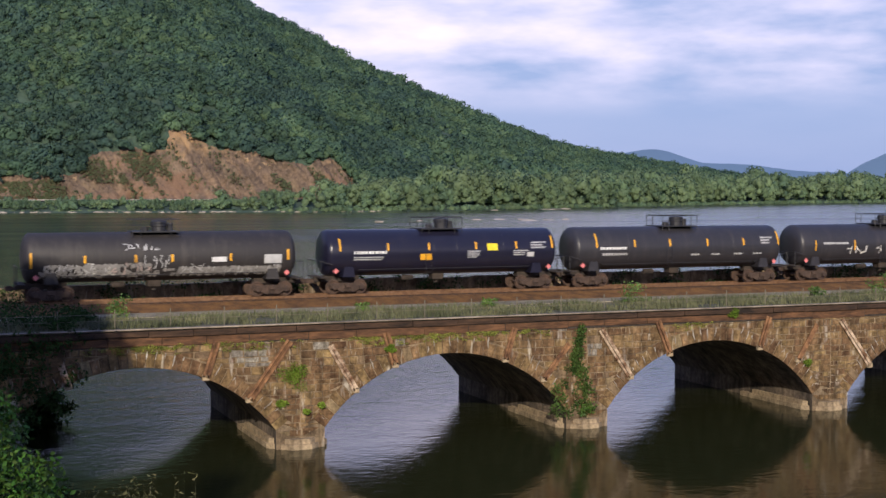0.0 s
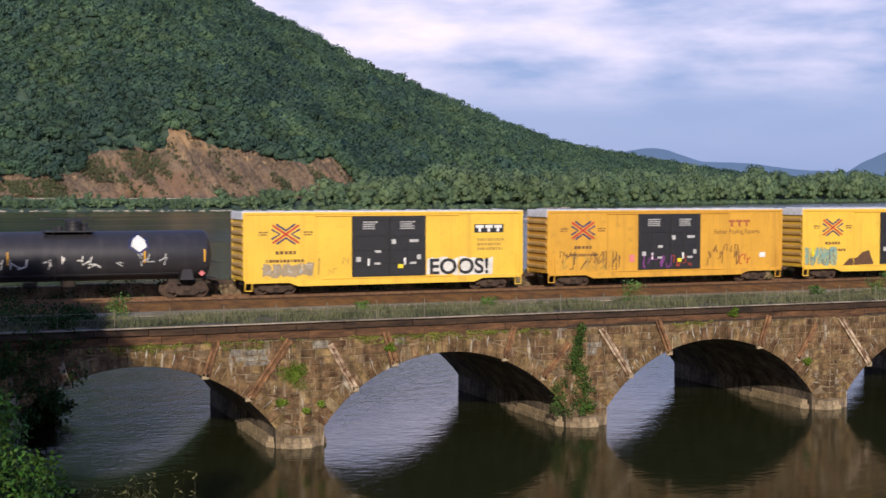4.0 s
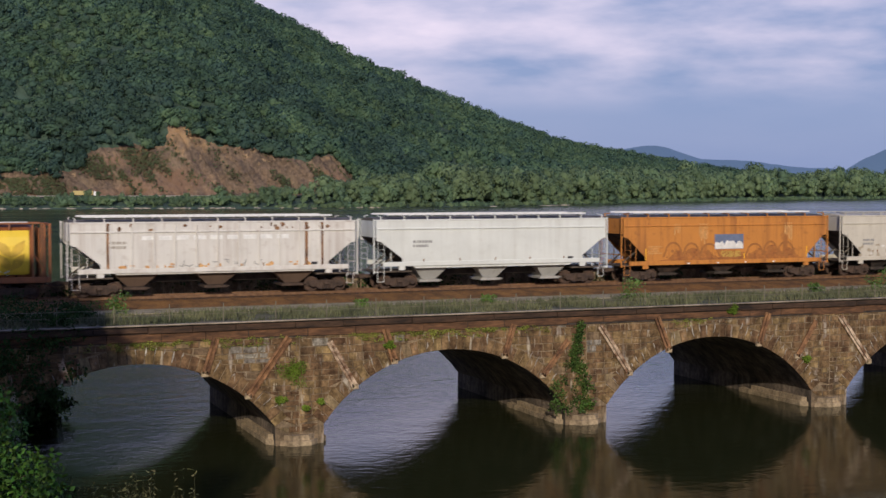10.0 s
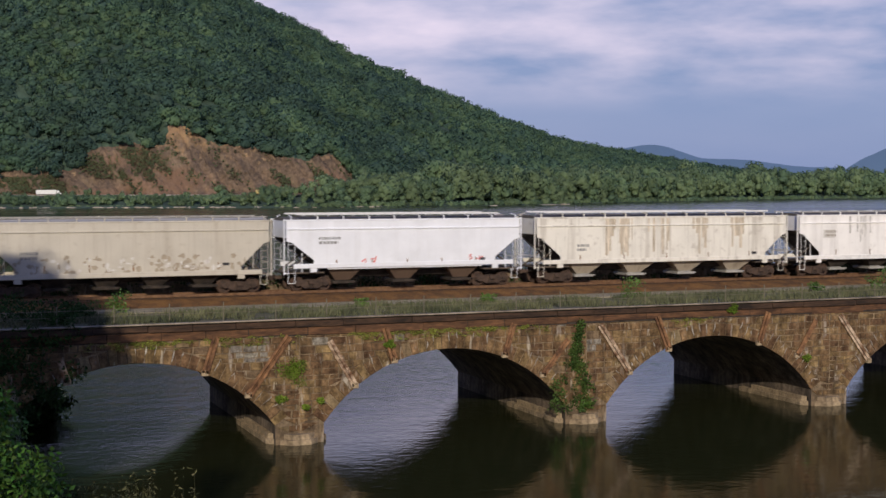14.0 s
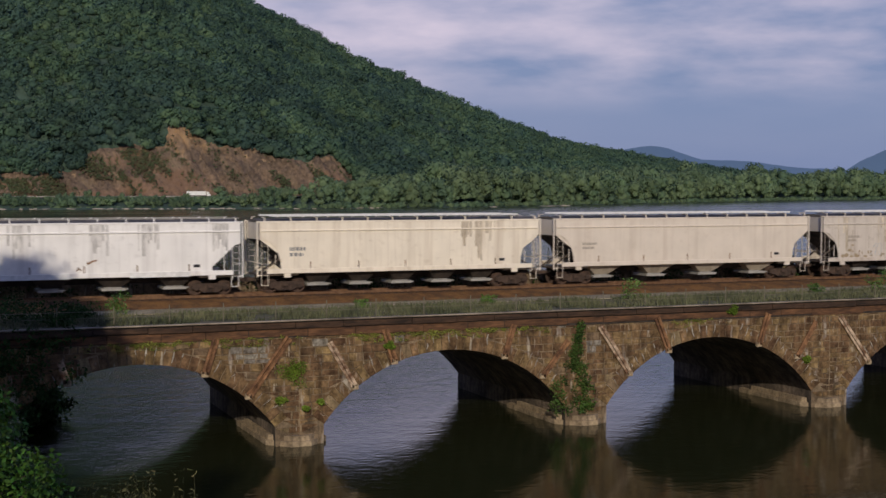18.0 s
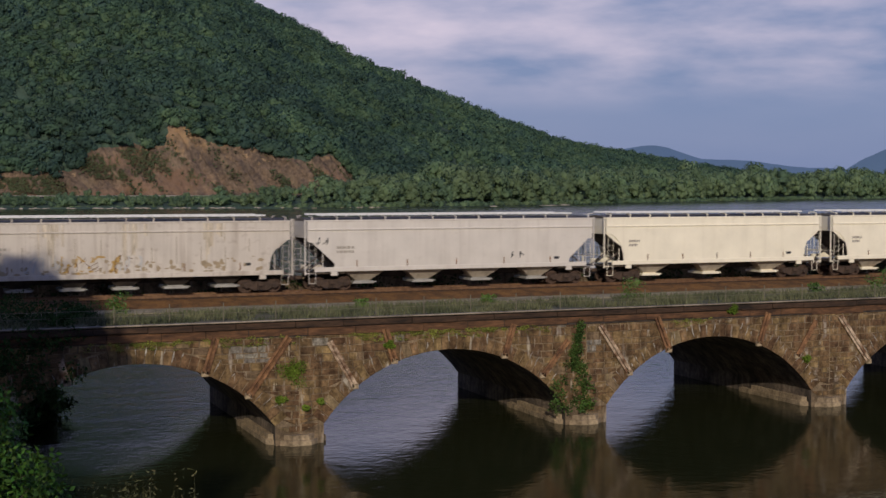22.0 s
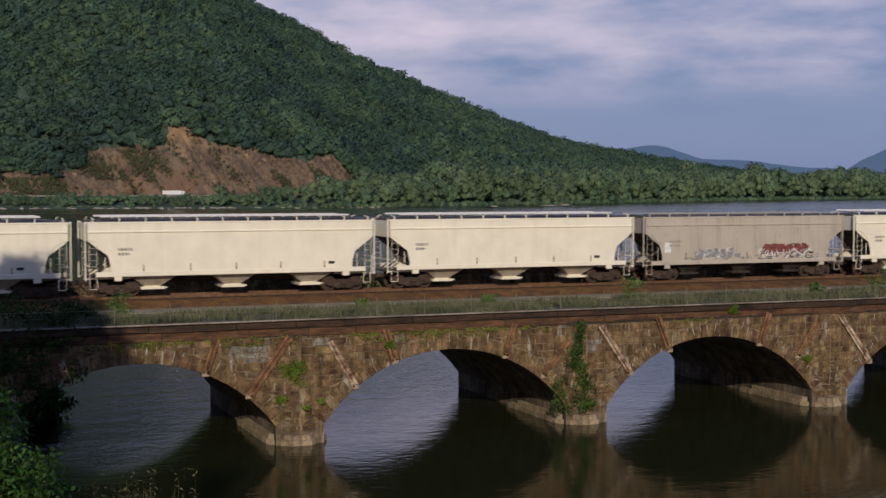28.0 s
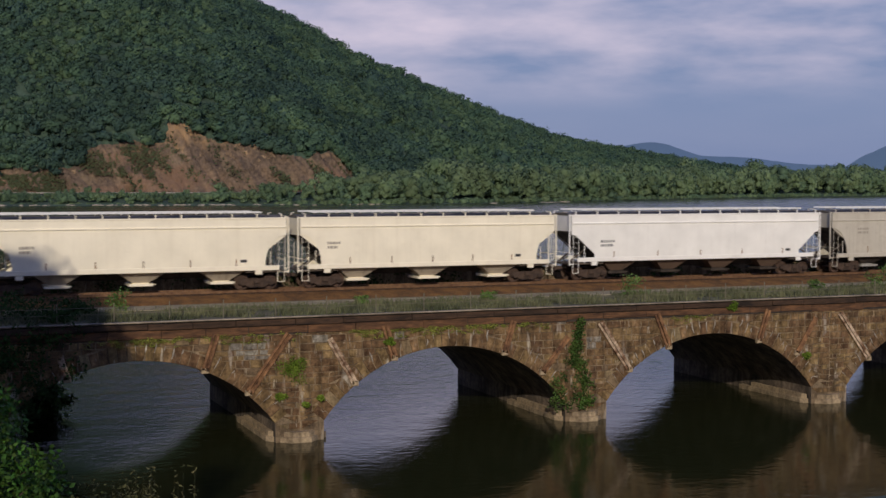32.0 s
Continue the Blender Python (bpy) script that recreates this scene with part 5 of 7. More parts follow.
    for x, z, w, h, m in ((c - 1.45, 1.75, 0.14, 0.45, M_WHITE), (c + 1.0, 1.75, 0.14, 0.45, M_WHITE), (c + 0.6, 1.55, 0.35, 0.25, M_YELLOWD), (c - 0.95, 2.55, 0.4, 0.16, M_GREYW), (c + 0.15, 3.1, 0.3, 0.3, M_GREYW),
                          (c + 1.4, 3.2, 0.6, 0.18, M_GREYW), (c - 2.2, 2.0, 0.3, 0.3, M_GREYW), (c + 1.9, 2.1, 0.25, 0.3, M_GREYW), (c - 1.0, 1.8, 0.4, 0.14, M_GREYW), (c + 1.4, 1.8, 0.45, 0.14, M_GREYW)):
        decal(car, "door_sticker", x, x + w, z, z + h, m, flat(-W - 0.12), 0.004)
    extra(car, L, yf)
    return car


# -- tank car --
def tank_car(s0, length, body, label, extra, dome=0.5):
    car = thing("tank_car", label, "railcar", group="freight cars of the train", at=pose(s0, TRACK, RAIL))
    L, R, zc = length, 1.48, 2.6
    prof = [(0.5 - 0.5 * math.cos(a), R * math.sin(a) ** 0.8) for a in np.linspace(0.05, math.pi / 2, 9)]
    prof = prof + [(L * 0.3, R), (L * 0.5, R * 1.003), (L * 0.7, R)] + [(L - x, r) for x, r in reversed(prof)]
    part("tank", Shape().lathe([(float(a), float(b)) for a, b in prof], "x", 40, (0, 0, zc)), body, car, smooth=True)
    for x in (L * 0.25, L * 0.5 - 0.8, L * 0.5 + 0.8, L * 0.75):
        part("weld_band", Shape().lathe([(x - 0.03, R + 0.001), (x - 0.02, R + 0.008), (x + 0.02, R + 0.008), (x + 0.03, R + 0.001)], "x", 40, (0, 0, zc)), body, car, smooth=True)
    yf = lambda z: -math.sqrt(max(0.01, R * R - (z - zc) ** 2)) - 0.006
    c = L * dome
    part("manway", Shape().lathe([(zc + R - 0.05, 0.45), (zc + R + 0.3, 0.45), (zc + R + 0.33, 0.5), (zc + R + 0.62, 0.5), (zc + R + 0.68, 0.4)], "z", 16, (c + 0.35, 0, 0)).lathe([(zc + R, 0.18), (zc + R + 0.5, 0.18)], "z", 10, (c + 1.0, 0, 0)).lathe([(zc + R, 0.25), (zc + R + 0.3, 0.25)], "z", 10, (c - 0.5, 0, 0)), M_BLACK, car)
    s = Shape().box(c - 1.4, c + 1.4, -1.1, 1.1, zc + R - 0.02, zc + R + 0.05)
    part("platform", s, M_BLACK, car)
    s = Shape()
    for y in (-1.1, 1.1):
        for x in (c - 1.4, c - 0.9, c + 0.9, c + 1.4):
            s.bar((x, y, zc + R - 0.3), (x, y, zc + R + 0.75), 0.045, n=6)
        s.bar((c - 1.4, y, zc + R + 0.75), (c + 1.4, y, zc + R + 0.75), 0.05, n=6).bar((c - 1.4, y, zc + R + 0.4), (c - 0.9, y, zc + R + 0.4), 0.04, n=6)
    for x in (c - 1.4, c + 1.4):
        s.bar((x, -1.1, zc + R + 0.75), (x, 1.1, zc + R + 0.75), 0.05, n=6)
    part("safety_railing", s, M_BLACK, car)
    for e in (0, 1):
        f = lambda x: x if e == 0 else L - x
        a, b = sorted((f(-0.35), f(2.6)))
        part("stub_sill", Shape().cbox(a, b, -0.3, 0.3, 0.78, 1.16, 0.03), M_UNDER, car)
        a, b = sorted((f(-0.3), f(0.2)))
        part("end_platform", Shape().cbox(a, b, -1.5, 1.5, 1.05, 1.14, 0.02), M_UNDER, car)
        part("saddle", Shape().prism([(f(1.2), 1.1), (f(1.35), 1.75), (f(1.9), 1.75), (f(2.05), 1.1)], -1.25, 1.25), body, car)
        s = Shape()
        for y in (-1.4, -0.5, 0.5, 1.4):
            s.bar((f(-0.28), y, 1.1), (f(-0.28), y, 2.15), 0.045, n=6)
        s.bar((f(-0.28), -1.4, 2.15), (f(-0.28), 1.4, 2.15), 0.045, n=6).bar((f(-0.28), -1.4, 2.15), (f(0.5), -1.5, 1.9), 0.045, n=6)
        part("end_handrail", s, M_BLACK, car)
        part("placard", Shape().box(-0.13, 0.13, -0.01, 0.01, -0.13, 0.13, pose(0, 0, 0, 0, 45, 0)), M_PINK, car, "red and white diamond placard", at=(f(0.75), -1.32, 1.5))
        add_truck(car, f(1.62))
        add_coupler(car, f(-0.05), -1 if e == 0 else 1)
    s = Shape().bar((2.2, -1.3, 1.55), (L - 2.2, -1.3, 1.55), 0.045, n=6)
    for k in range(7):
        x = 2.4 + (L - 4.8) * k / 6
        s.bar((x, -1.3, 1.55), (x, -0.9, 1.6), 0.04, n=6)
    part("grab_rail", s, M_BLACK, car)
    part("outlet_valve", Shape().cbox(c - 0.4, c + 0.4, -0.4, 0.4, 0.75, 1.2, 0.05).lathe([(0.55, 0.16), (0.8, 0.16)], "z", 10, (c, 0, 0)), M_UNDER, car)
    part("air_reservoir", Shape().lathe([(c - 2.6, 0.14), (c - 2.5, 0.18), (c - 1.9, 0.18), (c - 1.8, 0.14)], "x", 10, (0, -0.5, 0.95)), M_UNDER, car)
    add_ladder(car, c - 1.1, -R - 0.12, 1.2, 2.7, M_BLACK)
    extra(car, L, yf)
    return car


M_ENDS = paint("ochre_end_paint", (0.6, 0.36, 0.1), amount=0.5)
M_GREYW = plain("grey_white_stencil", (0.5, 0.5, 0.5))
M_TANK = paint("black_tank_paint", (0.03, 0.029, 0.035), (0.1, 0.085, 0.08), 0.25, 0.42)
M_TANKB = paint("glossy_blue_black_paint", (0.014, 0.014, 0.03), (0.06, 0.05, 0.05), 0.12, 0.28)
M_TANKD = paint("dusty_black_paint", (0.028, 0.025, 0.026), (0.1, 0.085, 0.075), 0.3, 0.6)
M_YEL = paint("bright_yellow_paint", (0.86, 0.54, 0.065), (0.34, 0.19, 0.055), 0.34, 0.42)
M_YELD = paint("faded_amber_paint", (0.68, 0.36, 0.042), (0.26, 0.13, 0.035), 0.5, 0.5)
M_BROWN = paint("red_brown_paint", (0.31, 0.108, 0.036), (0.1, 0.04, 0.022), 0.75, 0.5)
M_GREYB = paint("light_grey_paint", (0.66, 0.64, 0.6), (0.24, 0.14, 0.09), 0.42, 0.55)
M_BRCH = paint("rust_brown_chute_paint", (0.13, 0.085, 0.06), (0.06, 0.04, 0.03), 0.6, 0.75)
M_PGREY = paint("pale_grey_green_paint", (0.66, 0.68, 0.65), (0.3, 0.27, 0.22), 0.2, 0.5)
M_ORANGE = paint("rusty_orange_paint", (0.53, 0.21, 0.04), (0.17, 0.055, 0.02), 0.85, 0.6)
M_TAN = paint("dull_tan_paint", (0.55, 0.51, 0.43), (0.28, 0.22, 0.16), 0.4, 0.6)
M_WHT = paint("clean_white_paint", (0.83, 0.85, 0.9), (0.45, 0.43, 0.42), 0.14, 0.45)
M_SMUDGED = paint("smudged_warm_white_paint", (0.9, 0.88, 0.85), (0.38, 0.35, 0.33), 0.4, 0.5)
M_WARMW = paint("warm_white_paint", (0.92, 0.9, 0.85), (0.5, 0.46, 0.42), 0.12, 0.45)
M_STAIN = paint("streaked_white_paint", (0.8, 0.77, 0.69), (0.25, 0.2, 0.15), 0.6, 0.5)
M_CREAM = paint("cream_paint", (0.93, 0.86, 0.69), (0.52, 0.43, 0.3), 0.16, 0.45)
M_CREAM2 = paint("soiled_cream_paint", (0.88, 0.8, 0.66), (0.36, 0.26, 0.17), 0.4, 0.5)
M_PINKG = paint("pinkish_grey_paint", (0.62, 0.56, 0.49), (0.25, 0.18, 0.13), 0.65, 0.55)
M_DUSTY = paint("dusty_beige_paint", (0.74, 0.66, 0.56), (0.4, 0.3, 0.22), 0.3, 0.5)
M_MAUVE = paint("taupe_grey_paint", (0.52, 0.46, 0.375), (0.24, 0.18, 0.13), 0.5, 0.6)
# chutes under pale bodies: grime, and shade below the sill put into the colour
M_CHUTE = paint("grimy_shaded_chute_paint", (0.44, 0.38, 0.3), (0.1, 0.075, 0.055), 0.6, 0.7)
# darker than the body because the chutes' shade is in this grey
M_GREYCH = paint("dusty_shaded_chute_paint", (0.4, 0.4, 0.38), (0.16, 0.14, 0.12), 0.5, 0.65)
M_TEAL = plain("teal_spray_paint", (0.2, 0.36, 0.33))
M_REDG = plain("red_spray_paint", (0.45, 0.06, 0.03))
M_PURP = plain("purple_spray_paint", (0.2, 0.05, 0.22))
M_WHG = plain("white_spray_paint", (0.72, 0.7, 0.66))
M_BRG = plain("brown_spray_paint", (0.12, 0.06, 0.03))


M_GRIMEP = plain("grey_washed_spray_paint", (0.27, 0.26, 0.25))
M_PINKW = plain("pinkish_white_spray_paint", (0.5, 0.4, 0.37))


def tank_a(car, L, yf):
    for k, x in enumerate((0.48, 3.53, 6.48, 8.65, 12.2, 15.8)):
        decal(car, "reflector", x - 0.07, x + 0.07, 2.05 if k == 0 else 2.3, 2.95 if k in (0, 5) else 2.75, M_AMBER, yf, 0.03)
    scrawl(car, 1.2, 1.5, 3.6, 0.75, M_GREYW, yf, 11, 8, 0.06, M_GRIMEP)
    scrawl(car, 3.6, 1.55, 1.8, 0.75, M_WHG, yf, 16, 4, 0.05, M_GRIMEP, lift=0.006)
    scrawl(car, 5.1, 1.5, 2.3, 0.8, M_PINKW, yf, 12, 6, 0.09, M_GRIMEP)
    scrawl(car, 9.0, 1.5, 6.4, 0.5, M_GREYW, yf, 14, 12, 0.06, M_GRIMEP)
    scrawl(car, 9.0, 1.75, 1.5, 0.4, M_GREYW, yf, 17, 3, 0.05, lift=0.006)
    scrawl(car, 7.0, 1.9, 1.8, 0.8, M_GREYW, yf, 18, 5, 0.05)
    scrawl(car, 5.7, 3.0, 1.5, 0.4, M_GREYW, yf, 13, 4, 0.06)
    scrawl(car, 7.0, 3.0, 0.9, 0.4, M_GREYW, yf, 15, 3, 0.05)
    smudges(car, 0.9, 1.45, 14.2, 0.4, M_GRIMEP, yf, 10, 120)
    decal(car, "notice", 11.05, 11.95, 2.25, 2.55, M_CREAMP, yf, 0.02)
    decal(car, "notice", 14.3, 15.4, 2.1, 2.65, M_GREYW, yf, 0.02)


def tank_b(car, L, yf):
    for k, x in enumerate((1.0, 4.2, 7.0, 10.3, 13.2, L - 0.55)):
        decal(car, "reflector", x - 0.06, x + 0.06, 2.75, 3.55 if k in (0, 5) else 3.2, M_AMBER, yf)
    bars(car, 1.9, 2.55, 2.2, 0.3, 1, M_WHITE, yf, "reporting_mark")
    bars(car, 1.9, 2.15, 2.0, 0.28, 2, M_GREYW, yf)
    decal(car, "placard_orange", 6.4, 7.2, 2.1, 2.5, M_AMBER, yf)
    decal(car, "placard_yellow", 11.1, 11.85, 2.65, 3.1, M_YELLOWD, yf)
    bars(car, 9.7, 2.2, 0.9, 0.5, 4, M_GREYW, yf)
    bars(car, 13.0, 2.3, 1.1, 0.4, 3, M_GREYW, yf)
    bars(car, 14.3, 2.75, 1.1, 0.5, 3, M_GREYW, yf)
    decal(car, "notice", 14.0, 14.5, 2.2, 2.5, M_GREYW, yf)


def tank_c(car, L, yf):
    for k, x in enumerate((1.75, 4.7, 7.5, 10.55, 13.55, L - 0.5)):
        decal(car, "reflector", x - 0.06, x + 0.06, 2.7, 3.65 if k in (0, 5) else 3.2, M_AMBER, yf)
    bars(car, 2.0, 2.55, 2.1, 0.28, 1, M_WHITE, yf, "reporting_mark")
    bars(car, 2.2, 2.15, 1.9, 0.28, 1, M_GREYW, yf)
    bars(car, L - 2.0, 2.8, 1.0, 0.55, 3, M_GREYW, yf)
    for x in (9.2, 10.9, 12.8, 14.4):
        bars(car, x, 2.05, 0.7, 0.2, 1, M_GREYW, yf)


def tank_d(car, L, yf):
    for k, x in enumerate((1.5, 5.0, 12.8, L - 0.6)):
        decal(car, "reflector", x - 0.05, x + 0.05, 2.2, 2.95, M_AMBER, yf)
    bars(car, 2.2, 2.65, 2.2, 0.25, 1, M_GREYW, yf, "reporting_mark")
    scrawl(car, 3.8, 1.9, 3.6, 0.62, M_WHG, yf, 21, 4, 0.1)
    scrawl(car, 8.0, 1.9, 2.4, 0.75, M_WHG, yf, 22, 3, 0.1)
    scrawl(car, 11.2, 2.0, 2.9, 0.75, M_GREYW, yf, 23, 4, 0.09)
    strokes(car, "leaf_emblem", [[(11.9, 3.15), (12.05, 3.6), (12.5, 3.95), (12.95, 3.6), (13.05, 3.1), (12.5, 2.75), (11.9, 3.15)]], 0.09, M_BLUE, yf, 0.03)
    me = bpy.data.meshes.new("leaf_emblem")
    me.from_pydata([(x, yf(z) - 0.09, z) for x, z in ((12.0, 3.2), (12.15, 3.58), (12.5, 3.85), (12.85, 3.55), (12.92, 3.15), (12.5, 2.85))], [], [(0, 1, 2, 3, 4, 5)])
    me.materials.append(M_WHITE)
    part("leaf_emblem", me, None, car, "white leaf-shaped emblem")


def logo_bar(car, x, z, w, h, yf):
    """A dark plate with three pale blocks."""
    decal(car, "logo_plate", x, x + w, z, z + h, M_BLACK, yf, 0.006)
    for i in range(3):
        a = x + w * (0.06 + 0.31 * i)
        decal(car, "logo_block", a, a + w * 0.26, z + h * 0.55, z + h * 0.9, M_WHITE, yf, 0.012)
        decal(car, "logo_block", a + w * 0.08, a + w * 0.17, z + h * 0.1, z + h * 0.55, M_WHITE, yf, 0.012)


def box_a(car, L, yf):
    scrawl(car, 1.2, 1.15, 3.2, 0.85, M_SMEAR, yf, 31, 5, 0.2, M_SMEAR)
    scrawl(car, 1.4, 1.3, 2.9, 0.6, M_GREYW, yf, 39, 5, 0.05)
    scrawl(car, 4.8, 1.2, 2.6, 1.1, M_OCHB, yf, 32, 4, 0.08)
    bars(car, 15.6, 2.6, 2.0, 0.9, 3, M_OCHB, yf)
    logo_bar(car, 15.4, 3.75, 2.1, 0.55, yf)
    halo = random.Random(19)
    edge = [(12.05 + 4.65 * i / 14, 1.0 + halo.uniform(-0.05, 0.14)) for i in range(15)] + [(16.75 - 4.65 * i / 14, 2.2 + halo.uniform(-0.22, 0.1)) for i in range(15)]
    me = bpy.data.meshes.new("graffiti_patch")
    me.from_pydata([(x, yf(z) - 0.006, z) for x, z in edge], [], [tuple(range(30))])
    me.materials.append(M_WHG)
    part("graffiti_patch", me, None, car, "ragged white sprayed patch")
    words(car, "EOOS!", 12.2, 1.12, 1.38, M_BLACK, -1.52, 1.08, 0.014, 0.035)


def box_b(car, L, yf):
    scrawl(car, 0.9, 1.1, 4.4, 1.3, M_BRG, yf, 33, 8, 0.07)
    scrawl(car, 1.2, 1.15, 3.8, 0.9, M_OCHB, yf, 83, 6, 0.12)
    scrawl(car, 4.6, 1.2, 1.3, 0.9, M_BRG, yf, 34, 3, 0.05)
    scrawl(car, 12.6, 1.2, 2.8, 1.5, M_BROWND, yf, 35, 7, 0.07)
    scrawl(car, 15.2, 1.3, 0.9, 0.7, M_REDG, yf, 84, 2, 0.09)
    scrawl(car, 7.3, 1.15, 2.6, 0.95, M_PURP, flat(-1.64), 36, 7, 0.09)
    scrawl(car, 9.3, 1.2, 1.9, 0.8, M_REDG, flat(-1.64), 85, 4, 0.07)
    words(car, "Railcar Pooling Experts", 13.1, 3.45, 0.46, M_BROWND, -1.52, 0.88)
    for i in range(3):
        a = 14.3 + 0.62 * i
        decal(car, "logo_block", a, a + 0.55, 4.25, 4.42, M_REDB, yf, 0.008)
        decal(car, "logo_block", a + 0.18, a + 0.36, 3.95, 4.25, M_REDB, yf, 0.008)
    decal(car, "notice", 16.9, 17.4, 1.75, 2.1, M_WHITE, yf)
    decal(car, "paint_spot", 6.3, 6.7, 1.6, 2.1, M_PINK, yf)


def box_c(car, L, yf):
    scrawl(car, 0.15, 0.98, 2.9, 1.4, M_TEAL, yf, 37, 5, 0.16, M_TEAL2)
    scrawl(car, 0.3, 1.05, 2.7, 1.2, M_BRG, yf, 86, 5, 0.05, lift=0.008)
    decal(car, "paint_spot", 0.8, 1.1, 1.7, 2.35, M_YELLOWD, yf, 0.03)
    scrawl(car, 12.35, 1.05, 3.1, 1.15, M_RED, yf, 38, 5, 0.14, M_REDG)
    scrawl(car, 12.5, 1.1, 2.9, 1.0, M_PINK, yf, 87, 5, 0.05, lift=0.008)
    me = bpy.data.meshes.new("graffiti_patch")
    me.from_pydata([(x, yf(z) - 0.008, z) for x, z in ((3.6, 0.98), (4.2, 1.5), (4.9, 1.55), (5.4, 1.95), (6.0, 2.1), (6.2, 1.6), (6.4, 1.2), (6.4, 0.98))], [], [tuple(range(8))])
    me.materials.append(M_BRG)
    part("graffiti_patch", me, None, car, "brown sprayed patch")
    logo_bar(car, 15.6, 3.75, 2.1, 0.55, yf)
    bars(car, 15.7, 2.65, 1.7, 0.85, 3, M_OCHB, yf)
    decal(car, "notice", 16.6, 17.0, 1.55, 1.7, M_BROWND, yf)


M_REDB = plain("red_brown_lettering", (0.4, 0.12, 0.04))
M_TEAL2 = plain("pale_teal_spray_paint", (0.33, 0.4, 0.26))
M_SUNY = paint("bright_yellow_panel_paint", (0.85, 0.6, 0.05), (0.5, 0.35, 0.06), 0.15, 0.5)
M_DKBR = plain("dark_brown_emblem", (0.055, 0.03, 0.015))
M_GOLD = plain("golden_emblem", (0.62, 0.4, 0.04))


def leaf_poly(cx, cz, dx, dz, w):
    a, b = Vector((cx, cz)), Vector((cx + dx, cz + dz))
    d = (b - a)
    o = Vector((-d.y, d.x)).normalized() * w
    return [tuple(a + d * t + o * math.sin(math.pi * min(1, t * 1.05)) * s) for s, ts in ((1, (0, 0.2, 0.4, 0.6, 0.8, 1)), (-1, (0.8, 0.6, 0.4, 0.2))) for t in ts]


def wheat(car, L, yf):
    decal(car, "yellow_panel", 11.1, 14.95, 1.5, 4.05, M_SUNY, yf, 0.02, "bright yellow end panel")
    for mat, cx in ((M_DKBR, 12.25), (M_GOLD, 13.95)):
        for sx in (-1, 1):
            for cz in (1.75, 2.5):
                me = bpy.data.meshes.new("leaf_emblem")
                me.from_pydata([(x, yf(z) - 0.045, z) for x, z in leaf_poly(cx, cz, sx * 0.78, 1.0, 0.27)], [], [tuple(range(10))])
                me.materials.append(mat)
                part("leaf_emblem", me, None, car)
    bars(car, 1.4, 2.45, 1.9, 0.95, 2, M_WHG, yf, "reporting_mark")
    scrawl(car, 8.4, 1.65, 1.4, 0.5, M_GREYW, yf, 41, 3, 0.05)
    scrawl(car, 2.2, 1.5, 4.6, 0.4, M_GREYW, yf, 42, 7, 0.04)
    smudges(car, 1.0, 1.5, 14, 0.5, M_TRUCK, yf, 44, 60)
    scrawl(car, 12.8, 1.45, 1.2, 0.4, M_WHG, yf, 43, 3, 0.08)


def mark(x=2.3, z=2.9, w=1.0, m=None, rows=2, h=0.55):
    def put(car, L, yf):
        bars(car, x, z, w, h, rows, m or M_FAINT, yf, "reporting_mark")
        decal(car, "notice", L - 2.9, L - 2.5, 1.75, 1.92, M_BLACK, yf)
        for i in range(5):
            a = 3.2 + (L - 6.4) * i / 4
            decal(car, "tick_mark", a, a + 0.07, 1.5, 1.95, M_RUST, yf)
    return put


def with_tag(base, fn):
    def put(car, L, yf):
        base(car, L, yf)
        fn(car, L, yf)
    return put


def ribbed(car, L, yf):
    for x in (2.2, L - 3.2, L - 2.2):
        decal(car, "rust_stripe", x - 0.1, x + 0.1, 1.5, 4.4, M_RUST, yf, 0.012)
    # white marks painted in for glints along the bulged panels
    for k in range(9):
        a = 4.15 + k * 1.03
        decal(car, "pale_patch", a, a + 0.78, 3.4, 3.66, M_WHITE, yf, 0.01)
    scrawl(car, 6.0, 1.75, 5.4, 0.42, M_GREYL, yf, 51, 8, 0.05)
    smudges(car, 2.5, 1.72, 12, 0.3, M_PALEO, yf, 52, 24)
    smudges(car, 1.2, 4.0, 15, 0.3, M_RUST, yf, 56, 16)


def humps(car, x, z, w, h, mat, yf, seed, n, up=0.007):
    """A ragged row of filled, sprayed humps."""
    rnd = random.Random(seed)
    tops = [rnd.uniform(0.6, 1.0) for _ in range(n)]
    m = n * 8
    pts = [(x + w * i / m, z + h * (0.25 + 0.75 * tops[min(n - 1, i // 8)] * abs(math.sin(math.pi * (i % 8) / 8)) ** 0.6) * min(1, 3 * i / m, 3 * (m - i) / m)) for i in range(m + 1)]
    me = bpy.data.meshes.new("graffiti")
    me.from_pydata([(p, yf(q) - up, q) for p, q in pts] + [(p, yf(z) - up, z) for p, q in pts], [], [(i, m + 1 + i, m + 2 + i, i + 1) for i in range(m)])
    me.materials.append(mat)
    part("graffiti", me, None, car)


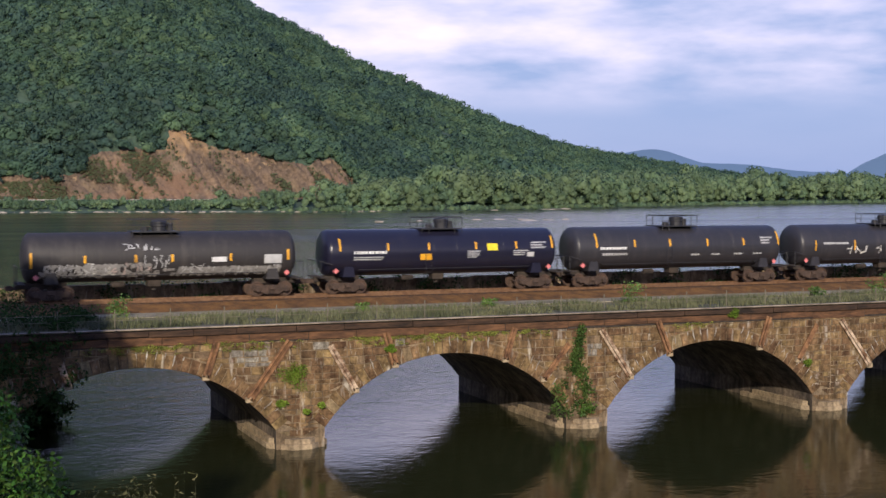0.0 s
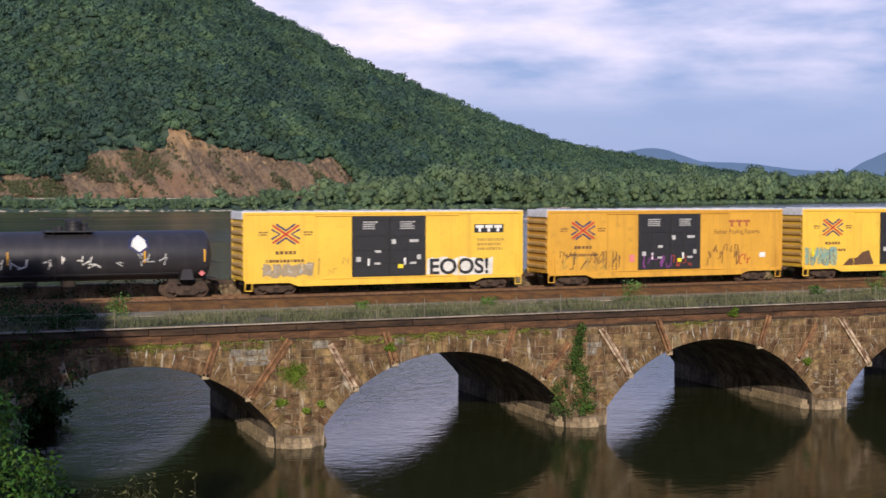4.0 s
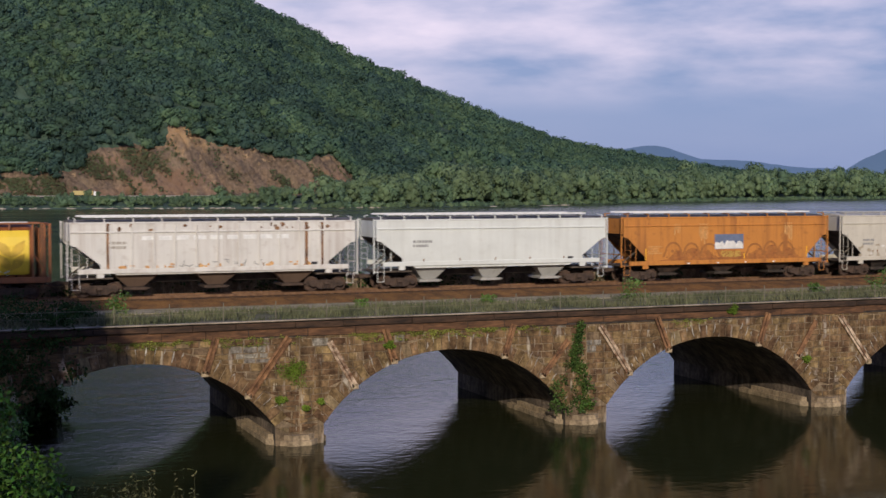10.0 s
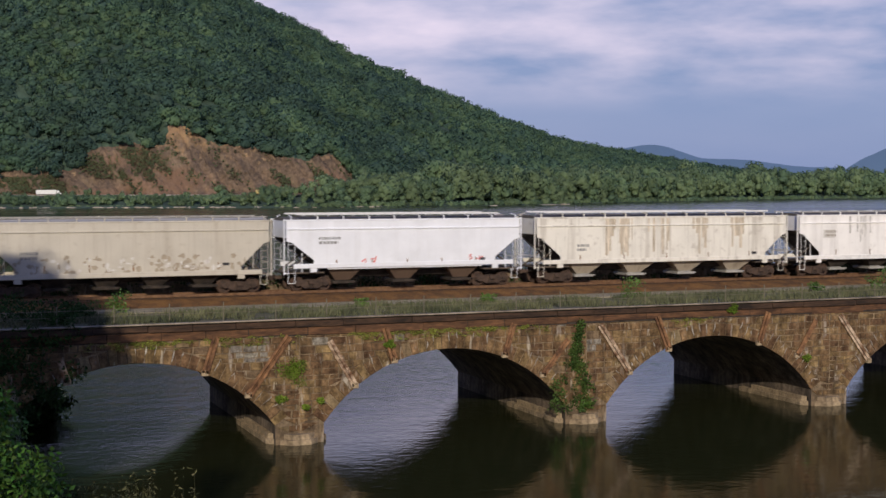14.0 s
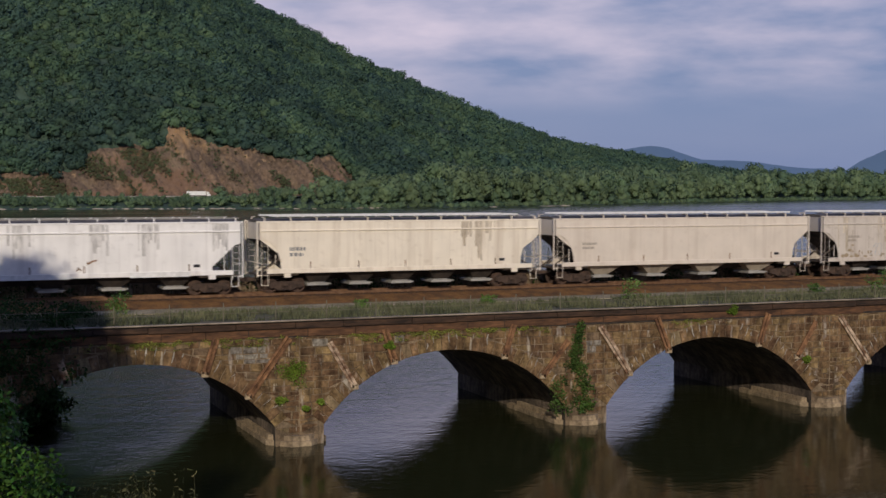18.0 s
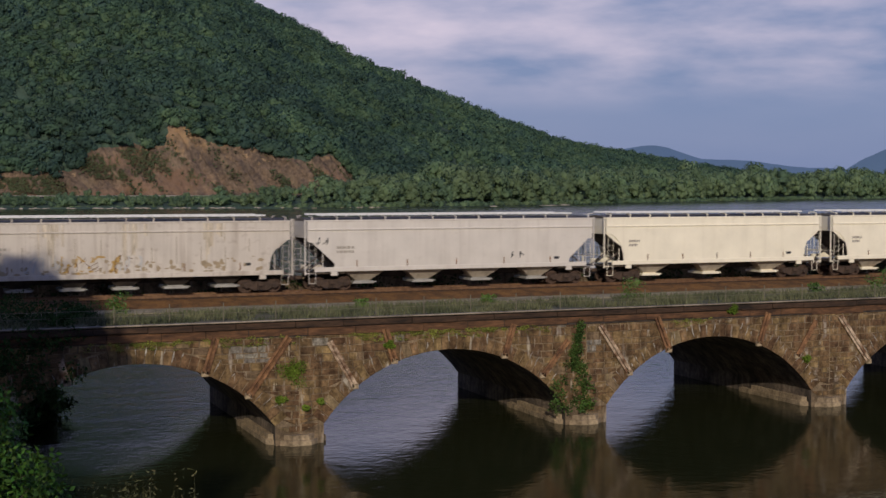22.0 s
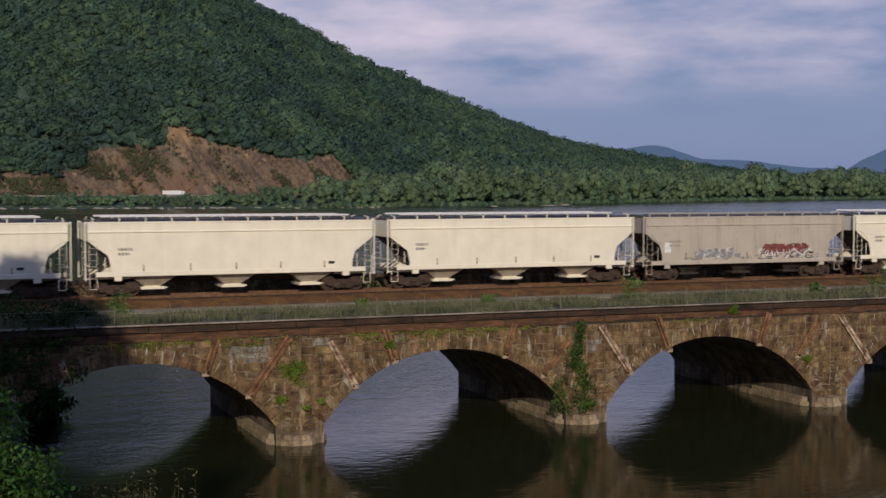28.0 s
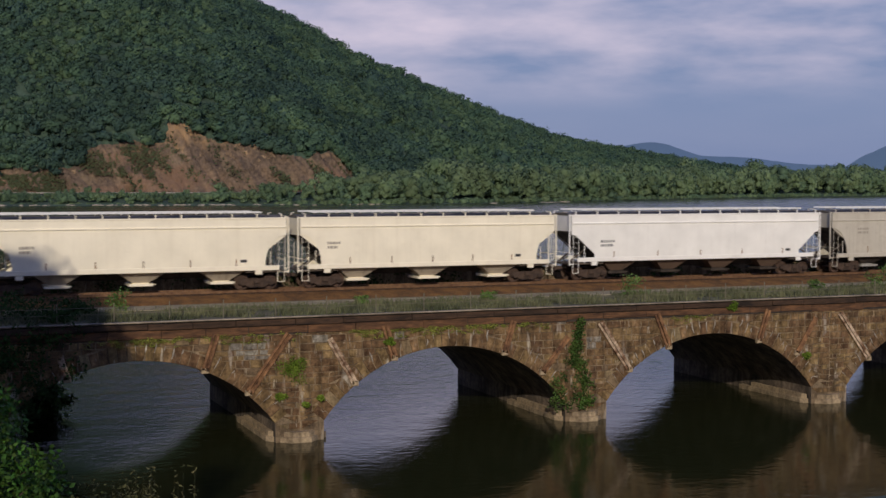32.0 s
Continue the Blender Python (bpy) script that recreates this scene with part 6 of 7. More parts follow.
def orange_tags(car, L, yf):
    humps(car, 2.6, 1.46, 12.6, 0.5, M_BRR2, yf, 61, 5, 0.005)
    humps(car, 3.3, 1.46, 4.4, 1.15, M_BRR3, yf, 62, 3, 0.008)
    humps(car, 9.7, 1.46, 5.0, 1.25, M_BRR3, yf, 63, 3, 0.008)
    decal(car, "painted_panel", 7.3, 9.7, 2.2, 3.25, M_BLUEG, yf, 0.014, "blue and white painted patch")
    rnd = random.Random(64)
    edge = [(7.32 + 2.36 * i / 12, 2.22 + 0.42 * rnd.uniform(0.6, 1.5)) for i in range(13)]
    me = bpy.data.meshes.new("white_blot")
    me.from_pydata([(p, yf(q) - 0.02, q) for p, q in edge] + [(p, yf(2.22) - 0.02, 2.22) for p, q in edge], [], [(i, 13 + i, 14 + i, i + 1) for i in range(12)])
    me.materials.append(M_WHG)
    part("white_blot", me, None, car)
    arches(car, 3.2, 1.7, 4.4, 1.05, M_BRR, yf, 53, 3, 0.14)
    arches(car, 10.0, 1.7, 4.0, 1.2, M_BRR, yf, 54, 3, 0.14)
    scrawl(car, 7.9, 1.6, 1.6, 0.5, M_BRR, yf, 59, 3, 0.07, M_OCHB)
    smudges(car, 3.2, 1.5, 11, 0.7, M_BRR, yf, 55, 60)
    bars(car, 1.95, 1.95, 1.1, 0.6, 4, M_PALEO, yf)
    for x in (5.1, 7.5, 9.8, 12.2):
        decal(car, "hook_plate", x, x + 0.16, 1.2, 1.3, M_WHITE, flat(-1.645), 0.004)
    # pale weathered runs down from the roof edge
    for x, w, z0 in ((6.0, 0.55, 2.5), (6.45, 0.3, 2.9), (4.0, 0.5, 3.2), (13.2, 0.7, 2.6)):
        for i in range(4):
            decal(car, "pale_run", x + w * i / 4 + 0.02, x + w * (i + 0.8) / 4, z0 + rnd.uniform(0, 0.7), 4.0, M_PALEO, yf, 0.004)


M_BRR2 = surface("brown_oversprayed_rust", (0.2, 0.07, 0.02), (0.36, 0.13, 0.03), 1.4, 0.7, fine=5)
M_BRR3 = surface("russet_spray_paint", (0.26, 0.09, 0.024), (0.45, 0.17, 0.035), 1.2, 0.7, fine=5)
M_PALEO = surface("chalky_orange_paint", (0.5, 0.24, 0.07), (0.62, 0.36, 0.14), 1.5, 0.65, fine=5)


def tan_tags(car, L, yf):
    smudges(car, 1.2, 1.5, 14, 0.9, M_TAND, yf, 56, 70)
    smudges(car, 2.2, 1.6, 12, 0.7, M_GREYB, yf, 57, 40)
    smudges(car, 9, 1.6, 4, 0.8, M_TAND, yf, 58, 25)


def white_tags(car, L, yf):
    scrawl(car, 4.6, 1.65, 1.2, 0.5, M_PINK, yf, 57, 2, 0.09)
    scrawl(car, 12.3, 1.75, 1.0, 0.4, M_PINK, yf, 58, 2, 0.09)


def grime_runs(centres, seed, mat=None, deep=2.0):
    """Groups of dark runs below the roof edge, at shares of the car's length."""
    def put(car, L, yf):
        rnd = random.Random(seed)
        for c in centres:
            for _ in range(9):
                x, w = L * c + rnd.gauss(0, 0.4), rnd.uniform(0.05, 0.26)
                decal(car, "run_streak", x - w / 2, x + w / 2, 3.75 - rnd.random() ** 1.6 * deep, 3.84, mat or M_RUNS, yf, 0.003 + 0.003 * rnd.random())
                decal(car, "run_streak", x - w / 2, x + w / 2, 3.94, 4.36, mat or M_RUNS, yf, 0.003 + 0.003 * rnd.random())
    return put


M_RUNS = surface("grey_brown_run", (0.42, 0.35, 0.26), (0.7, 0.62, 0.5), 1.2, 0.7, stretch=(3, 1, 0.4), fine=4)
M_RUNG = surface("soft_grey_smudge", (0.48, 0.46, 0.44), (0.74, 0.72, 0.69), 0.9, 0.7, stretch=(2, 1, 0.6), fine=3)


def faint_a(car, L, yf):
    decal(car, "notice", 2.1, 3.1, 2.8, 3.4, M_GREYB, yf)
    scrawl(car, 9.0, 1.65, 1.1, 0.6, M_RUST, yf, 59, 2, 0.08)
    for x, w in ((3.0, 5.6), (12.0, 3.6)):
        decal(car, "primer_patch", x, x + w, 1.2, 1.5, M_WHITE, flat(-1.645), 0.004)


def tag_l(car, L, yf):
    scrawl(car, 4.0, 1.55, 2.4, 0.9, M_GREYW, yf, 60, 5, 0.07)
    scrawl(car, 6.2, 1.5, 3.4, 1.0, M_OCHB, yf, 61, 4, 0.11)
    scrawl(car, 6.4, 1.55, 3.0, 0.85, M_BRG, yf, 69, 4, 0.04, lift=0.006)
    scrawl(car, 9.4, 1.55, 1.5, 0.95, M_GREYW, yf, 67, 3, 0.09)
    scrawl(car, 9.2, 2.2, 1.2, 0.35, M_BRG, yf, 72, 3, 0.05)
    smudges(car, 1.4, 1.45, L - 3, 0.9, M_SMEAR, yf, 73, 90)
    smudges(car, 6.0, 1.45, 3.6, 0.6, M_OCHB, yf, 74, 10)
    seams(car, L, yf, 11, 70)


def tag_m(car, L, yf):
    scrawl(car, 14.0, 1.85, 0.9, 0.5, M_BLACK, yf, 62, 3, 0.07)
    scrawl(car, 0.6, 2.9, 1.0, 0.5, M_BLACK, yf, 63, 3, 0.06)


def seams(car, L, yf, n, seed):
    """Dark run-down lines below the panel joints."""
    rnd = random.Random(seed)
    for i in range(n):
        x = 2.6 + (L - 5.2) * i / (n - 1)
        z = rnd.uniform(1.7, 2.6)
        decal(car, "run_streak", x - 0.02, x + 0.02, z, rnd.uniform(z + 0.8, 3.8), M_TAND, yf, 0.004)


M_MAROON = plain("maroon_spray_paint", (0.22, 0.055, 0.05))


def tag_t(car, L, yf):
    scrawl(car, 4.0, 1.5, 3.2, 0.75, M_GREYW, yf, 64, 5, 0.08, M_GRIMEP)
    scrawl(car, 4.1, 1.55, 3.0, 0.7, M_WHG, yf, 78, 5, 0.06, lift=0.008)
    scrawl(car, 9.3, 1.42, 4.6, 0.7, M_WHG, yf, 65, 7, 0.12)
    scrawl(car, 9.6, 1.75, 4.0, 0.75, M_BLACK, yf, 68, 6, 0.07, M_MAROON, lift=0.006)
    scrawl(car, 9.5, 1.45, 4.2, 0.65, M_WHG, yf, 66, 7, 0.07, lift=0.014)
    scrawl(car, 9.4, 1.42, 4.4, 0.4, M_BLACK, yf, 79, 7, 0.06, lift=0.018)
    smudges(car, 3.0, 1.4, L - 5, 0.35, M_GRIMEP, yf, 77, 60)
    seams(car, L, yf, 8, 71)
    decal(car, "primer_patch", 1.5, 2.0, 2.0, 2.7, M_WHITE, yf)


M_BRR = plain("dark_rust_spray_paint", (0.33, 0.125, 0.03))
M_TAND = plain("grey_brown_grime", (0.37, 0.31, 0.23))
M_BLUEG = plain("faded_blue_spray_paint", (0.14, 0.17, 0.26))

CARS = []
CARS.append((6.75, tank_car(6.75, 16.5, M_TANKD, "dusty black tank car with grey-white graffiti along its side", tank_a, 0.47)))
CARS.append((24.95, tank_car(24.95, 16.40, M_TANKB, "glossy blue-black tank car with yellow and orange placards", tank_b, 0.49)))
CARS.append((42.45, tank_car(42.45, 17.00, M_TANK, "matt black tank car with amber reflector strips", tank_c, 0.5)))
CARS.append((60.75, tank_car(60.75, 17.00, M_TANK, "black tank car with white graffiti and a leaf emblem", tank_d, 0.5)))
CARS.append((79.5, boxcar(79.5, 18.9, M_YEL, "bright yellow boxcar with black doors and sprayed white lettering", box_a)))
CARS.append((100.2, boxcar(100.2, 18.85, M_YELD, "faded amber boxcar with black plug doors and graffiti", box_b)))
CARS.append((120.8, boxcar(120.8, 18.9, M_YEL, "yellow boxcar with teal and red graffiti beside black doors", box_c)))
CARS.append((141.7, round_hopper(141.7, 16.2, M_BROWN, "red-brown round-bodied covered hopper with a yellow wheat panel", wheat)))
CARS.append((158.9, covered_hopper(158.9, 17.5, M_GREYB, "light grey ribbed covered hopper with rust stripes", 3, False, 1.7, True, 11, M_TRUCK, M_BRCH, M_GREYB, 0, with_tag(mark(), ribbed))))
CARS.append((177.8, covered_hopper(177.8, 16.5, M_PGREY, "pale grey-green covered hopper with three grey chutes", 3, False, 1.75, True, 0, M_GALV, M_GREYCH, M_PGREY, 0, mark(2.5, 2.7, 1.3, M_GREYL))))
CARS.append((195.7, covered_hopper(195.7, 16.9, M_ORANGE, "rusty orange covered hopper with sprayed arches of graffiti", 3, False, 1.42, True, 0, M_UNDER, M_TRUCK, M_ORANGE, 6, orange_tags)))
CARS.append((214.0, covered_hopper(214.0, 16.6, M_TAN, "dull tan covered hopper stained along the bottom", 4, False, 1.42, False, 0, M_UNDER, M_UNDER, M_TAN, 0, with_tag(mark(1.9, 2.3, 1.0, M_GREYL), tan_tags), roofmat=M_TAN)))
CARS.append((231.7, covered_hopper(231.7, 15.9, M_WHT, "clean white covered hopper with small pink marks", 3, False, 1.7, True, 0, M_UNDER, M_BRCH, M_WHT, 0, with_tag(mark(2.1, 2.95, 1.4, M_GREYL), white_tags))))
CARS.append((248.9, covered_hopper(248.9, 19.9, M_STAIN, "white covered hopper with dark run-down streaks", 4, False, 1.6, True, 0, M_GALV, M_CHUTE, M_STAIN, 0, with_tag(mark(3.0, 2.2, 0.9, M_GREYL), grime_runs((0.28, 0.34, 0.49, 0.64, 0.8), 91)))))
CARS.append((270.0, covered_hopper(270.0, 18.7, M_SMUDGED, "white covered hopper with grey smudges and patched sill", 4, False, 1.5, False, 0, M_GALV, M_UNDER, M_SMUDGED, 0, with_tag(with_tag(mark(), faint_a), grime_runs((0.3, 0.56, 0.7, 0.93), 92, M_RUNG, 1.3)))))
CARS.append((289.9, covered_hopper(289.9, 19.0, M_CREAM2, "soiled cream covered hopper with black reporting marks", 5, True, 1.5, True, 0, M_GALV, M_UNDER, M_CREAM2, 0, with_tag(mark(1.9, 2.3, 1.0, M_GREYL, 2, 0.7), grime_runs((0.72, 0.78), 93)))))
CARS.append((310.2, covered_hopper(310.2, 20.4, M_DUSTY, "dusty beige covered hopper with four chutes", 4, True, 1.5, True, 0, M_GALV, M_CHUTE, M_DUSTY, 0, mark(2.0, 2.4, 1.1, M_FAINT))))
CARS.append((332.0, covered_hopper(332.0, 20.0, M_PINKG, "pinkish grey covered hopper with faded graffiti", 5, True, 1.4, True, 0, M_GALV, M_UNDER, M_PINKG, 0, with_tag(with_tag(mark(2.2, 2.6, 1.0), tag_l), grime_runs((0.1, 0.3, 0.52, 0.75), 94)))))
CARS.append((353.1, covered_hopper(353.1, 20.0, M_CREAMG := paint("greyish_white_paint", (0.68, 0.63, 0.57), (0.3, 0.24, 0.2), 0.22, 0.5), "greyish white covered hopper with four grey chutes", 4, False, 1.5, True, 0, M_GALV, M_CHUTE, M_CREAMG, 0, with_tag(mark(1.9, 2.4, 1.2), tag_m))))
first = covered_hopper(374.2, 17.6, M_CREAM, "clean cream covered hopper with rounded end openings", 3, True, 1.5, True, 0, M_CREAM, M_CHUTE, M_CREAM, 0, mark(1.75, 2.5, 0.85, M_FAINT))
CARS.append((374.2, first))
for s in (393.0, 411.8, 430.5, 449.3, 485.8, 504.3):
    CARS.append((s, copy_thing(first, pose(s, TRACK, RAIL))))
CARS.append((468.0, covered_hopper(468.0, 16.5, M_MAUVE, "taupe covered hopper with red and white graffiti", 3, True, 1.4, False, 0, M_UNDER, M_UNDER, M_MAUVE, 0, with_tag(mark(1.9, 2.4, 1.0), tag_t))))
CARS.append((523.2, covered_hopper(523.2, 20.2, M_WARMW, "bright white covered hopper with dark chutes", 4, False, 1.55, True, 0, M_UNDER, M_BRCH, M_WARMW, 0, mark(2.2, 2.3, 1.1, M_GREYL))))
CARS.append((544.6, covered_hopper(544.6, 17.6, M_TAN, "tan covered hopper at the end of view", 3, True, 1.42, True, 0, M_GALV, M_UNDER, M_TAN, 0, mark())))


# ---- far bank: road, barrier, vehicles, river rocks ----
ROAD_D, ROAD_Z = 49.5, 8.0


def road_at(x):
    return Vector((x, shore(x) + ROAD_D, ROAD_Z))


def build_road():
    s = Shape()
    xs = list(range(-240, 1500, 20))
    for x in xs:
        p = road_at(x)
        for o, z in ((-5, -0.6), (-4.6, 0), (4.6, 0), (5, -0.6)):
            s.v.append((x, p.y + o, p.z + z))
    for i in range(len(xs) - 1):
        a = 4 * i
        s.f += [(a + j, a + j + 1, a + j + 5, a + j + 4) for j in range(3)]
    tagged(new("road", s.mesh("road", M_ROAD)), "asphalt riverside highway below the rock face", "road", kind="structure")
    wall = thing("roadside_barrier", "pale concrete barrier along the riverside highway", "barrier")
    seg = Shape().prism([(-9.6, 0), (9.6, 0), (9.6, 0.85), (-9.6, 0.85)], -0.15, 0.15).mesh("barrier_panel", M_PALEB)
    for x in range(20, 420, 20):
        p, q = road_at(x - 1), road_at(x + 1)
        part("barrier_panel", seg, None, wall, at=pose(x, road_at(x).y - 4.75, ROAD_Z - 0.1, 0, 0, math.degrees(math.atan2(q.y - p.y, q.x - p.x))))


M_PALEB = plain("pale_barrier_concrete", (0.3, 0.28, 0.25), 0.8)
build_road()


def highway_truck(body, label):
    t = thing("semi_truck", label, "truck")
    part("trailer", Shape().cbox(-8.2, 5.2, -1.27, 1.27, 1.15, 4.0, 0.06), body, t)
    cab = part("cab", Shape().prism([(5.6, 0.7), (8.4, 0.7), (8.4, 1.9), (7.6, 2.1), (7.2, 3.2), (6.6, 3.7), (5.6, 3.7)], -1.2, 1.2), M_WHITE, t)
    part("windscreen", Shape().prism([(7.58, 2.15), (7.66, 2.15), (7.26, 3.15), (7.18, 3.15)], -1.05, 1.05), M_BLACK, cab)
    part("chassis", Shape().cbox(-7.8, 8.0, -0.5, 0.5, 0.6, 1.1, 0.03), M_UNDER, t)
    tyre = Shape().lathe([(-0.3, 0.35), (-0.28, 0.5), (0.0, 0.5), (0.02, 0.3)], "y", 14).mesh("tyre", M_BLACK)
    for x in (-6.8, -5.6, 4.4, 5.5, 7.5):
        for y in (-1.0, 1.25):
            part("tyre", tyre, None, t, at=(x, y, 0.5))
    return t


M_DULLY = plain("dull_yellow_tarpaulin", (0.5, 0.4, 0.16), 0.7)
VEHICLES = [
    (highway_truck(M_DULLY, "semi-trailer truck with a yellow trailer and white cab"), ((0, -177), (9, 93), (13, 215), (18, 383), (23, 553), (32, 793))),
    (highway_truck(M_WHITE, "white semi-trailer truck driving on the highway"), ((0, -235), (14, 99), (16.5, 161), (19, 223), (25, 373), (32, 548))),
    (highway_truck(M_CREAMP, "pale grey semi-trailer truck driving on the highway"), ((0, -230), (22, 14), (25.5, 112), (28, 182), (32, 294))),
]


def boulder(seed, sub=2):
    v, f = lumpy(seed, sub, 0.6, 0.4)
    return mass("river_rock", [tuple(p) for p in v.tolist()], [tuple(p) for p in f.tolist()], M_PALER)


M_PALER = plain("pale_river_rock", (0.46, 0.4, 0.33), 0.9)
rocks = random.Random(9)
for x, y, w in ((281, 621, 4.2), (268, 618, 2.2), (289, 612, 2.4), (283, 590, 5.5), (296, 596, 3.0), (310, 604, 2.0), (231, 602, 2.4), (205, 585, 1.8), (479, 960, 9.0), (500, 975, 4.0), (415, 925, 3.0)):
    r = new("river_rock", boulder(rocks.randrange(50)))
    r.matrix_basis = pose(x, y, 0.0, 0, 0, rocks.uniform(0, 180)) @ Matrix.Diagonal((w, w * 0.5, rocks.uniform(0.6, 1.1), 1))
    tagged(r, "flat pale rock standing out of the river", "rock", group="rocks in the river")
shore_rocks = []
for _ in range(150):
    x = rocks.choice((rocks.uniform(60, 320), 62 + 23 * rocks.randrange(8) + rocks.gauss(0, 3.5)))
    shore_rocks.append((x, shore(x) + rocks.uniform(-1.5, 1.5), rocks.uniform(0.1, 0.5), rocks.uniform(0.8, 3.0), rocks.uniform(0.4, 0.9), 0))
v_, f_, n_r, k_r = scatter(shore_rocks, [lumpy(i, 2, 0.7, 0.4) for i in range(4)], rocks)
tagged(new("shore_stones", mass_np("shore_stones", v_, f_, M_PALER)), "pale stones strewn along the far waterline", "stones", kind="stuff")


# ---- foliage made of leaves ----
def leaves(spots, per, size, rnd):
    """Leaf blades scattered in clumps (x, y, z, rx, ry, rz): each a folded four-cornered blade."""
    v, f = [], []
    for x, y, z, a, b, c in spots:
        for _ in range(per):
            while True:
                p = Vector((rnd.uniform(-1, 1), rnd.uniform(-1, 1), rnd.uniform(-1, 1)))
                if 0.25 < p.length < 1:
                    break
            o = Vector((x + p.x * a, y + p.y * b, z + p.z * c))
            d = Vector((rnd.gauss(0, 1), rnd.gauss(0, 1), rnd.gauss(-0.2, 0.8))).normalized()
            e = d.cross(Vector((rnd.gauss(0, 1), rnd.gauss(0, 1), rnd.gauss(0, 1)))).normalized()
            s = size * rnd.uniform(0.6, 1.3)
            k = len(v)
            n = d.cross(e)
            v += [tuple(o), tuple(o + d * s * 0.5 + e * s * 0.3 + n * s * 0.08), tuple(o + d * s), tuple(o + d * s * 0.5 - e * s * 0.3 + n * s * 0.08)]
            f += [(k, k + 1, k + 2), (k, k + 2, k + 3)]
    return np.array(v), np.array(f)


def leafy(name, mat, spots, per, size, seed, parent=None, label="", category="", kind="", group=""):
    v, f = leaves(spots, per, size, random.Random(seed))
    ob = new(name, mass_np(name, v, f, mat))
    if parent is not None:
        ob.parent = parent
    return tagged(ob, label, category, group, kind)


def limb(s, a, b, r0, r1, n=7):
    a, b = Vector(a), Vector(b)
    q = (b - a).to_track_quat("Z", "Y").to_matrix()
    k = len(s.v)
    for e, r in ((a, r0), (b, r1)):
        s.v += [tuple(e + q @ Vector((r * math.cos(6.2832 * i / n), r * math.sin(6.2832 * i / n), 0))) for i in range(n)]
    s.f += [(k + i, k + (i + 1) % n, k + n + (i + 1) % n, k + n + i) for i in range(n)]


def tree(x, y, z0, h, r, seed, mat, per, size, label, low=0.35, clumps=40):
    rnd = random.Random(seed)
    t = thing("tree", label, "tree", at=pose(x, y, z0))
    s = Shape()
    pts = [Vector((0, 0, -0.5))]
    for i in range(1, 6):
        pts.append(Vector((rnd.uniform(-0.25, 0.25) * i * 0.4, rnd.uniform(-0.25, 0.25) * i * 0.4, h * 0.17 * i)))
    for i in range(5):
        limb(s, pts[i], pts[i + 1], h * 0.022 * (1 - i * 0.17), h * 0.022 * (1 - (i + 1) * 0.17), 9)
    spots = []
    for i in range(clumps):
        q = low + (1 - low) * (i + 0.5) / clumps
        wide = r * math.sin(math.pi * min(1.0, 0.18 + 0.8 * (q - low) / (1 - low))) * rnd.uniform(0.35, 1.0)
        a = i * 2.4 + rnd.uniform(-0.4, 0.4)
        c = Vector((wide * math.cos(a), wide * math.sin(a), h * q))
        k = r * rnd.uniform(0.2, 0.36)
        spots.append((c.x, c.y, c.z, k, k, k * 0.75))
        j = min(4, int(q * 5.2) - 1)
        limb(s, pts[max(0, j)], c, h * 0.007, h * 0.002, 5)
    part("trunk", s, M_BARK, t)
    leafy("crown", mat, spots, per, size, seed + 1, t)
    return t


# a bush on the near bank and the tall trees whose shade falls on the viaduct
tree(0.7, 28.0, 5.3, 4.9, 2.8, 3, M_BANKLEAF, 330, 0.125, "bright green leafy young tree on the near bank", 0.08, 60)
tree(-1.4, 24.5, 6.0, 4.8, 2.2, 8, M_BANKLEAF, 160, 0.13, "green leafy shrub-like tree on the near bank", 0.1, 40)
tree(-8.6, 30.0, 5.0, 22.4, 5.6, 4, M_DARKLEAF, 300, 0.55, "tall broadleaf tree on the near bank", 0.1, 80)
tree(-14.2, 31.0, 5.0, 23.6, 6.2, 15, M_DARKLEAF, 300, 0.55, "tall broadleaf tree on the near bank", 0.1, 80)
tree(-11.2, 45.0, -0.4, 23.4, 5.4, 5, M_DARKLEAF, 300, 0.5, "tall broadleaf tree at the water's edge", 0.2, 70)
# added out of view, to dapple the bush and darken the near water
tree(-5.6, 9.0, 11.0, 12.0, 3.2, 14, M_DARKLEAF, 60, 0.3, "unseen leafy tree beside the viewpoint, added to shade the bush", 0.2, 34)
tree(-8.0, 40.0, 1.4, 24.4, 6.2, 31, M_DARKLEAF, 260, 0.45, "tall broadleaf tree leaning over the water's edge", 0.1, 90)
tree(-18.0, 37.0, 2.4, 24.0, 6.4, 6, M_DARKLEAF, 180, 0.5, "tall broadleaf tree on the near bank", 0.15, 70)
tree(7.9, 83.6, -0.8, 2.9, 1.7, 9, M_DARKLEAF, 110, 0.22, "dark leafy bush in the shade under the arch", 0.15, 40)

# ivy, moss and bushes on the masonry
rv = random.Random(12)
ivy = []
for i in range(34):
    z = rv.uniform(3.3, 5.9)
    ivy.append((36.85 + rv.gauss(0, 0.16) + 0.12 * (z - 4.5), FACE - 0.12, z, 0.26, 0.14, 0.3))
for i in range(36):
    z = rv.uniform(0.8, 3.6)
    ivy.append((rv.choice((35.6, 35.85, 37.0, 37.35)) + rv.gauss(0, 0.26), FACE - 0.14, z, 0.3, 0.16, 0.32))
leafy("ivy", M_IVY, ivy, 44, 0.14, 21, None, "dark green ivy climbing the bridge pier", "ivy")
leafy("ivy", M_LEAF, [(37.3 + rv.gauss(0, 0.25), FACE - 0.2, rv.uniform(0.9, 1.6), 0.25, 0.15, 0.25) for i in range(10)], 34, 0.14, 22, None, "bright green young ivy at the pier foot", "ivy")
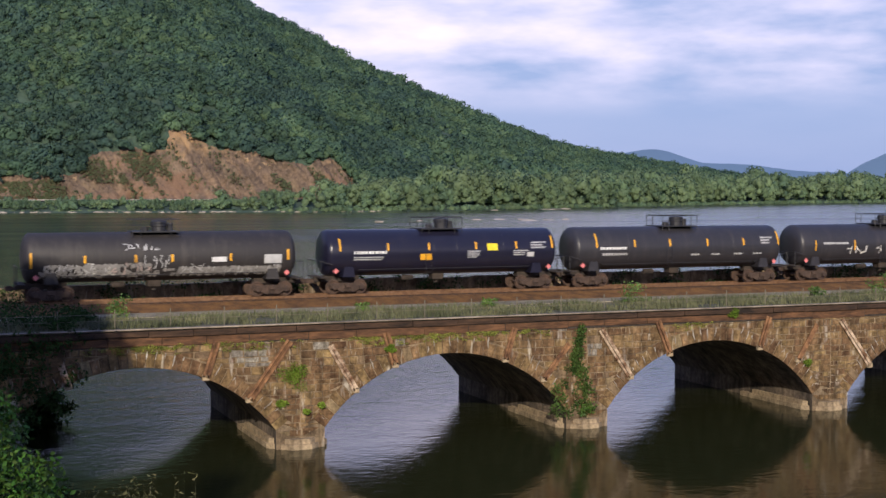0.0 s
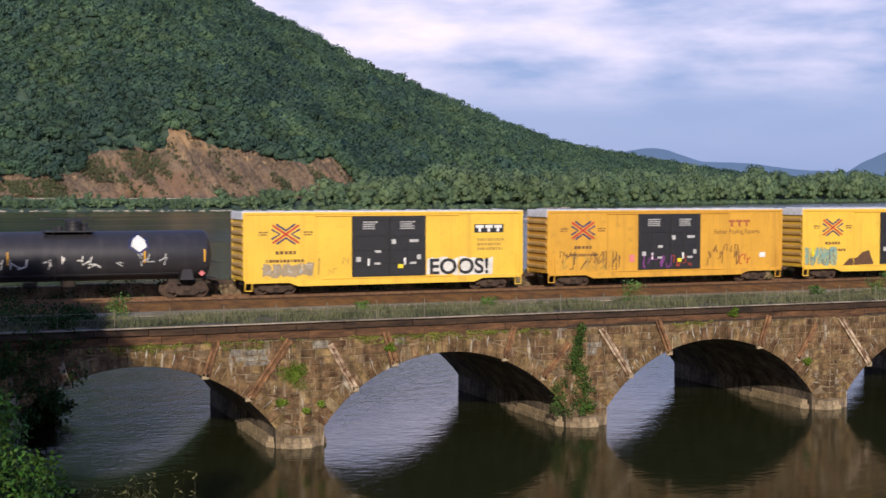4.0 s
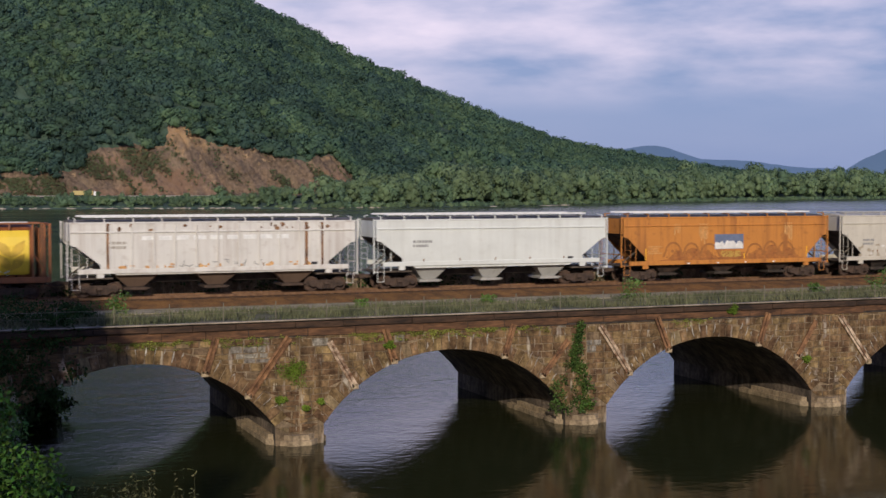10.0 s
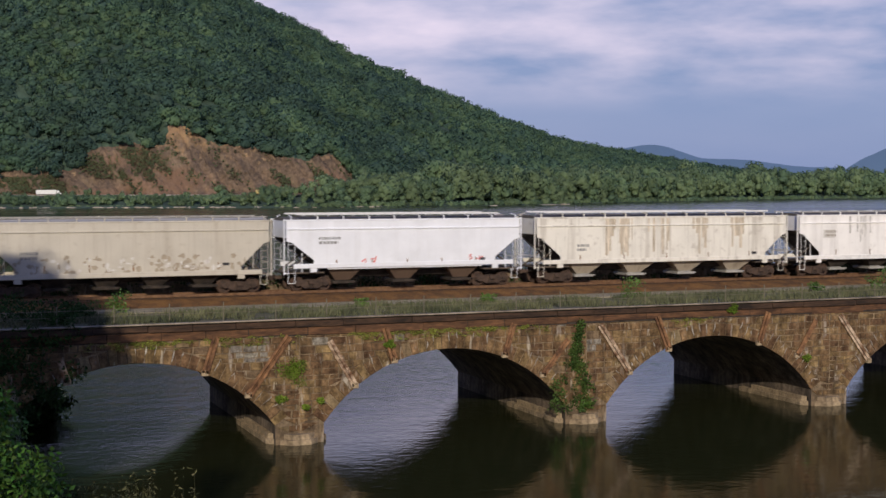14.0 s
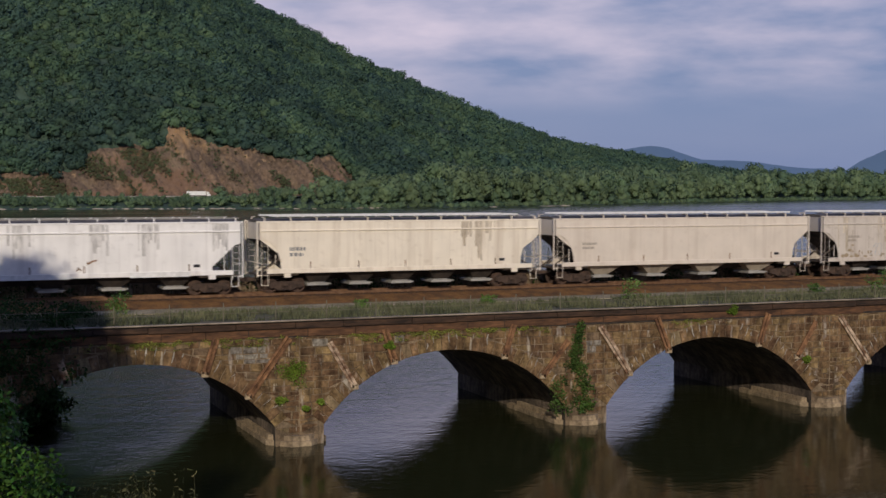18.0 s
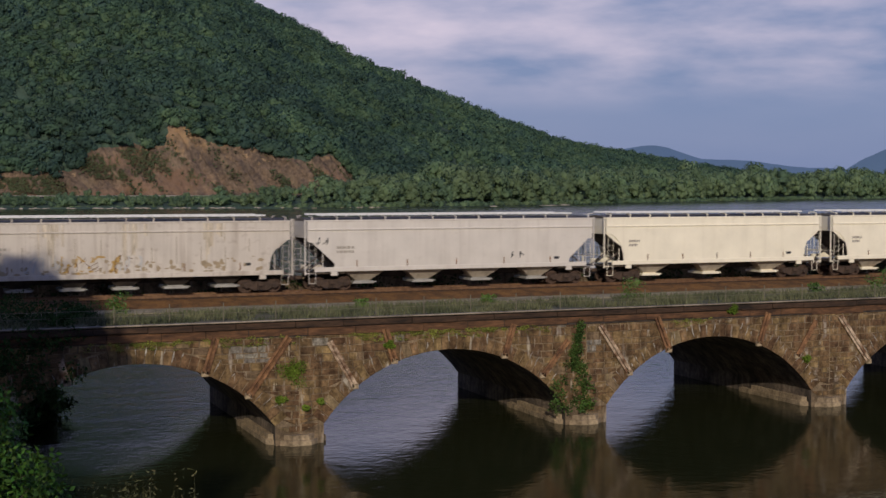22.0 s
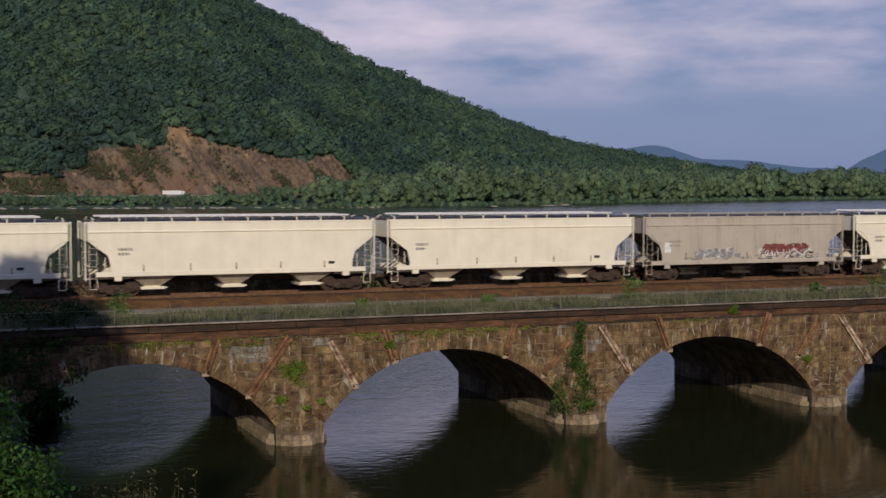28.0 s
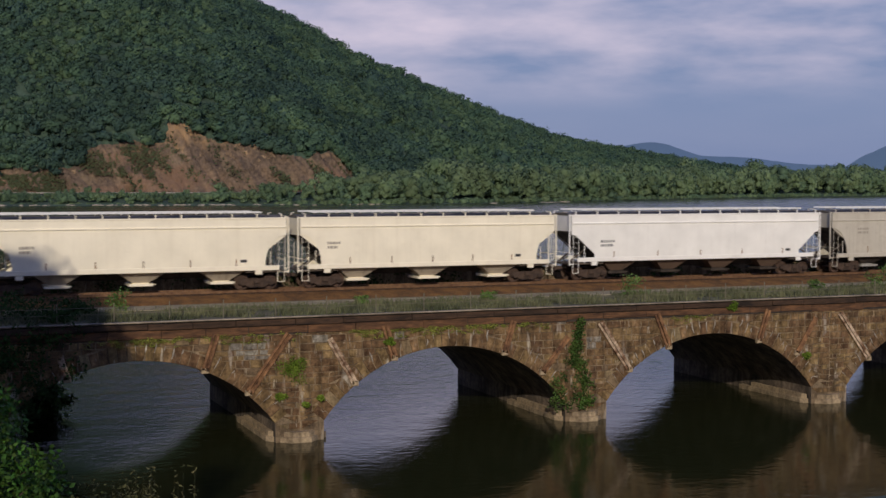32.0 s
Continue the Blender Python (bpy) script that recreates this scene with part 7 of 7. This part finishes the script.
# spread wide and in darker leaves to deepen the shade on this wall
leafy("ivy", M_DARKLEAF, [(rv.uniform(1.5, 8.6), FACE - 0.15, rv.uniform(2.3, 6.6), 0.5, 0.22, 0.5) for i in range(95)], 40, 0.2, 23, None, "dense ivy hanging over the shaded masonry, its leaves darkened for shade", "ivy")
for k, (x, z, a) in enumerate(((19.76, 4.05, 0.66), (19.05, 2.5, 0.22), (21.2, 2.3, 0.16), (25.2, 5.2, 0.22), (47.5, 6.4, 0.3), (20.4, 2.0, 0.14), (53.0, 3.1, 0.2))):
    leafy("wall_bush", M_BUSHY, [(x + rv.gauss(0, a * 0.4), FACE - 0.16, z + rv.gauss(0, a * 0.35), a * 0.7, 0.18, a * 0.55) for i in range(9)], 170, 0.085, 30 + k, None, "small bright green bush rooted in the masonry", "bush", group="bushes on the wall")
moss = []
for i in range(300):
    x = rv.choice((23.6, 26.8, 28.2, 30.4, 31.2, 16.2, 12.5, 10.5, 27.5, 45.0, 24.3, 11.4, 13.6, 18.0, 29.4, 33.5)) + rv.gauss(0, 0.7)
    moss.append((x, FACE - 0.08, TOP - rv.choice((rv.uniform(0.84, 1.05), rv.uniform(0.84, 1.3))), 0.22, 0.07, 0.08))
leafy("moss", M_MOSS, moss, 22, 0.08, 41, None, "yellow-green moss along the top courses of the wall", "moss", kind="stuff")
for k, (x, y, a, h) in enumerate(((43.3, 75.2, 1.05, 1.45), (11.4, 76.6, 0.7, 1.6), (62.6, 75.0, 0.9, 1.7), (57.9, 75.6, 0.5, 0.7), (33.6, 75.8, 0.5, 0.6), (25.4, 75.5, 0.45, 0.6))):
    leafy("deck_bush", M_LEAF, [(x + rv.gauss(0, a * 0.4), y + rv.gauss(0, a * 0.3), TOP + h * rv.uniform(0.1, 0.85), a * 0.5, a * 0.4, h * 0.2) for i in range(12)], 40, 0.14, 50 + k, None, "green bush growing on the bridge deck", "bush", group="bushes on the deck")


for k, (x, y, a, h) in enumerate(((4.8, 72.6, 1.2, 1.4), (6.8, 73.4, 1.2, 1.3), (8.6, 73.0, 1.0, 1.2), (5.6, 75.4, 1.2, 1.5), (9.3, 75.2, 0.9, 1.0), (7.6, 71.4, 0.9, 0.9))):
    leafy("deck_bush", M_DARKLEAF, [(x + rv.gauss(0, a * 0.5), y + rv.gauss(0, a * 0.35), TOP + h * rv.uniform(0.1, 0.85), a * 0.5, a * 0.4, h * 0.25) for i in range(14)], 40, 0.16, 70 + k, None, "dark green shrub in the shade on the bridge deck", "bush", group="bushes on the deck")


def build_grass():
    """Tufts of long grass along the deck, thick by the edge and thin on the gravel."""
    rnd = random.Random(17)
    v, f = [], []
    for _ in range(24000):
        x = rnd.uniform(0, 72)
        y = rnd.choice((rnd.uniform(FACE + 0.3, 76.2), rnd.gauss(75.4, 0.6), rnd.uniform(FACE + 0.3, 74)))
        thick = noise.noise((x * 0.35, y * 0.5, 2.0))
        if y > 78.8 or thick < -0.25:
            continue
        h = rnd.uniform(0.12, 0.42) * (1.0 + 0.9 * max(0, thick))
        a = rnd.random() * 6.28
        w = rnd.uniform(0.015, 0.04)
        bx, by = rnd.gauss(0, 0.12), rnd.gauss(0, 0.12)
        k = len(v)
        v += [(x - w * math.cos(a), y - w * math.sin(a), TOP - 0.02), (x + w * math.cos(a), y + w * math.sin(a), TOP - 0.02), (x + bx, y + by, TOP + h)]
        f.append((k, k + 1, k + 2))
    ob = new("grass", mass_np("grass", np.array(v), np.array(f), M_GRASS))
    tagged(ob, "long green and straw-coloured grass along the bridge deck", "grass", kind="stuff")


build_grass()


def build_far_side():
    """The far edge of the deck: a low wall with scrub along it."""
    wall = Shape()
    for i in range(62):
        x = -38 + i * 2.5
        wall.cbox(x, x + 2.47, BACK - 0.55, BACK - 0.05, TOP - 0.1, TOP + 1.25 + 0.05 * math.sin(i * 1.7), 0.03)
    tagged(new("far_parapet", wall.mesh("far_parapet", M_MORTAR)), "low dark stone parapet on the far side of the deck", "parapet", kind="structure")
    rnd = random.Random(88)
    leafy("parapet_scrub", M_DARKLEAF, [(rnd.uniform(0, 75), BACK - 0.7 + rnd.gauss(0, 0.2), TOP + rnd.uniform(0.3, 1.4), 0.6, 0.3, 0.35) for i in range(170)], 30, 0.2, 89, None, "dark scrub along the far parapet", "shrubs", kind="stuff")


build_far_side()


def build_railing():
    fence = thing("pipe_railing", "thin pale pipe railing along the bridge edge", "railing", at=pose(0, FACE + 0.55, TOP))
    post = Shape().bar((0, 0, -0.05), (0, 0, 1.0), 0.055, n=6).mesh("post", M_GALVD)
    bar = Shape().bar((0, 0, 0), (2.85, 0, 0), 0.022, n=6).mesh("rail_bar", M_GALVD)
    for i in range(24):
        x = 4.7 + 2.85 * i
        part("post", post, None, fence, at=(x, 0, 0))
        for z in (0.45, 0.78):
            part("rail_bar", bar, None, fence, at=(x, 0, z))


M_GALVD = plain("weathered_pipe_steel", (0.17, 0.15, 0.105), 0.7)
build_railing()

# dry weeds and reeds at the foot of the near bank
rw = random.Random(77)
weeds_v, weeds_f = [], []
for _ in range(300):
    y = rw.uniform(27.5, 31)
    x = y * math.tan(radians(rw.choice((rw.uniform(6.5, 8.5), rw.uniform(8.5, 9.6), rw.uniform(9.5, 11.6)))))
    z0 = float(np.interp(y, [20, 30, 38], [7.4, 5.2, 2.4])) - 0.05
    h = rw.uniform(0.8, 2.5) * (1 if rw.random() < 0.45 else 0.62)
    a, w = rw.random() * 6.28, rw.uniform(0.006, 0.014)
    bx, by = rw.gauss(0, 0.14), rw.gauss(0, 0.14)
    k = len(weeds_v)
    weeds_v += [(x - w * math.cos(a), y - w * math.sin(a), z0), (x + w * math.cos(a), y + w * math.sin(a), z0), (x + bx, y + by, z0 + h)]
    weeds_f.append((k, k + 1, k + 2))
    if h > 0.9:
        for _ in range(12):
            p = Vector((x + bx * 0.85, y + by * 0.85, z0 + h * rw.uniform(0.6, 1.0)))
            k = len(weeds_v)
            q = Vector((rw.gauss(0, 0.035), rw.gauss(0, 0.035), rw.gauss(0.012, 0.03)))
            r2 = Vector((rw.gauss(0, 0.018), rw.gauss(0, 0.018), rw.gauss(0, 0.018)))
            weeds_v += [tuple(p), tuple(p + q + r2), tuple(p + q * 1.6)]
            weeds_f.append((k, k + 1, k + 2))
clump = []
for _ in range(110):
    y = rw.uniform(28, 30.5)
    x = y * math.tan(radians(rw.choice((rw.uniform(6.4, 7.6), rw.uniform(6.4, 9.2)))))
    z0 = float(np.interp(y, [20, 30, 38], [7.4, 5.2, 2.4]))
    clump.append((x, y, z0 + rw.uniform(0.2, 1.75), 0.22, 0.22, 0.25))
leafy("bank_weeds", M_OLIVE, clump, 45, 0.085, 78, None, "olive-green leafy weeds on the near bank", "weeds", kind="stuff")
tagged(new("weeds", mass_np("weeds", np.array(weeds_v), np.array(weeds_f), M_DRY)), "dry straw-coloured weeds on the near bank", "weeds", kind="stuff")


# ---- stones of the viaduct: arch rings first, then the courses ----
def stone_mesh(p, depth, mat, edge=0.02):
    """A dressed stone: front outline of four (x, z), its edges rounded back."""
    c = Vector((sum(q[0] for q in p) / 4, sum(q[1] for q in p) / 4))
    v = []
    for q in p:
        d = (Vector(q) - c)
        i = c + d * (1 - edge * 1.6 / max(d.length, 0.05))
        v += [(i.x, -depth, i.y), (q[0], -depth + edge, q[1]), (q[0], 0.1, q[1])]
    f = [(0, 3, 6, 9)] + [(3 * i, 3 * i + 1, 3 * ((i + 1) % 4) + 1, 3 * ((i + 1) % 4)) for i in range(4)] + [(3 * i + 1, 3 * i + 2, 3 * ((i + 1) % 4) + 2, 3 * ((i + 1) % 4) + 1) for i in range(4)]
    s = Shape()
    s.v, s.f = v, f
    return s if mat is None else s.mesh("stone", mat)


def build_stones():
    rnd = random.Random(33)
    half = math.asin(SPAN / 2 / RADIUS)
    nv = 38
    gap = 0.02
    far = Shape()
    ring = []
    for i in range(nv):
        a, b = -half + 2 * half * i / nv + gap / RADIUS, -half + 2 * half * (i + 1) / nv - gap / RADIUS
        r0, r1 = RADIUS - 0.01, RADIUS + RING * rnd.uniform(0.85, 1.08)
        zc = CROWN - RADIUS
        p = [(r0 * math.sin(a), zc + r0 * math.cos(a)), (r0 * math.sin(b), zc + r0 * math.cos(b)), (r1 * math.sin(b), zc + r1 * math.cos(b)), (r1 * math.sin(a), zc + r1 * math.cos(a))]
        ring.append((p, rnd.uniform(0.0, 0.05)))
    meshes = [stone_mesh(p, d, M_OCHRE if rnd.random() < 0.07 else M_STONE) for p, d in ring]
    for b in BAYS:
        for me, (p, d) in zip(meshes, ring):
            if 0 <= b <= 3:
                part("voussoir", me, None, viaduct, at=((b - 0.5) * PITCH, 0, 0))
            else:
                s = stone_mesh([(x + (b - 0.5) * PITCH, z) for x, z in p], d, None)
                far.add(s.v, s.f)
    near = 0
    for b in BAYS:
        z = 0.68
        while z < TOP - 0.95:
            h = min(rnd.choice((0.24, 0.3, 0.34, 0.4, 0.44)), TOP - 0.88 - z)
            x = -PITCH / 2 - rnd.uniform(0, 0.3)
            while x < PITCH / 2:
                w = rnd.uniform(0.3, 1.0)
                x0, x1 = max(x, -PITCH / 2), min(x + w, PITCH / 2)
                x += w
                if x1 - x0 < 0.12:
                    continue
                ext = RADIUS + RING * 0.98

                def floor_(u):
                    if abs(u) >= PITCH / 2 - HALF + 0.02 and z + h < SPRING:
                        return z
                    return max(z, arch_z(u, ext)) if abs(u) < ext else z
                if abs(x0) < SPAN / 2 - 0.02 and abs(x1) < SPAN / 2 - 0.02 and z + h < arch_z(min(abs(x0), abs(x1)), ext):
                    if floor_(x0) > z + h - 0.04 and floor_(x1) > z + h - 0.04:
                        continue
                if z + h < SPRING + 0.2 and (abs(x0) < SPAN / 2 or abs(x1) < SPAN / 2):
                    if max(abs(x0), abs(x1)) < SPAN / 2:
                        continue
                    if x0 < 0:
                        x1 = min(x1, -SPAN / 2)
                    else:
                        x0 = max(x0, SPAN / 2)
                    if x1 - x0 < 0.1:
                        continue
                g = 0.014
                za, zb = floor_(x0 + g), floor_(x1 - g)
                top = z + h - g
                if za > top - 0.03 and zb > top - 0.03:
                    continue
                e1, e2, e3, e4 = (rnd.uniform(-0.01, 0.05) for _ in range(4))
                p = [(x0 + g + e1, min(za + g, top - 0.02)), (x1 - g - e2, min(zb + g, top - 0.02)), (x1 - g - e3, top - max(0, e1)), (x0 + g + e4, top - max(0, e2))]
                d = rnd.uniform(0.005, 0.05)
                wx = PIER0 + (b - 0.5) * PITCH + (x0 + x1) / 2
                if 12.5 < wx < 42 and near < 330:
                    near += 1
                    lime = ((wx - 17.6) / 1.0) ** 2 + ((z - 4.9) / 0.6) ** 2 < 1 or ((wx - 37.8) / 0.5) ** 2 + ((z - 4.4) / 0.4) ** 2 < 1 or rnd.random() < 0.012
                    m = M_PALESTONE if lime else M_OCHRE if rnd.random() < 0.05 else M_STONE
                    part("stone", stone_mesh(p, d, m), None, viaduct, at=((b - 0.5) * PITCH, 0, 0))
                else:
                    s = stone_mesh([(q + (b - 0.5) * PITCH, r) for q, r in p], d, None)
                    far.add(s.v, s.f)
            z += h
    tagged(part("far_stones", far, M_STONE, viaduct), kind="stuff")
    # white lime that has run out of the ring's joints
    crust = Shape()
    for b in range(0, 4):
        for i in range(nv):
            if rnd.random() < (0.75 if b > 1 else 0.4):
                a = -half + 2 * half * i / nv
                r, w = RADIUS + rnd.uniform(0.15, 0.6), rnd.uniform(0.02, 0.05)
                e = r + rnd.uniform(0.2, 0.7)
                x0, zc = (b - 0.5) * PITCH, CROWN - RADIUS
                k = rnd.uniform(-0.012, 0.012)
                p = [(x0 + q * math.sin(a + g) + o, min(zc + q * math.cos(a + g), TOP - 0.95)) for q, g, o in ((r, 0, -w * 0.4), (r, 0, w * 0.4), ((r + e) / 2, k, w), (e, k, w * 0.5), (e, k, -w * 0.3), ((r + e) / 2, k, -w))]
                m = len(crust.v)
                crust.v += [(px, -0.056, pz) for px, pz in p] + [(px, -0.03, pz) for px, pz in p]
                crust.f += [tuple(m + j for j in range(6))] + [(m + j, m + (j + 1) % 6, m + 6 + (j + 1) % 6, m + 6 + j) for j in range(6)]
    tagged(part("lime_crust", crust, M_LIME, viaduct, "white lime crusts below the joints"), kind="stuff")


build_stones()


# ---- what moves ----
def gone(t):
    """How far the train has rolled after t seconds, slowing a little at the end."""
    return 14.945 * t + (0.0088 * (t - 14.5) ** 2 if t > 14.5 else 0.0)


TIMES = (0, 4, 8, 12, 14.5, 17, 20, 23, 26, 29, 32)


def motions():
    for s, car in CARS:
        walk(car, [(t, pose(s - gone(t), TRACK, RAIL)) for t in TIMES])
    # wheels roll; all wheelsets in the same place on their truck share one set of keys
    sets = [o for s, car in CARS for o in car.children_recursive if o.name.startswith("wheelset")]
    for side in (-1, 1):
        mine = [o for o in sets if o.location.x * side > 0]
        walk(mine[0], [(i / FPS, pose(0.89 * side, 0, 0.457, 0, -math.degrees(gone(i / FPS) / 0.457) % 360, 0)) for i in range(32 * FPS + 1)])
        keys = mine[0].animation_data
        for o in mine[1:]:
            o.rotation_mode = "QUATERNION"
            o.animation_data_create()
            o.animation_data.action, o.animation_data.action_slot = keys.action, keys.action_slot
    for car, rows in VEHICLES:
        steps = []
        for t, x in rows:
            p, q = road_at(x - 4), road_at(x + 4)
            steps.append((t, pose(*(road_at(x) - Vector((0, 2.0, 0))), 0, 0, math.degrees(math.atan2(q.y - p.y, q.x - p.x)))))
        walk(car, steps)


motions()
